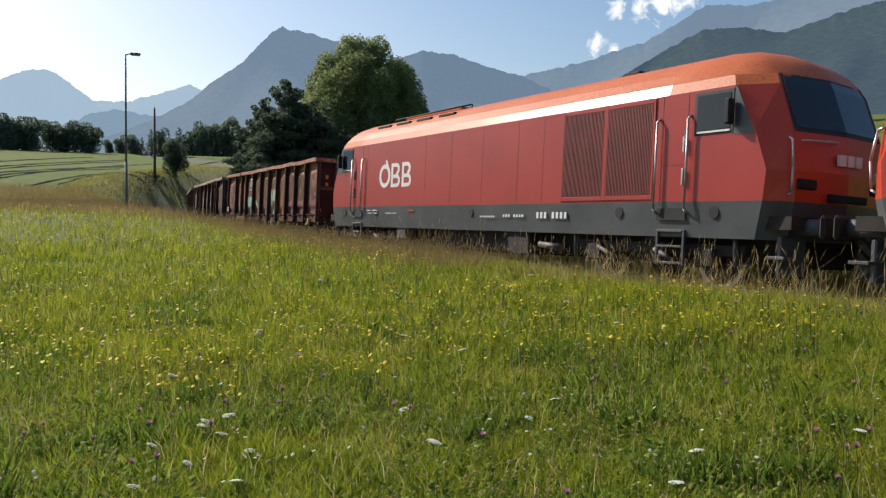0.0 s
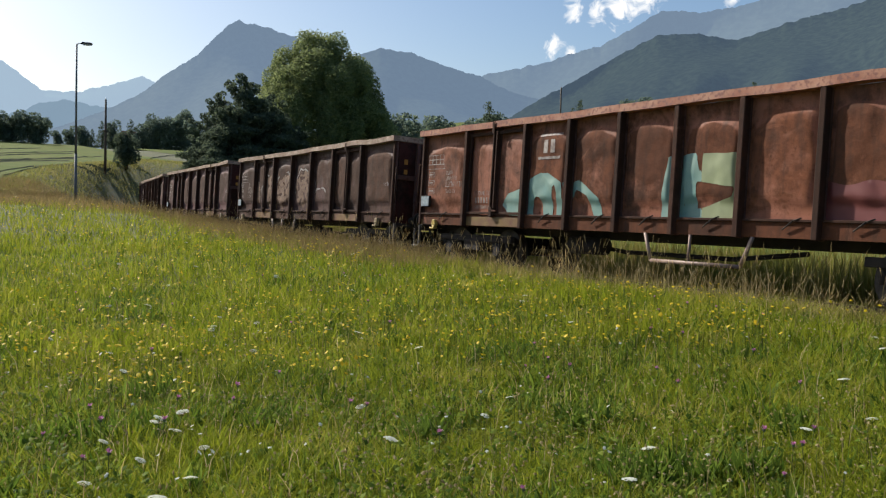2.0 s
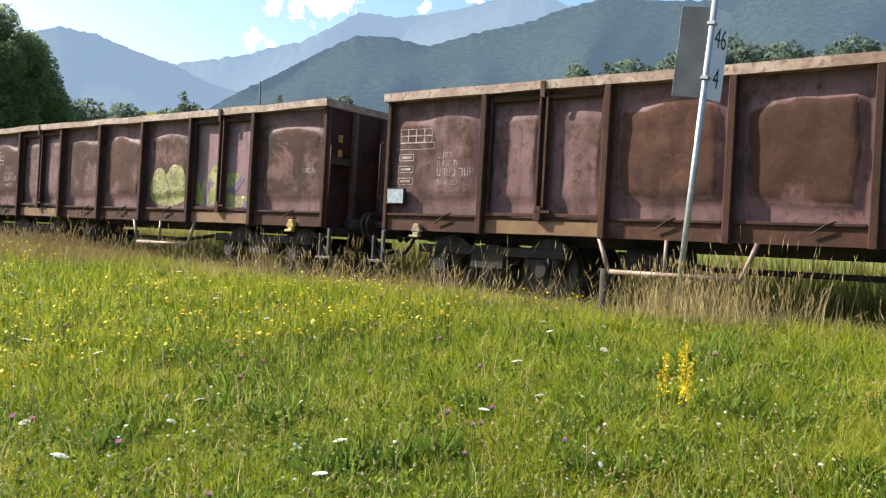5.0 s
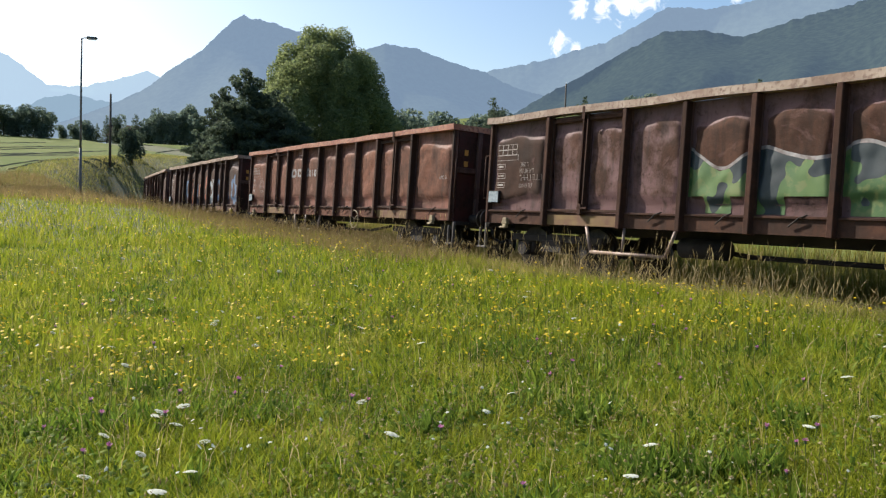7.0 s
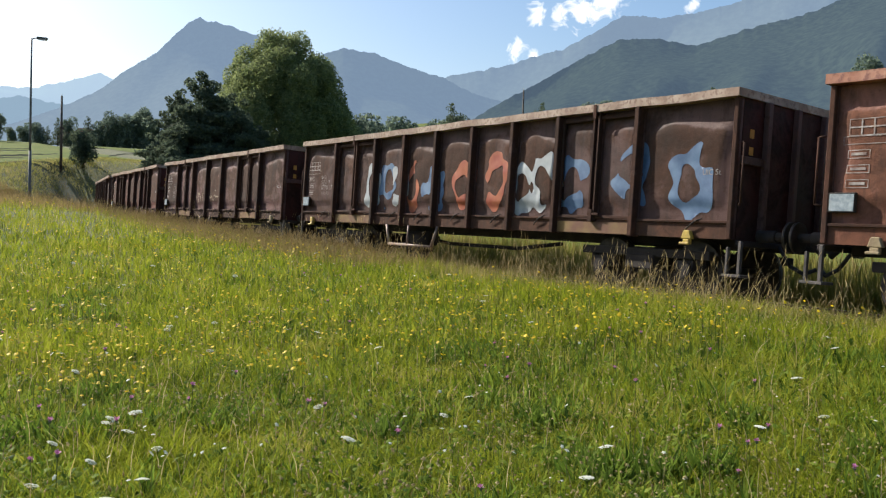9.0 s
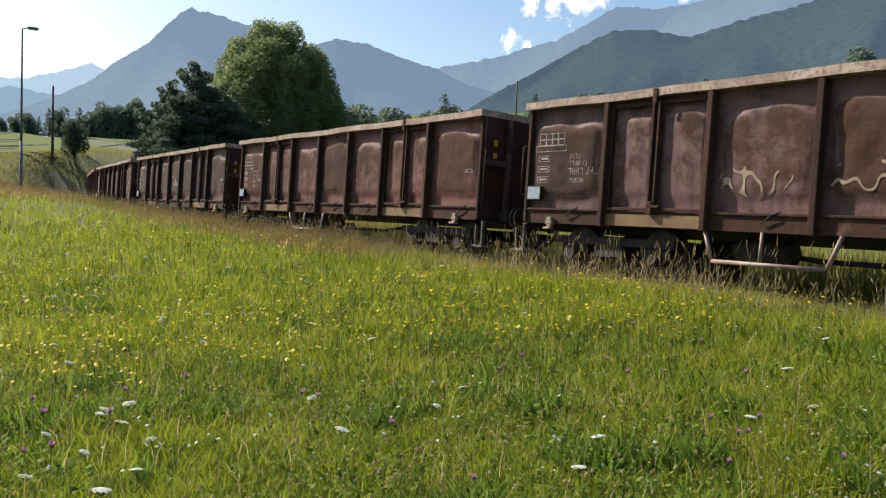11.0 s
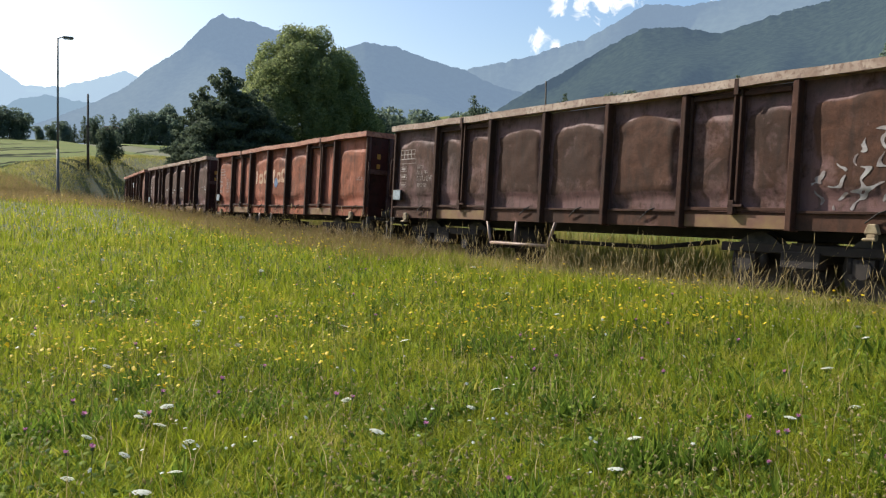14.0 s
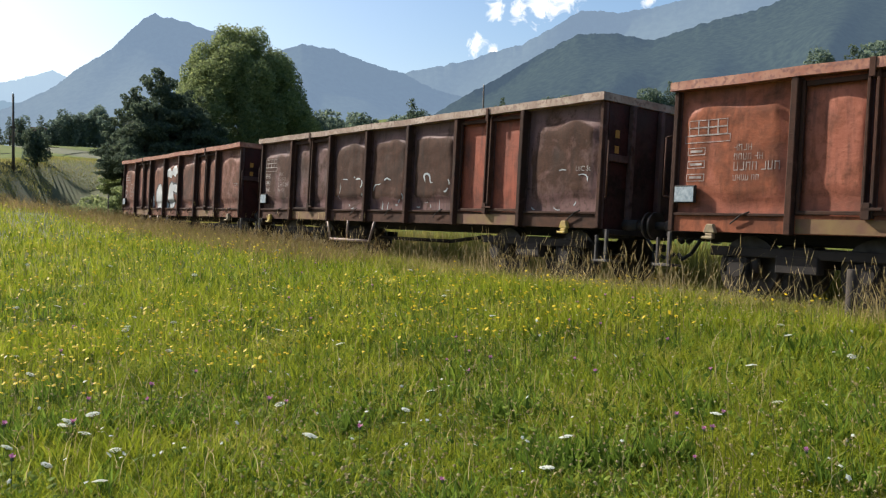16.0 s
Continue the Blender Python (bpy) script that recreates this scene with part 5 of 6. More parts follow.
# ---- mountains and far land ----
def range_of(name, profile, radius, depth, material, label, drop=3.0, rough=1.0, seed=0):
    """A mountain range: the crest follows the bearings and heights given, spurs run down towards the valley."""
    az0, az1 = profile[0][0], profile[-1][0]
    n, rows = max(24, int((az1 - az0) * 11)), 40
    verts = []

    def crest(az):
        for (a, e), (b, g) in zip(profile, profile[1:]):
            if a <= az <= b:
                return e + (g - e) * (az - a) / (b - a)
        return profile[0][1] if az < az0 else profile[-1][1]

    # lower down the slopes forget the crest's single teeth
    edge = [crest(az0 + (az1 - az0) * i / n) for i in range(n + 1)]
    soft = [sum(edge[max(0, min(n, i + q))] for q in range(-55, 56, 5)) / 23 for i in range(n + 1)]
    for j in range(rows + 1):
        v = j / rows
        mix = smooth(0.0, 0.25, v)
        for i in range(n + 1):
            az = az0 + (az1 - az0) * i / n
            top = radius * math.tan(radians(edge[i] + (soft[i] - edge[i]) * mix + 0.12 * rough * max(0.0, 1 - v * 6) ** 2 * noise.noise((az * 1.9, seed, 0))))
            jag = radius * radians(0.05 * rough * noise.noise((az * 7.0, seed, 5)) + 0.05 * noise.noise((az * 31.0, seed, 8))) * max(0.0, 1 - v * 7) ** 2
            low = radius * math.tan(radians(drop)) * 0.4
            spur = noise.noise((az * 0.13 + seed, v * 1.6, 2.0)) + 0.4 * noise.noise((az * 0.24 + v * 1.1 + seed, v * 2.4, 9.0)) + 0.1 * noise.noise((az * 0.5 + v * 2.0, v * 4.0, seed))
            d = radius - depth * v ** 1.2 + depth * 0.22 * spur * math.sin(math.pi * min(1, v * 1.15)) * rough
            z = jag + low + (top - low) * (1 - v) ** 1.15 + (top - low) * 0.05 * spur * math.sin(math.pi * v)
            p = direction(az, 0) * d
            verts.append((p.x, p.y, z + 1.2))
    faces = [(j * (n + 1) + i, j * (n + 1) + i + 1, (j + 1) * (n + 1) + i + 1, (j + 1) * (n + 1) + i) for j in range(rows) for i in range(n)]
    me = bpy.data.meshes.new(name)
    me.from_pydata(verts, [], faces)
    me.polygons.foreach_set("use_smooth", [True] * len(me.polygons))
    me.materials.append(material)
    tagged(new(name, me), label, "mountain", kind="structure")


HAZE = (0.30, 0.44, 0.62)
# each range carries its own painted haze, palest on the farthest
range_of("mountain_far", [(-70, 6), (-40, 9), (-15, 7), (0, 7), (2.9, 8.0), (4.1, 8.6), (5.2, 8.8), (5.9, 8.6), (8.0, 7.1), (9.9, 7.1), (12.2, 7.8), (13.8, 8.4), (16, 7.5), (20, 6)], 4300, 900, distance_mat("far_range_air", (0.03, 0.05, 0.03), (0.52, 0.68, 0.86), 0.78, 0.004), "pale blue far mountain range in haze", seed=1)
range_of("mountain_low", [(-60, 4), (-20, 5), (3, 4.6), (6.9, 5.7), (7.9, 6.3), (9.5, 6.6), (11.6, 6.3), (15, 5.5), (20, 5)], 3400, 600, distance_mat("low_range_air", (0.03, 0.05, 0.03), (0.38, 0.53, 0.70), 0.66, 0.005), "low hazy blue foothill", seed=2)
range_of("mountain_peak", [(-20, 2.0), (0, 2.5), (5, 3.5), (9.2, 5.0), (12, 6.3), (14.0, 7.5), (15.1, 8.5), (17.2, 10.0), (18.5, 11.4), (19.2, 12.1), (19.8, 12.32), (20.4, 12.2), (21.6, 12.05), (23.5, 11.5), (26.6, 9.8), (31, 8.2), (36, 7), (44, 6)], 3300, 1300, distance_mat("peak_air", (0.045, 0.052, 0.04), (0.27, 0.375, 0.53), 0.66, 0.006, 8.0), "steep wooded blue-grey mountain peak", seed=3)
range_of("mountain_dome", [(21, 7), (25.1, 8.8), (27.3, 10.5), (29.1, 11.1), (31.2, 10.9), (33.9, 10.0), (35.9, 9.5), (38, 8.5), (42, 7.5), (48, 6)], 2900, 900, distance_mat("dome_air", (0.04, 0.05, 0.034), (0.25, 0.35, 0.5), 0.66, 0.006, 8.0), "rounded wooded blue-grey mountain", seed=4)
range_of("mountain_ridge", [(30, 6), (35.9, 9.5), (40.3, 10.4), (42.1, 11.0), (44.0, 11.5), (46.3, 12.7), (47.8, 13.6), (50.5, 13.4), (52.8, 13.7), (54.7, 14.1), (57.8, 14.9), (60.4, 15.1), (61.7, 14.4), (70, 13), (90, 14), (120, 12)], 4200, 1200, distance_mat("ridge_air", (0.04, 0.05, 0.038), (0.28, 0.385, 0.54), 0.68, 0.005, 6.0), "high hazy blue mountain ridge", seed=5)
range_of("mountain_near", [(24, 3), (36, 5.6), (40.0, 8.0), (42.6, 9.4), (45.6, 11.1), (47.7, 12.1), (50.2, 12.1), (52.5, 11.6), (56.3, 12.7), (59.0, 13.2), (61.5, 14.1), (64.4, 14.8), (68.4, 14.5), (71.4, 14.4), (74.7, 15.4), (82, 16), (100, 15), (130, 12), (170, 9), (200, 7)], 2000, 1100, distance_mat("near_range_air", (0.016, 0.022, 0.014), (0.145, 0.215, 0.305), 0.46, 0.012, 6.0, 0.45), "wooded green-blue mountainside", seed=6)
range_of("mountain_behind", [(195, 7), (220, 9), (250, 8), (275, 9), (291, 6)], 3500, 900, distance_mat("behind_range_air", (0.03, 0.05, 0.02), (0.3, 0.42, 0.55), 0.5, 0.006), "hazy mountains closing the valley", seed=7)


# ---- grass and flowers ----
rng = np.random.default_rng(7)


def heights(xs, ys):
    return np.array([ground_z(float(x), float(y)) for x, y in zip(xs, ys)])


def strips(name, xs, ys, hgt, wid, bend, material, label, category, zs=None, head=0.0):
    """Many blades in one mesh: each a tapering strip of two pieces that leans over; head adds a seed head."""
    n = len(xs)
    zs = heights(xs, ys) if zs is None else zs
    a = rng.uniform(0, 2 * np.pi, n)
    face = rng.uniform(0, np.pi, n)
    dx, dy = np.cos(a) * bend, np.sin(a) * bend
    wx, wy = np.cos(face) * wid / 2, np.sin(face) * wid / 2
    V = np.empty((n, 5, 3), np.float32)
    mid = 0.55
    for k, (f, l, side) in enumerate(((0, 0, -1), (0, 0, 1), (mid, 0.3, 0.85), (mid, 0.3, -0.85), (1, 1, 0))):
        V[:, k, 0] = xs + dx * l + wx * side
        V[:, k, 1] = ys + dy * l + wy * side
        V[:, k, 2] = zs - 0.02 + (hgt + 0.02) * f * (1 - 0.25 * np.clip(bend / hgt, 0, 1) * f)
    idx = np.arange(n)[:, None] * 5
    quads = (idx + np.array([0, 1, 2, 3])).ravel()
    tris = (idx + np.array([3, 2, 4])).ravel()
    verts, loops = V.reshape(-1, 3), [quads, tris]
    starts = [np.arange(n) * 4, 4 * n + np.arange(n) * 3]
    totals = [np.full(n, 4), np.full(n, 3)]
    if head:
        # a slim spindle of four faces round the top of each stem
        tip = V[:, 4]
        up = np.stack([dx * 0.35, dy * 0.35, hgt * 0.5], 1)
        up /= np.linalg.norm(up, axis=1)[:, None]
        ln = head * rng.uniform(0.7, 1.3, n)[:, None]
        r = 0.003 + 0.004 * rng.random(n)
        H = np.empty((n, 5, 3), np.float32)
        H[:, 0] = tip - up * ln * 0.3
        H[:, 4] = tip + up * ln
        for k in range(3):
            H[:, 1 + k, 0] = tip[:, 0] + up[:, 0] * ln[:, 0] * 0.25 + r * np.cos(2.094 * k + a)
            H[:, 1 + k, 1] = tip[:, 1] + up[:, 1] * ln[:, 0] * 0.25 + r * np.sin(2.094 * k + a)
            H[:, 1 + k, 2] = tip[:, 2] + up[:, 2] * ln[:, 0] * 0.25
        base = 5 * n + np.arange(n)[:, None] * 5
        t = np.concatenate([base + np.array(q) for q in ((0, 1, 2), (0, 2, 3), (0, 3, 1), (4, 2, 1), (4, 3, 2), (4, 1, 3))], 1).ravel()
        verts = np.concatenate([verts, H.reshape(-1, 3)])
        loops.append(t)
        starts.append(7 * n + np.arange(6 * n) * 3)
        totals.append(np.full(6 * n, 3))
    me = bpy.data.meshes.new(name)
    loops, starts = np.concatenate(loops).astype(np.int32), np.concatenate(starts).astype(np.int32)
    me.vertices.add(len(verts))
    me.vertices.foreach_set("co", verts.ravel())
    me.loops.add(len(loops))
    me.loops.foreach_set("vertex_index", loops)
    me.polygons.add(len(starts))
    me.polygons.foreach_set("loop_start", starts)
    me.update(calc_edges=True)
    me.validate()
    me.materials.append(material)
    return tagged(new(name, me), label, category, kind="stuff")


def sector(n, r0, r1, az0, az1, power=1.0):
    """Points of the meadow, thinning out with distance from where one stands."""
    u = rng.random(n)
    r = r0 * (r1 / r0) ** u if power == 1.0 else np.sqrt(r0 ** 2 + (r1 ** 2 - r0 ** 2) * u)
    az = np.radians(rng.uniform(az0, az1, n))
    return r * np.sin(az), r * np.cos(az)


def verge_edge(y):
    return np.array([line_x(min(max(float(v), -60), 110)) for v in np.atleast_1d(y)]) - 3.2


def clumpy(xs, ys, scale, seed):
    return np.array([noise.noise((float(x) * scale, float(y) * scale, seed)) for x, y in zip(xs, ys)])


def build_grass():
    for n, r0, r1, h0, h1, wd, bend in ((190000, 3.4, 9.0, 0.05, 0.21, 0.0075, 0.2), (130000, 8.5, 22.0, 0.10, 0.26, 0.014, 0.17), (95000, 21.0, 62.0, 0.14, 0.3, 0.02, 0.2)):
        x, y = sector(n, r0, r1, -8, 92)
        ok = (x < verge_edge(y) + 0.6)
        x, y = x[ok], y[ok]
        c = clumpy(x, y, 0.55, 1.7) + 0.6 * clumpy(x, y, 2.3, 4.7)
        h = rng.uniform(h0, h1, len(x)) * (1 + 0.5 * c + 0.3 * clumpy(x, y, 5.0, 6.3))
        strips("meadow_grass", x, y, np.clip(h, 0.06, 0.5), wd * rng.uniform(0.6, 1.4, len(x)), bend * rng.uniform(0.2, 1.3, len(x)), M_GRASS, "fresh green meadow grass in sunlight", "grass")
    # low broad herb leaves among the blades
    x, y = sector(85000, 3.4, 24.0, -8, 92)
    ok = (x < verge_edge(y)) & (clumpy(x, y, 0.8, 12.1) > -0.2)
    x, y = x[ok], y[ok]
    strips("meadow_herbs", x, y, rng.uniform(0.06, 0.18, len(x)), rng.uniform(0.014, 0.03, len(x)), rng.uniform(0.03, 0.1, len(x)), M_HERB, "small dark green herb leaves in the meadow", "herbs")
    # leafy clumps of taller herbs
    x, y = sector(120000, 3.4, 26.0, -8, 92)
    ok = (x < verge_edge(y)) & (clumpy(x, y, 1.5, 40.1) + 0.4 * clumpy(x, y, 4.0, 2.1) > 0.33)
    x, y = x[ok], y[ok]
    strips("herb_clumps", x, y, rng.uniform(0.1, 0.25, len(x)), rng.uniform(0.016, 0.034, len(x)), rng.uniform(0.04, 0.13, len(x)), M_HERBDARK, "dark leafy clumps of herbs in the meadow", "herbs")
    x, y = sector(17000, 3.4, 15.0, -8, 92)
    ok = (x < verge_edge(y)) & (clumpy(x, y, 0.9, 5.1) > -0.1)
    x, y = x[ok], y[ok]
    flower_heads("clover_leaves", x, y, rng.uniform(0.05, 0.17, len(x)), rng.uniform(0.01, 0.026, len(x)), 3, M_HERB, "small three-part leaves among the grass", 0.2)
    x, y = sector(6500, 3.4, 16.0, -8, 92)
    ok = (x < verge_edge(y)) & (clumpy(x, y, 0.6, 8.4) > -0.15)
    x, y = x[ok], y[ok]
    flower_heads("seed_specks", x, y, rng.uniform(0.12, 0.26, len(x)), rng.uniform(0.005, 0.012, len(x)) + 0.0004 * np.hypot(x, y), 5, M_DRY, "small pale seed heads among the grass", 0.8)
    x, y = sector(5200, 3.4, 12.0, -8, 92)
    ok = (x < verge_edge(y)) & (clumpy(x, y, 0.7, 2.9) > -0.05)
    x, y = x[ok], y[ok]
    flower_heads("leaf_rosettes", x, y, rng.uniform(0.04, 0.13, len(x)), rng.uniform(0.012, 0.028, len(x)), 5, M_HERB, "broad dark and bright herb leaves", 0.4)
    # fine pale stalks standing over the meadow
    x, y = sector(4200, 3.4, 40.0, -8, 92)
    ok = x < verge_edge(y)
    x, y = x[ok], y[ok]
    strips("meadow_stalks", x, y, rng.uniform(0.22, 0.4, len(x)), 0.003 + 0.0003 * np.hypot(x, y), rng.uniform(0.05, 0.25, len(x)), M_DRY, "thin pale grass stalks", "grass", head=0.02)
    # unmown verge beside the rails: a dense sward with tall dry stems
    n = 70000
    y = rng.uniform(-8, 62, n)
    x = verge_edge(y) + rng.normal(0.7, 0.6, n)
    ok = (x < verge_edge(y) + 1.7) & (rng.random(n) < np.clip((y + 1.5) / 4, 0.12, 1))
    x, y = x[ok], y[ok]
    strips("verge_grass", x, y, rng.uniform(0.12, 0.42, len(x)) * np.where(y < 13, 0.88, 1.0), rng.uniform(0.006, 0.014, len(x)), rng.uniform(0.05, 0.3, len(x)), M_VERGE, "unmown yellowing grass beside the rails", "grass")
    n = 7500
    y = np.concatenate([rng.uniform(-8, 62, n // 2), rng.uniform(-4, 20, n - n // 2)])
    x = verge_edge(y) + rng.normal(0.95, 0.45, n)
    ok = (x < verge_edge(y) + 1.65) & (rng.random(n) < np.clip((y + 2) / 4, 0.15, 1)) & (clumpy(x, y, 0.7, 3.3) > -0.25)
    x, y = x[ok], y[ok]
    strips("dry_stems", x, y, (0.3 + 0.7 * rng.random(len(x)) ** 1.8) * (1 + 0.5 * clumpy(x, y, 0.6, 9.0)) * np.where(y < 13, 0.85, 1.0), rng.uniform(0.004, 0.008, len(x)), rng.uniform(0.06, 0.75, len(x)), M_DRY, "tall dry grass stems with seed heads", "grass", head=0.13)
    # low thick growth between the meadow and the rails
    n = 60000
    y = np.concatenate([rng.uniform(-8, 16, n * 2 // 3), rng.uniform(16, 45, n - n * 2 // 3)])
    x = verge_edge(y) + rng.uniform(0.1, 2.3, n)
    ok = rng.random(n) < np.clip((y + 3) / 5, 0.2, 1)
    x, y = x[ok], y[ok]
    strips("verge_sward", x, y, rng.uniform(0.06, 0.26, len(x)) * (1 + 0.4 * clumpy(x, y, 1.1, 14.0)), rng.uniform(0.008, 0.018, len(x)), rng.uniform(0.04, 0.2, len(x)), M_VERGE, "low yellow-green growth beside the rails", "grass")
    # loose gravel on the shoulder of the track
    n = 5000
    y = rng.uniform(-9, 7, n)
    x = np.array([line_x(float(v)) for v in y]) - rng.uniform(1.5, 3.3, n)
    z = heights(x, y)
    s = rng.uniform(0.012, 0.04, n)
    P = rng.normal(0, 1, (n, 4, 3))
    P /= np.linalg.norm(P, axis=2)[:, :, None]
    P = np.array([[1, 1, 1], [-1, -1, 1], [-1, 1, -1], [1, -1, -1]])[None] * 0.6 + P * 0.5
    V = P * s[:, None, None] + np.stack([x, y, z + s * 0.5], 1)[:, None, :]
    F = (np.arange(n)[:, None, None] * 4 + np.array([[0, 1, 2], [0, 3, 1], [0, 2, 3], [1, 3, 2]])[None]).reshape(-1, 3)
    me = bpy.data.meshes.new("gravel")
    me.from_pydata([tuple(p) for p in V.reshape(-1, 3)], [], [tuple(q) for q in F])
    me.materials.append(M_BALLAST)
    tagged(new("gravel", me), "loose grey gravel beside the rails", "gravel", kind="stuff")
    # browner seeding growth further along the rails
    n = 16000
    y = rng.uniform(13, 46, n)
    x = verge_edge(y) + rng.normal(0.25, 0.75, n)
    ok = x < verge_edge(y) + 1.6
    x, y = x[ok], y[ok]
    strips("verge_seed_grass", x, y, rng.uniform(0.2, 0.5, len(x)), rng.uniform(0.006, 0.012, len(x)), rng.uniform(0.08, 0.4, len(x)), M_BROWN, "brown seeding grass beside the rails", "grass", head=0.09)
    # between and beyond the rails
    n = 50000
    y = rng.uniform(-12, 60, n)
    x = np.array([line_x(float(v)) for v in y]) + rng.uniform(-1.6, 9, n)
    strips("track_grass", x, y, rng.uniform(0.08, 0.3, n), rng.uniform(0.01, 0.02, n), rng.uniform(0.03, 0.2, n), M_VERGE, "yellow-green grass under and behind the train", "grass")
    # rough grass on the slopes of the cutting
    n = 26000
    y = rng.uniform(42, 118, n)
    x = np.array([line_x(min(float(v), 110)) for v in y]) - rng.uniform(1.8, 10.5, n)
    strips("slope_grass", x, y, rng.uniform(0.1, 0.3, n), rng.uniform(0.03, 0.06, n), rng.uniform(0.05, 0.25, n), M_SLOPE, "rough grass on the slope of the cutting", "grass")
    # tall growth on the far side of the rails
    n = 40000
    y = rng.uniform(-10, 58, n)
    x = np.array([line_x(float(v)) for v in y]) + rng.uniform(1.9, 4.2, n)
    strips("far_verge", x, y, rng.uniform(0.5, 1.15, n), rng.uniform(0.014, 0.035, n), rng.uniform(0.05, 0.35, n), M_VERGE, "tall rough growth behind the rails", "grass")
    n = 420
    x, y = rng.normal(8.75, 0.3, n), rng.normal(3.0, 0.45, n)
    strips("post_clump", x, y, rng.uniform(0.35, 0.75, n), rng.uniform(0.005, 0.01, n), rng.uniform(0.05, 0.3, n), M_DRY, "tall dry grass round the foot of the board", "grass", head=0.08)
    # brown seeding grass on the low bank far along the meadow
    n = 42000
    x, y = rng.uniform(-14, 13, n), rng.uniform(33, 64, n)
    ok = (x < verge_edge(y) + 1.0) & (y > 42 - 0.9 * np.clip(x, -5, 9) + 4 * clumpy(x, y, 0.15, 2.2))
    x, y = x[ok], y[ok]
    strips("bank_grass", x, y, rng.uniform(0.25, 0.6, len(x)), rng.uniform(0.012, 0.024, len(x)), rng.uniform(0.1, 0.4, len(x)), M_BROWN, "brown seeding grass along the bank", "grass", head=0.1)


def flower_heads(name, xs, ys, hgt, rad, petals, material, label, cup=0.0):
    """Stems with small rosettes: one mesh of petals, of kind stuff."""
    n = len(xs)
    zs = heights(xs, ys) + hgt
    tilt = rng.normal(0, 0.35, (n, 2))
    tilt[:, 1] += 0.25
    verts, faces = [], []
    for i in range(n):
        c = (xs[i], ys[i], zs[i])
        b = len(verts)
        verts.append((c[0], c[1], c[2] + cup * rad[i]))
        for k in range(petals):
            for e, q in ((0.0, 1.0), (0.5, 0.62)):
                an = 2 * math.pi * (k + e) / petals
                px, py = rad[i] * q * math.cos(an), rad[i] * q * math.sin(an)
                verts.append((c[0] + px, c[1] + py, c[2] + px * tilt[i, 0] + py * tilt[i, 1] + (0.3 * rad[i] * cup if e else 0)))
        m = 2 * petals
        faces += [(b, b + 1 + k, b + 1 + (k + 1) % m) for k in range(m)]
    me = bpy.data.meshes.new(name)
    me.from_pydata(verts, [], faces)
    me.materials.append(material)
    tagged(new(name, me), label, "flowers", kind="stuff")
    strips(name + "_stems", xs, ys, hgt, np.full(n, 0.004) + 0.0003 * np.hypot(xs, ys), np.full(n, 0.005), M_STEM, "thin green flower stems", "stems")


def umbel_flower():
    f = new("umbel_flower")
    tagged(f, "white umbel flower on a green stem in the meadow", "flower", "white umbels in the meadow")
    bm = bmesh.new()
    cylinder(bm, (0, 0, 0), (0.01, 0.0, 0.2), 0.003, 5, 0.002)
    part("stem", bm, M_STEM, f)
    r = random.Random(3)
    bm = bmesh.new()
    for k in range(120):
        a, d = r.uniform(0, 6.283), 0.038 * math.sqrt(r.random())
        x, y, z = d * math.cos(a) + 0.01, d * math.sin(a), 0.2 + 0.012 - 6 * d * d + y_tilt(d, a)
        s = r.uniform(0.004, 0.008)
        v = [bm.verts.new((x + s * math.cos(q), y + s * math.sin(q), z + r.uniform(-0.001, 0.002))) for q in (0, 1.256, 2.513, 3.77, 5.027)]
        bm.faces.new(v)
    part("umbel", bm, M_PETAL_W, f, "flat white flower head")
    bm = bmesh.new()
    for k in range(12):
        a = k * 0.5236
        cylinder(bm, (0.01, 0, 0.175), (0.01 + 0.03 * math.cos(a), 0.03 * math.sin(a), 0.203 + y_tilt(0.03, a)), 0.001, 4)
    part("ray", bm, M_STEM, f)
    return f


def y_tilt(d, a):
    return 0.3 * d * math.sin(a)


def knapweed():
    f = new("knapweed")
    tagged(f, "purple knapweed flower on a thin stem", "flower", "purple flowers in the meadow")
    bm = bmesh.new()
    cylinder(bm, (0, 0, 0), (0.02, 0.01, 0.23), 0.0025, 5)
    part("stem", bm, M_STEM, f)
    bm = bmesh.new()
    r = random.Random(5)
    for k in range(26):
        a, up = r.uniform(0, 6.283), r.uniform(0.25, 1.2)
        d = Vector((math.cos(a) * math.cos(up), math.sin(a) * math.cos(up), math.sin(up))) * r.uniform(0.018, 0.027)
        s = Vector((-math.sin(a), math.cos(a), 0)) * 0.004
        c = Vector((0.02, 0.01, 0.235))
        bm.faces.new([bm.verts.new(p) for p in (c, c + d * 0.8 - s, c + d, c + d * 0.8 + s)])
    part("flower_head", bm, M_PETAL_P, f, "ragged purple flower head")
    bm = bmesh.new()
    bmesh.ops.create_icosphere(bm, subdivisions=1, radius=0.011, matrix=Matrix.Translation((0.02, 0.01, 0.23)))
    part("calyx", bm, M_NEEDLE, f)
    return f


UMBELS = [(1.47, 5.03), (1.57, 4.73), (1.31, 4.17), (0.83, 4.37), (1.08, 3.93), (2.54, 4.3), (3.24, 3.0), (3.69, 3.3), (1.16, 4.71), (1.42, 5.33), (3.68, 9.47), (4.13, 7.71), (1.61, 5.48), (1.06, 5.14)]
KNAPWEEDS = [(2.68, 3.12), (5.17, 4.51), (0.98, 4.53), (2.79, 4.14), (4.86, 4.1), (4.26, 4.85), (2.01, 7.79), (1.66, 5.77), (4.61, 5.01), (2.63, 6.35), (4.55, 5.45), (5.49, 3.53), (1.16, 5.83)]
SPIKE = (5.38, 2.0)


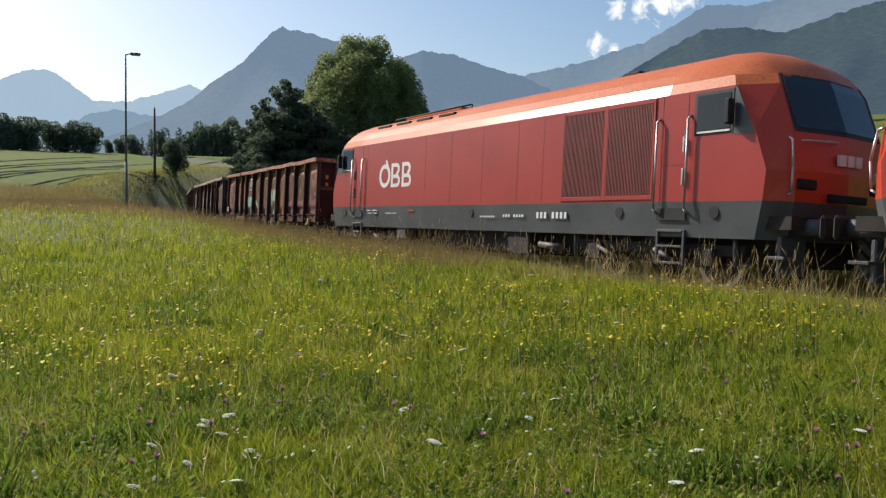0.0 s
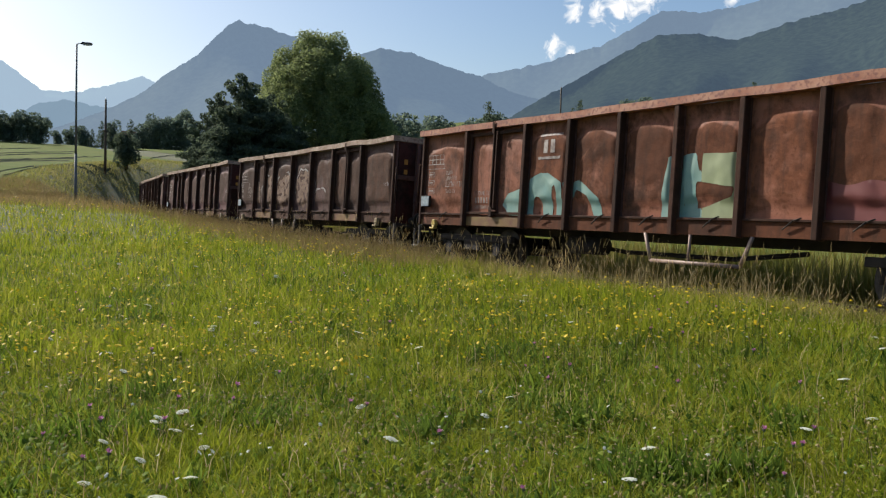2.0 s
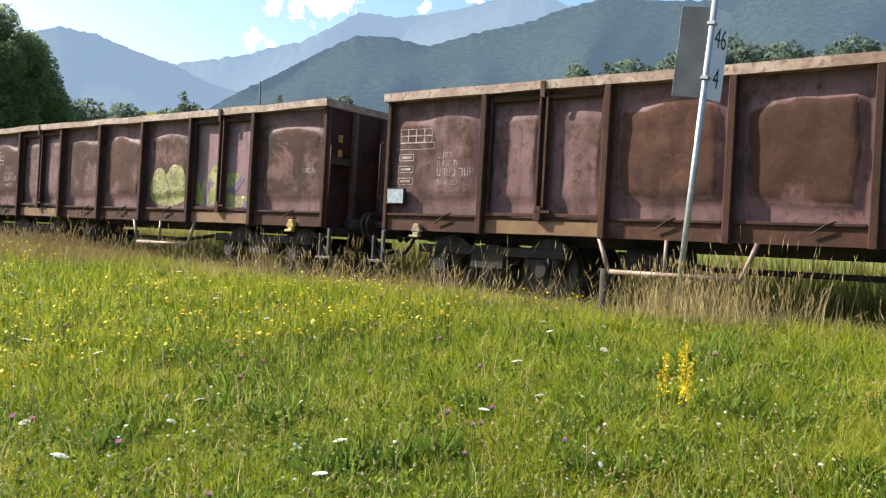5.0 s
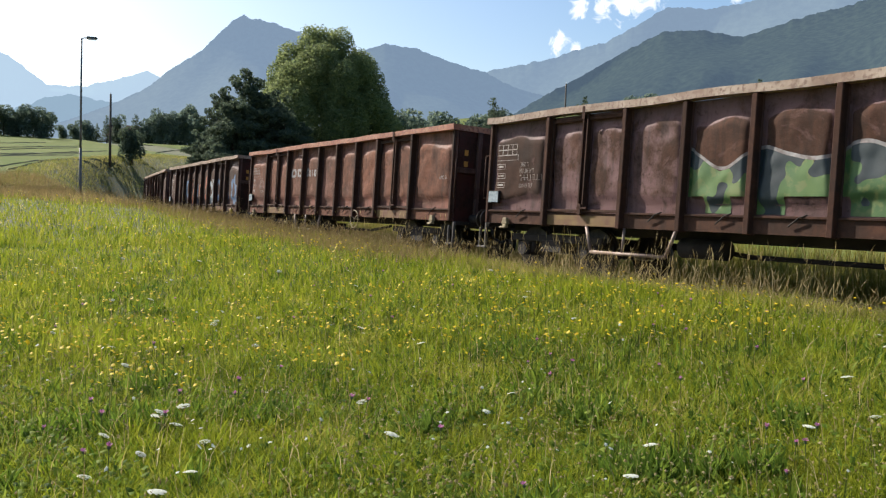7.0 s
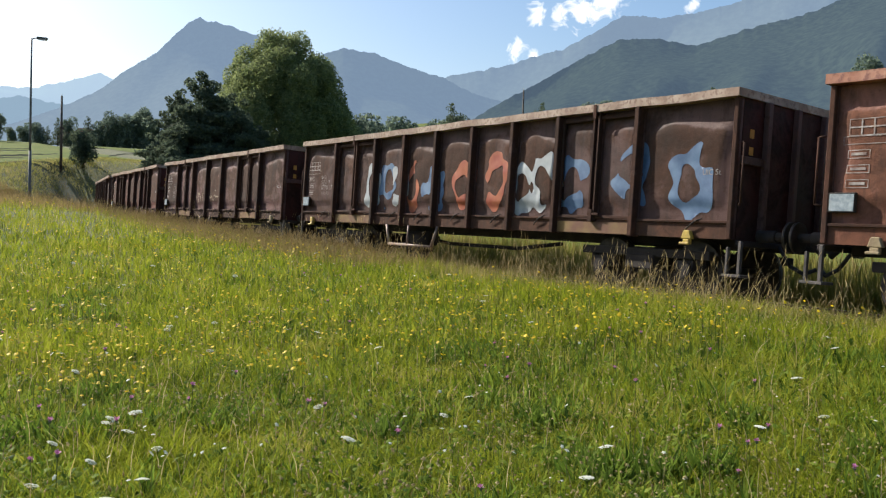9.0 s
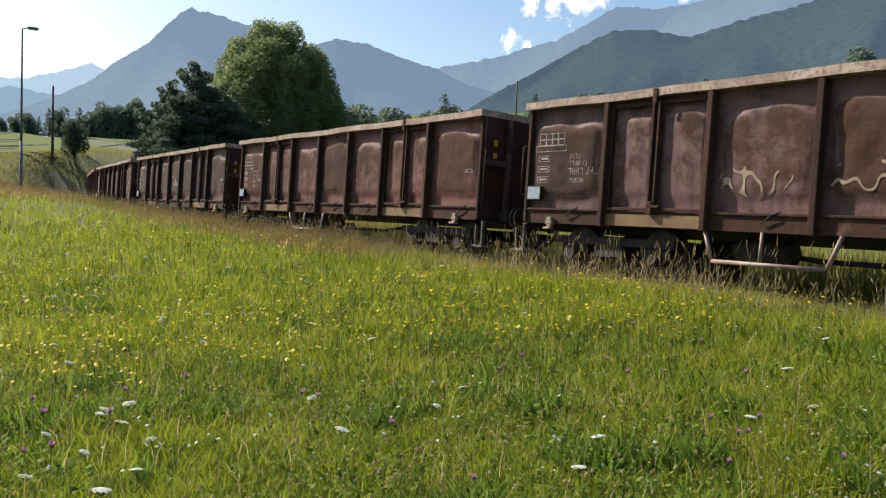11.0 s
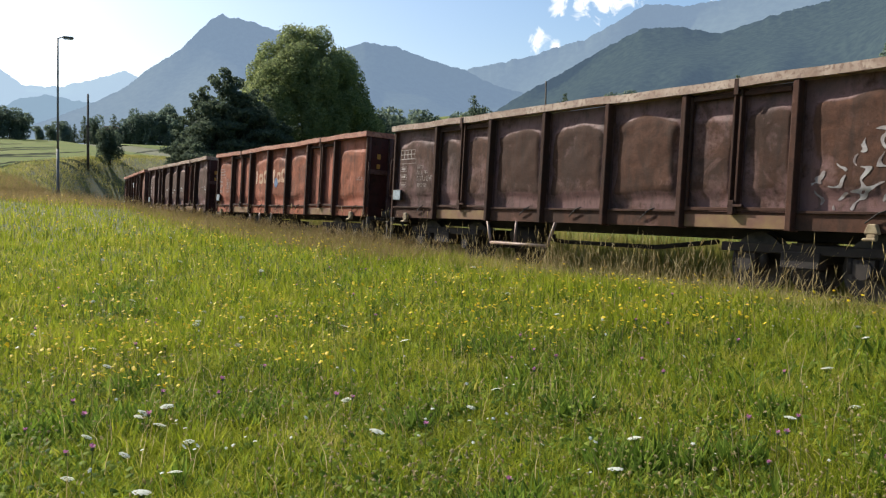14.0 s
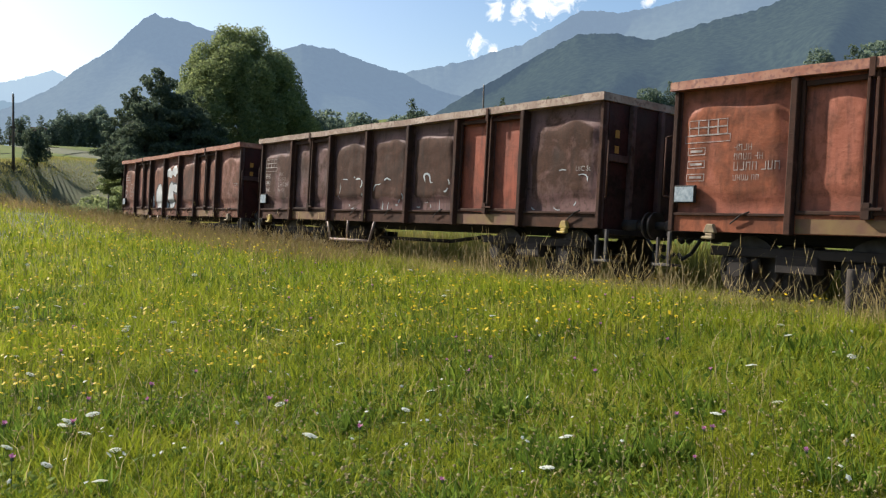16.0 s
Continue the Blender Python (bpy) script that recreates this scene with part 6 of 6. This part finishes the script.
def build_flowers():
    u = umbel_flower()
    spots = UMBELS
    first = True
    r = random.Random(8)
    extra = []
    while len(extra) < 34:
        x, y = sector(1, 5.5, 22, 2, 70)
        if x[0] < 8.0:
            extra.append((float(x[0]), float(y[0])))
    for x, y in spots + extra:
        m = Matrix.Translation((x, y, ground_z(x, y))) @ pose(0, 0, 0, r.uniform(-12, 12), r.uniform(-12, 12), r.uniform(0, 360)) @ Matrix.Scale(r.uniform(0.75, 1.1), 4)
        if first:
            u.matrix_basis, first = m, False
        else:
            copy_thing(u, m).matrix_basis = m
    k = knapweed()
    extra = []
    while len(extra) < 50:
        x, y = sector(1, 4.6, 16, 2, 75)
        if x[0] < 8.0 and noise.noise((x[0] * 0.4, y[0] * 0.4, 20)) > -0.1:
            extra.append((float(x[0]), float(y[0])))
    first = True
    for x, y in KNAPWEEDS + extra:
        m = Matrix.Translation((x, y, ground_z(x, y))) @ pose(0, 0, 0, r.uniform(-10, 10), r.uniform(-10, 10), r.uniform(0, 360)) @ Matrix.Scale(r.uniform(0.8, 1.15), 4)
        if first:
            k.matrix_basis, first = m, False
        else:
            copy_thing(k, m).matrix_basis = m
    x, y = sector(8200, 6.0, 45, -6, 75)
    c = clumpy(x, y, 0.22, 31.0) + 0.5 * clumpy(x, y, 0.9, 8.0)
    ok = (x < verge_edge(y) - 0.5) & (c > 0.05 * x - 0.45 + 0.6 * np.clip(10 - np.hypot(x, y), 0, 4) / 4)
    x, y = x[ok], y[ok]
    flower_heads("yellow_flowers", x, y, rng.uniform(0.22, 0.4, len(x)), rng.uniform(0.009, 0.017, len(x)) * (1 + np.hypot(x, y) * 0.033), 7, M_PETAL_Y, "small yellow hawkbit flowers scattered in the meadow", 0.2)
    x, y = sector(420, 4.2, 30, -6, 80)
    ok = (x < verge_edge(y) - 0.3)
    x, y = x[ok], y[ok]
    flower_heads("pale_flowers", x, y, rng.uniform(0.15, 0.36, len(x)), rng.uniform(0.008, 0.016, len(x)), 5, M_PETAL_W, "small whitish meadow flowers", 0.3)
    # a tall yellow spike plant near the verge
    g = new("yellow_spike_plant")
    tagged(g, "tall yellow-flowering spike plant at the meadow's edge", "plant")
    x0, y0 = SPIKE
    r = random.Random(4)
    for s in range(6):
        bm = bmesh.new()
        bx, by = r.uniform(-0.14, 0.14), r.uniform(-0.14, 0.14)
        top = r.uniform(0.4, 0.62)
        tipx, tipy = bx + r.uniform(-0.12, 0.12), by + r.uniform(-0.12, 0.12)
        cylinder(bm, (bx, by, 0), (tipx, tipy, top), 0.004, 5, 0.002)
        st = part("stalk", bm, M_STEM, g)
        bm = bmesh.new()
        for k in range(90):
            f = r.uniform(0.45, 1.05)
            c = Vector((bx + (tipx - bx) * f, by + (tipy - by) * f, top * f)) + Vector((r.gauss(0, 0.025), r.gauss(0, 0.025), r.gauss(0, 0.01))) * (1.3 - f)
            q = [c + Vector((r.gauss(0, 0.008), r.gauss(0, 0.008), r.gauss(0, 0.008))) for _ in range(3)]
            bm.faces.new([bm.verts.new(p) for p in q])
        part("blossom", bm, M_PETAL_Y, st)
    g.location = (x0, y0, ground_z(x0, y0))


# ---- trees ----
def leaf_cloud(lobes, count, size, seed, flat=0.0):
    """Small leaf pieces spread over and inside overlapping lobes; gaps and an uneven outline by noise."""
    r = random.Random(seed)
    verts, faces = [], []
    weights = [rx * ry + rx * rz for _, _, _, rx, ry, rz in lobes]
    while len(faces) < count:
        x, y, z, rx, ry, rz = r.choices(lobes, weights)[0]
        d = Vector((r.gauss(0, 1), r.gauss(0, 1), r.gauss(0, 1))).normalized()
        n = noise.noise((d.x * 2.2 + x, d.y * 2.2 + y, d.z * 2.2 + z + seed))
        k = (1 + 0.22 * n) * r.uniform(0.72, 1.03)
        c = Vector((x + d.x * rx * k, y + d.y * ry * k, z + d.z * rz * k))
        if noise.noise((c.x * 0.9, c.y * 0.9, c.z * 0.9 + seed * 3)) < -0.5:
            continue
        s = size * r.uniform(0.6, 1.4)
        u = Vector((r.gauss(0, 1), r.gauss(0, 1), r.gauss(0, 0.7))).normalized()
        v = u.cross(d + Vector((r.gauss(0, 0.5), r.gauss(0, 0.5), r.gauss(0, 0.5) + flat))).normalized()
        b = len(verts)
        verts += [c - u * s * 0.5, c + v * s * 0.34, c + u * s * 0.6, c - v * s * 0.34]
        faces.append((b, b + 1, b + 2, b + 3))
    return [tuple(v) for v in verts], faces


def tree(name, height, trunk_r, lobes, count, size, leaf, label, seed, group="", limbs=7, category="tree"):
    t = new(name)
    tagged(t, label, category, group)
    bm = bmesh.new()
    r = random.Random(seed)
    pts = [(0, 0, -0.3), (0.1 * trunk_r, 0, height * 0.25), (0.3 * trunk_r, 0.2 * trunk_r, height * 0.6), (0, 0, height * 0.92)]
    for (a, b), (ra, rb) in zip(zip(pts, pts[1:]), ((1.0, 0.75), (0.75, 0.4), (0.4, 0.08))):
        cylinder(bm, a, b, trunk_r * ra, 9, trunk_r * rb)
    for k in range(limbs):
        x, y, z, rx, ry, rz = lobes[k % len(lobes)]
        z0 = max(height * 0.18, z - rz * 0.9 - 0.1 * height)
        cylinder(bm, (0, 0, min(z0, height * 0.7)), (x * 0.9, y * 0.9, z), trunk_r * 0.35, 6, trunk_r * 0.08)
    part("trunk", bm, M_BARK, t)
    verts, faces = leaf_cloud(lobes, count, size, seed)
    me = bpy.data.meshes.new("crown")
    me.from_pydata(verts, [], faces)
    me.materials.append(leaf)
    ob = new("crown", me)
    ob.parent = t
    return t


def at(az, dist):
    d = direction(az, 0) * dist
    return Vector((d.x, d.y, ground_z(d.x, d.y)))


def put(t, az, dist, turn=0.0, scale=1.0, sink=0.0):
    p = at(az, dist)
    t.matrix_basis = Matrix.Translation(p - Vector((0, 0, sink))) @ pose(0, 0, 0, 0, 0, turn) @ Matrix.Scale(scale, 4)


def copied(t, az, dist, turn, scale, sink=0.0):
    c = copy_thing(t, Matrix.Identity(4))
    put(c, az, dist, turn, scale, sink)
    return c


def build_trees():
    # the great broad tree beyond the track: several rounded towers
    base = at(25.2, 88)
    top = 1.18 + 88 * math.tan(radians(12.1)) - base.z
    # plumes rising in tiers from the limbs, the tallest in the middle
    r = random.Random(17)
    lobes = []
    for tier, (up, reach, count) in enumerate(((-2.9, 1.5, 5), (-4.2, 3.3, 9), (-6.0, 4.7, 12), (-8.2, 5.5, 14), (-10.6, 5.9, 15), (-13.2, 6.0, 14))):
        for k in range(count):
            a = 2 * math.pi * (k + r.uniform(-0.3, 0.3)) / count + tier * 0.7
            d = reach * r.uniform(0.82, 1.12)
            lobes.append((d * math.cos(a), d * math.sin(a), top + up + r.uniform(-0.9, 0.7), r.uniform(1.2, 1.8), r.uniform(1.2, 1.8), r.uniform(1.7, 2.5)))
    lobes += [(0, 0, top - 2.7, 2.0, 2.0, 2.5), (0, 0, top - 5.8, 3.2, 3.2, 3.4), (0, 0, top - 10.5, 4.8, 4.8, 4.6)]
    lobes = [(x * 1.06, y, z, rx, ry, rz) for x, y, z, rx, ry, rz in lobes]
    t = tree("broadleaf_tree", top, 0.55, lobes, 175000, 0.2, M_LEAF, "large broad leafy tree with a sunlit crown", 11, limbs=14)
    put(t, 25.2, 88, -25)
    # dark pines beside it
    def pine(h, w, seed, count=9000):
        r = random.Random(seed)
        lob = []
        for k in range(15):
            f = k / 14
            rr = w * (1 - f) ** 0.5 * r.uniform(0.6, 1.15) + 0.3
            for q in range(3):
                a = r.uniform(0, 6.283)
                lob.append((rr * 0.55 * math.cos(a), rr * 0.55 * math.sin(a), h * (0.16 + 0.8 * f), rr * r.uniform(0.35, 0.6), rr * r.uniform(0.35, 0.6), 0.3 + 0.4 * r.random()))
            a = r.uniform(0, 6.283)
            lob.append((rr * 1.05 * math.cos(a), rr * 1.05 * math.sin(a), h * (0.2 + 0.8 * f), 0.45, 0.45, 0.35))
        lob.append((0, 0, h * 0.95, 0.4, 0.4, 0.6))
        return tree("pine_tree", h, 0.26, lob, count, 0.26, M_NEEDLE, "dark green pine with ragged branches", seed, "pines beside the large tree", 10)
    b = at(20.2, 76)
    h = 1.18 + 76 * math.tan(radians(8.8)) - b.z
    p1 = pine(h, 3.9, 21, 22000)
    put(p1, 20.2, 76, 0)
    for az, d, sc, tn in ((18.6, 78, 0.78, 80), (19.3, 74, 0.7, 150), (21.8, 79, 0.86, 200), (22.6, 75, 0.74, 40), (17.9, 82, 0.55, 260), (23.8, 77, 0.62, 300)):
        copied(p1, az, d, tn, sc)
    # round bushes and small trees
    def round_tree(name, h, w, seed, count, leaf, label, group, size=0.3):
        r = random.Random(seed)
        lob = [(r.uniform(-0.5, 0.5) * w, r.uniform(-0.5, 0.5) * w, h * (0.14 + 0.68 * k / 13), w * r.uniform(0.4, 0.62), w * r.uniform(0.4, 0.62), h * r.uniform(0.16, 0.24)) for k in range(14)]
        return tree(name, h, 0.16, lob, count, size, leaf, label, seed, group, 5)
    s = round_tree("field_tree", 3.2, 1.25, 31, 5000, M_NEEDLE, "small round dark tree on the field's edge", "", 0.16)
    put(s, 12.95, 104, 0, 1.3)
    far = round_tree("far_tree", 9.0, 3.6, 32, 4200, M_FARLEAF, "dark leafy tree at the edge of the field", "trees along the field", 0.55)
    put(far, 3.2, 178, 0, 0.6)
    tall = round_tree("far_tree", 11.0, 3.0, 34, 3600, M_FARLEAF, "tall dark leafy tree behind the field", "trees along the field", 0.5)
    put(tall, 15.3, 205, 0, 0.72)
    conifer = pine(9.5, 2.3, 35, 4000)
    tagged(conifer, "dark spruce standing among distant trees", "tree", "trees along the field")
    put(conifer, 10.9, 210, 0, 0.5)
    r = random.Random(9)

    def top_to(src, src_h, az, d, el):
        b = at(az, d)
        need = 1.18 + d * math.tan(radians(el)) - b.z
        copied(src, az, d, r.uniform(0, 360), max(0.3, need / src_h))
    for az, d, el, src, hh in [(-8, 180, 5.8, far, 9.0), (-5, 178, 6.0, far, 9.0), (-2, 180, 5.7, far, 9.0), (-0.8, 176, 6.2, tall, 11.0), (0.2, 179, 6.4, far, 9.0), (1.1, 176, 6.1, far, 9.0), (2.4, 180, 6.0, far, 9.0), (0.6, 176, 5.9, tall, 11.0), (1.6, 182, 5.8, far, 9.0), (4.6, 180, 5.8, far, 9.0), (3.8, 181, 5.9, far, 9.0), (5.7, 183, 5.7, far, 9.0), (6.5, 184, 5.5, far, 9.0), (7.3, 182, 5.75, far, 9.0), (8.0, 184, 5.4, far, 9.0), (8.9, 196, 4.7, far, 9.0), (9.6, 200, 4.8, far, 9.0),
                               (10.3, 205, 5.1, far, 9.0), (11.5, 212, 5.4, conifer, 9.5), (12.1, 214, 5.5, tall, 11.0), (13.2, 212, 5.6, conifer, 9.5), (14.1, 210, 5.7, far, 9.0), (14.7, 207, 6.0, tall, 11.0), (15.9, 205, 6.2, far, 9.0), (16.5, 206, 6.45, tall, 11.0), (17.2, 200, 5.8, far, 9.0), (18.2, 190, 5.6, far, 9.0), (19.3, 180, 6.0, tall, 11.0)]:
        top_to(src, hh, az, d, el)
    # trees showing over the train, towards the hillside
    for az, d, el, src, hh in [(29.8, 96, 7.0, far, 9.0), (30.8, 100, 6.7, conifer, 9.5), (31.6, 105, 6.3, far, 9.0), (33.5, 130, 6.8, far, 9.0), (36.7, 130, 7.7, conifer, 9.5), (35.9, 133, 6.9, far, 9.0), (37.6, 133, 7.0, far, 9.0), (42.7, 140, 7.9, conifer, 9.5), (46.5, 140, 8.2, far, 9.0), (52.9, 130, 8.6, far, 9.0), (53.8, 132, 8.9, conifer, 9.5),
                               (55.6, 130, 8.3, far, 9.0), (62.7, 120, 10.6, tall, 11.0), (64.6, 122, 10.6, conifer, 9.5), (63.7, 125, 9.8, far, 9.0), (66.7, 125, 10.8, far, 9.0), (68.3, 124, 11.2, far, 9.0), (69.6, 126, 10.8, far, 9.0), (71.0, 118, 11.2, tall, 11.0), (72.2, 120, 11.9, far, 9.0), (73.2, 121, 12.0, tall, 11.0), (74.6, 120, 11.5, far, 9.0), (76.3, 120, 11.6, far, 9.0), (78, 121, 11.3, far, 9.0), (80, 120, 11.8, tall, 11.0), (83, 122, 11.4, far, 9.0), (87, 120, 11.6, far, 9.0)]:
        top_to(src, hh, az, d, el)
    # bushes on the cutting behind the train's end
    bush = round_tree("bush", 2.0, 1.7, 41, 3600, M_LEAF, "dense green bush on the cutting's slope", "bushes by the cutting", 0.22)
    put(bush, 15.4, 72, 0)
    for az, d, sc in ((16.2, 69, 0.9), (17.0, 66, 1.0), (17.9, 64, 0.85), (15.9, 78, 1.1), (18.8, 62, 0.9), (16.8, 76, 1.2), (17.6, 84, 1.0)):
        copied(bush, az, d, r.uniform(0, 360), sc, 0.1)


# ---- posts, poles, houses ----
def build_posts():
    # street lamp on the field's edge
    b = at(10.0, 50)
    h = 1.18 + 50 * math.tan(radians(10.05)) - b.z
    lamp = new("street_lamp")
    tagged(lamp, "tall slim grey street lamp with a short arm", "street lamp")
    bm = bmesh.new()
    cylinder(bm, (0, 0, -0.3), (0, 0, h * 0.35), 0.085, 12, 0.07)
    cylinder(bm, (0, 0, h * 0.35), (0, 0, h), 0.06, 12, 0.045)
    part("pole", bm, M_LAMP, lamp)
    part("arm", tube([(0, 0, h - 0.03), (0.14, 0, h + 0.03), (0.3, 0, h + 0.05)], 0.03), M_LAMP, lamp)
    bm = bevelled(boxed((0.22, 0.8, -0.13, 0.13, h + 0.0, h + 0.12)), 0.04, 2)
    head = part("lamp_head", bm, M_LAMP, lamp)
    part("lamp_glass", boxed((0.3, 0.74, -0.1, 0.1, h - 0.03, h - 0.002)), M_SIGN, head)
    lamp.matrix_basis = Matrix.Translation(b) @ pose(0, 0, 0, 0, 0, -10)
    # wooden wire poles
    def wire_pole(az, d, el, arm):
        b = at(az, d)
        h = 1.18 + d * math.tan(radians(el)) - b.z
        p = new("wire_pole")
        tagged(p, "weathered wooden utility pole on the field", "utility pole", "utility poles")
        bm = bmesh.new()
        cylinder(bm, (0, 0, -0.4), (0, 0, h), 0.15, 10, 0.1)
        part("pole", bm, M_WOOD, p)
        if arm:
            part("cross_arm", bevelled(boxed((-0.22, 0.22, -0.12, -0.04, h * 0.55, h * 0.55 + 0.22)), 0.02), M_WOOD, p)
        bm = bmesh.new()
        cylinder(bm, (0.0, 0, h), (0.0, 0, h + 0.16), 0.05, 8, 0.03)
        part("insulator", bm, M_SIGN, p)
        p.location = b
    wire_pole(11.7, 95, 6.8, True)
    wire_pole(41.45, 120, 8.8, False)
    b = at(12.9, 58)
    pk = new("marker_stake")
    tagged(pk, "thin dark stake beside the track cutting", "stake")
    bm = bmesh.new()
    cylinder(bm, (0, 0, -0.2), (0, 0, 2.4), 0.04, 8)
    part("stake", bm, M_WOOD, pk)
    pk.location = at(17.1, 50)
    sk = new("short_post")
    tagged(sk, "short weathered wooden post standing in dry verge grass", "post")
    bm = bmesh.new()
    cylinder(bm, (0, 0, -0.3), (0.02, 0, 0.6), 0.055, 10, 0.05)
    part("post", bm, M_BARK, sk)
    sk.location = (8.95, 4.15, ground_z(8.95, 4.15))
    # distance board close to the rails
    s = new("distance_board")
    tagged(s, "white angled distance board on a leaning galvanised post", "railway sign")
    x0, y0 = 9.2, 3.39
    z0 = ground_z(x0, y0)
    L = 3.75 - z0
    bm = bmesh.new()
    cylinder(bm, (0, 0, -0.3), (0, 0, L), 0.034, 14)
    part("post", bm, M_ZINC, s)
    zb, zt = 2.63 - z0, 3.63 - z0
    for (dx, dy), name in (((0.29, -0.07), "front"), ((-0.08, 0.28), "back")):
        m = pose(0, 0, 0, 0, 0, math.degrees(math.atan2(dy, dx)))
        bm = boxed((0.036, 0.34, -0.006, 0.006, zb, zt))
        bmesh.ops.transform(bm, matrix=m, verts=bm.verts[:])
        p = part("board", bevelled(bm, 0.003), M_SIGN if name == "front" else M_LAMP, s)
        if name == "front":
            for text, z, size in (("46", zb + 0.58, 0.32), ("4", zb + 0.14, 0.32)):
                cu = bpy.data.curves.new("digits", "FONT")
                cu.body, cu.size, cu.extrude, cu.align_x = text, size, 0.001, "CENTER"
                tmp = bpy.data.objects.new("digits", cu)
                me = bpy.data.meshes.new_from_object(tmp)
                bpy.data.objects.remove(tmp)
                me.transform(m @ Matrix.Translation((0.19, -0.009, z)) @ pose(0, 0, 0, 90, 0, 0) @ Matrix.Diagonal((0.75, 1, 1, 1)))
                me.materials.append(M_BLACKPAINT)
                ob = new("digits", me)
                ob.parent = p
    for z in (zb + 0.2, zb + 0.8):
        part("clamp", bevelled(boxed((-0.045, 0.06, -0.045, 0.045, z, z + 0.04)), 0.006), M_ZINC, s)
    s.matrix_basis = Matrix.Translation((x0, y0, z0)) @ pose(0, 0, 0, 4.3, 2.2, 0)
    # farmhouses between the far trees
    for az, d, tn in ((13.6, 225, 20), (12.7, 232, -30)):
        hs = new("farmhouse")
        tagged(hs, "small pale house with a tiled roof among trees", "house", "houses behind the field")
        part("wall", boxed((-4, 4, -3, 3, -0.5, 3.4)), M_WALL, hs)
        bm = bmesh.new()
        v = [bm.verts.new(p) for p in ((-4.4, -3.4, 3.3), (4.4, -3.4, 3.3), (4.4, 3.4, 3.3), (-4.4, 3.4, 3.3), (-4.4, 0, 5.6), (4.4, 0, 5.6))]
        for f in ((0, 1, 5, 4), (3, 4, 5, 2), (0, 4, 3), (1, 2, 5), (0, 3, 2, 1)):
            bm.faces.new([v[i] for i in f])
        part("roof", bm, M_TILE, hs)
        for x in (-2.4, 0.2, 2.4):
            wf = part("window", boxed((x - 0.5, x + 0.5, -3.06, -3.002, 1.0, 2.3)), M_SIGN, hs)
            part("pane", boxed((x - 0.4, x + 0.4, -3.08, -3.062, 1.1, 2.2)), M_GLASS, wf)
        put(hs, az, d, tn)
    # swathes left across the far field
    rows = new("hay_swathes")
    tagged(rows, "dark swathes of cut grass curving across the field", "swathes", kind="structure")
    for (az0, d0), (az1, d1) in (((-3, 66), (9.8, 128)), ((-3, 70), (9.9, 138)), ((-3, 59), (9.6, 99)), ((-3, 62), (9.9, 106)), ((-2, 57), (11.5, 122)), ((-4, 76), (8, 146)), ((6.0, 68), (11.8, 96)), ((4.5, 66), (11.2, 90)), ((14.4, 128), (17.0, 160))):
        p, q = direction(az0, 0) * d0, direction(az1, 0) * d1
        bm = bmesh.new()
        prev = None
        for k in range(90):
            f = k / 89
            x, y = p.x + (q.x - p.x) * f, p.y + (q.y - p.y) * f + 4 * math.sin(math.pi * f)
            wob = noise.noise((x * 0.7, d0, 1))
            wd, up = 0.3 * (1 + 0.5 * wob), 0.09 * (1 + 0.8 * wob)
            line = [bm.verts.new((x, y + e * wd, ground_z(x, y + e * wd) + (up if e == 0 else -0.02) + 0.05)) for e in (-1, 0, 1)]
            if prev:
                for a in (0, 1):
                    bm.faces.new((prev[a], line[a], line[a + 1], prev[a + 1]))
            prev = line
        part("swath", bm, M_RUT, rows)


build_posts()
build_trees()
build_flowers()
build_grass()
build_track()

motions()
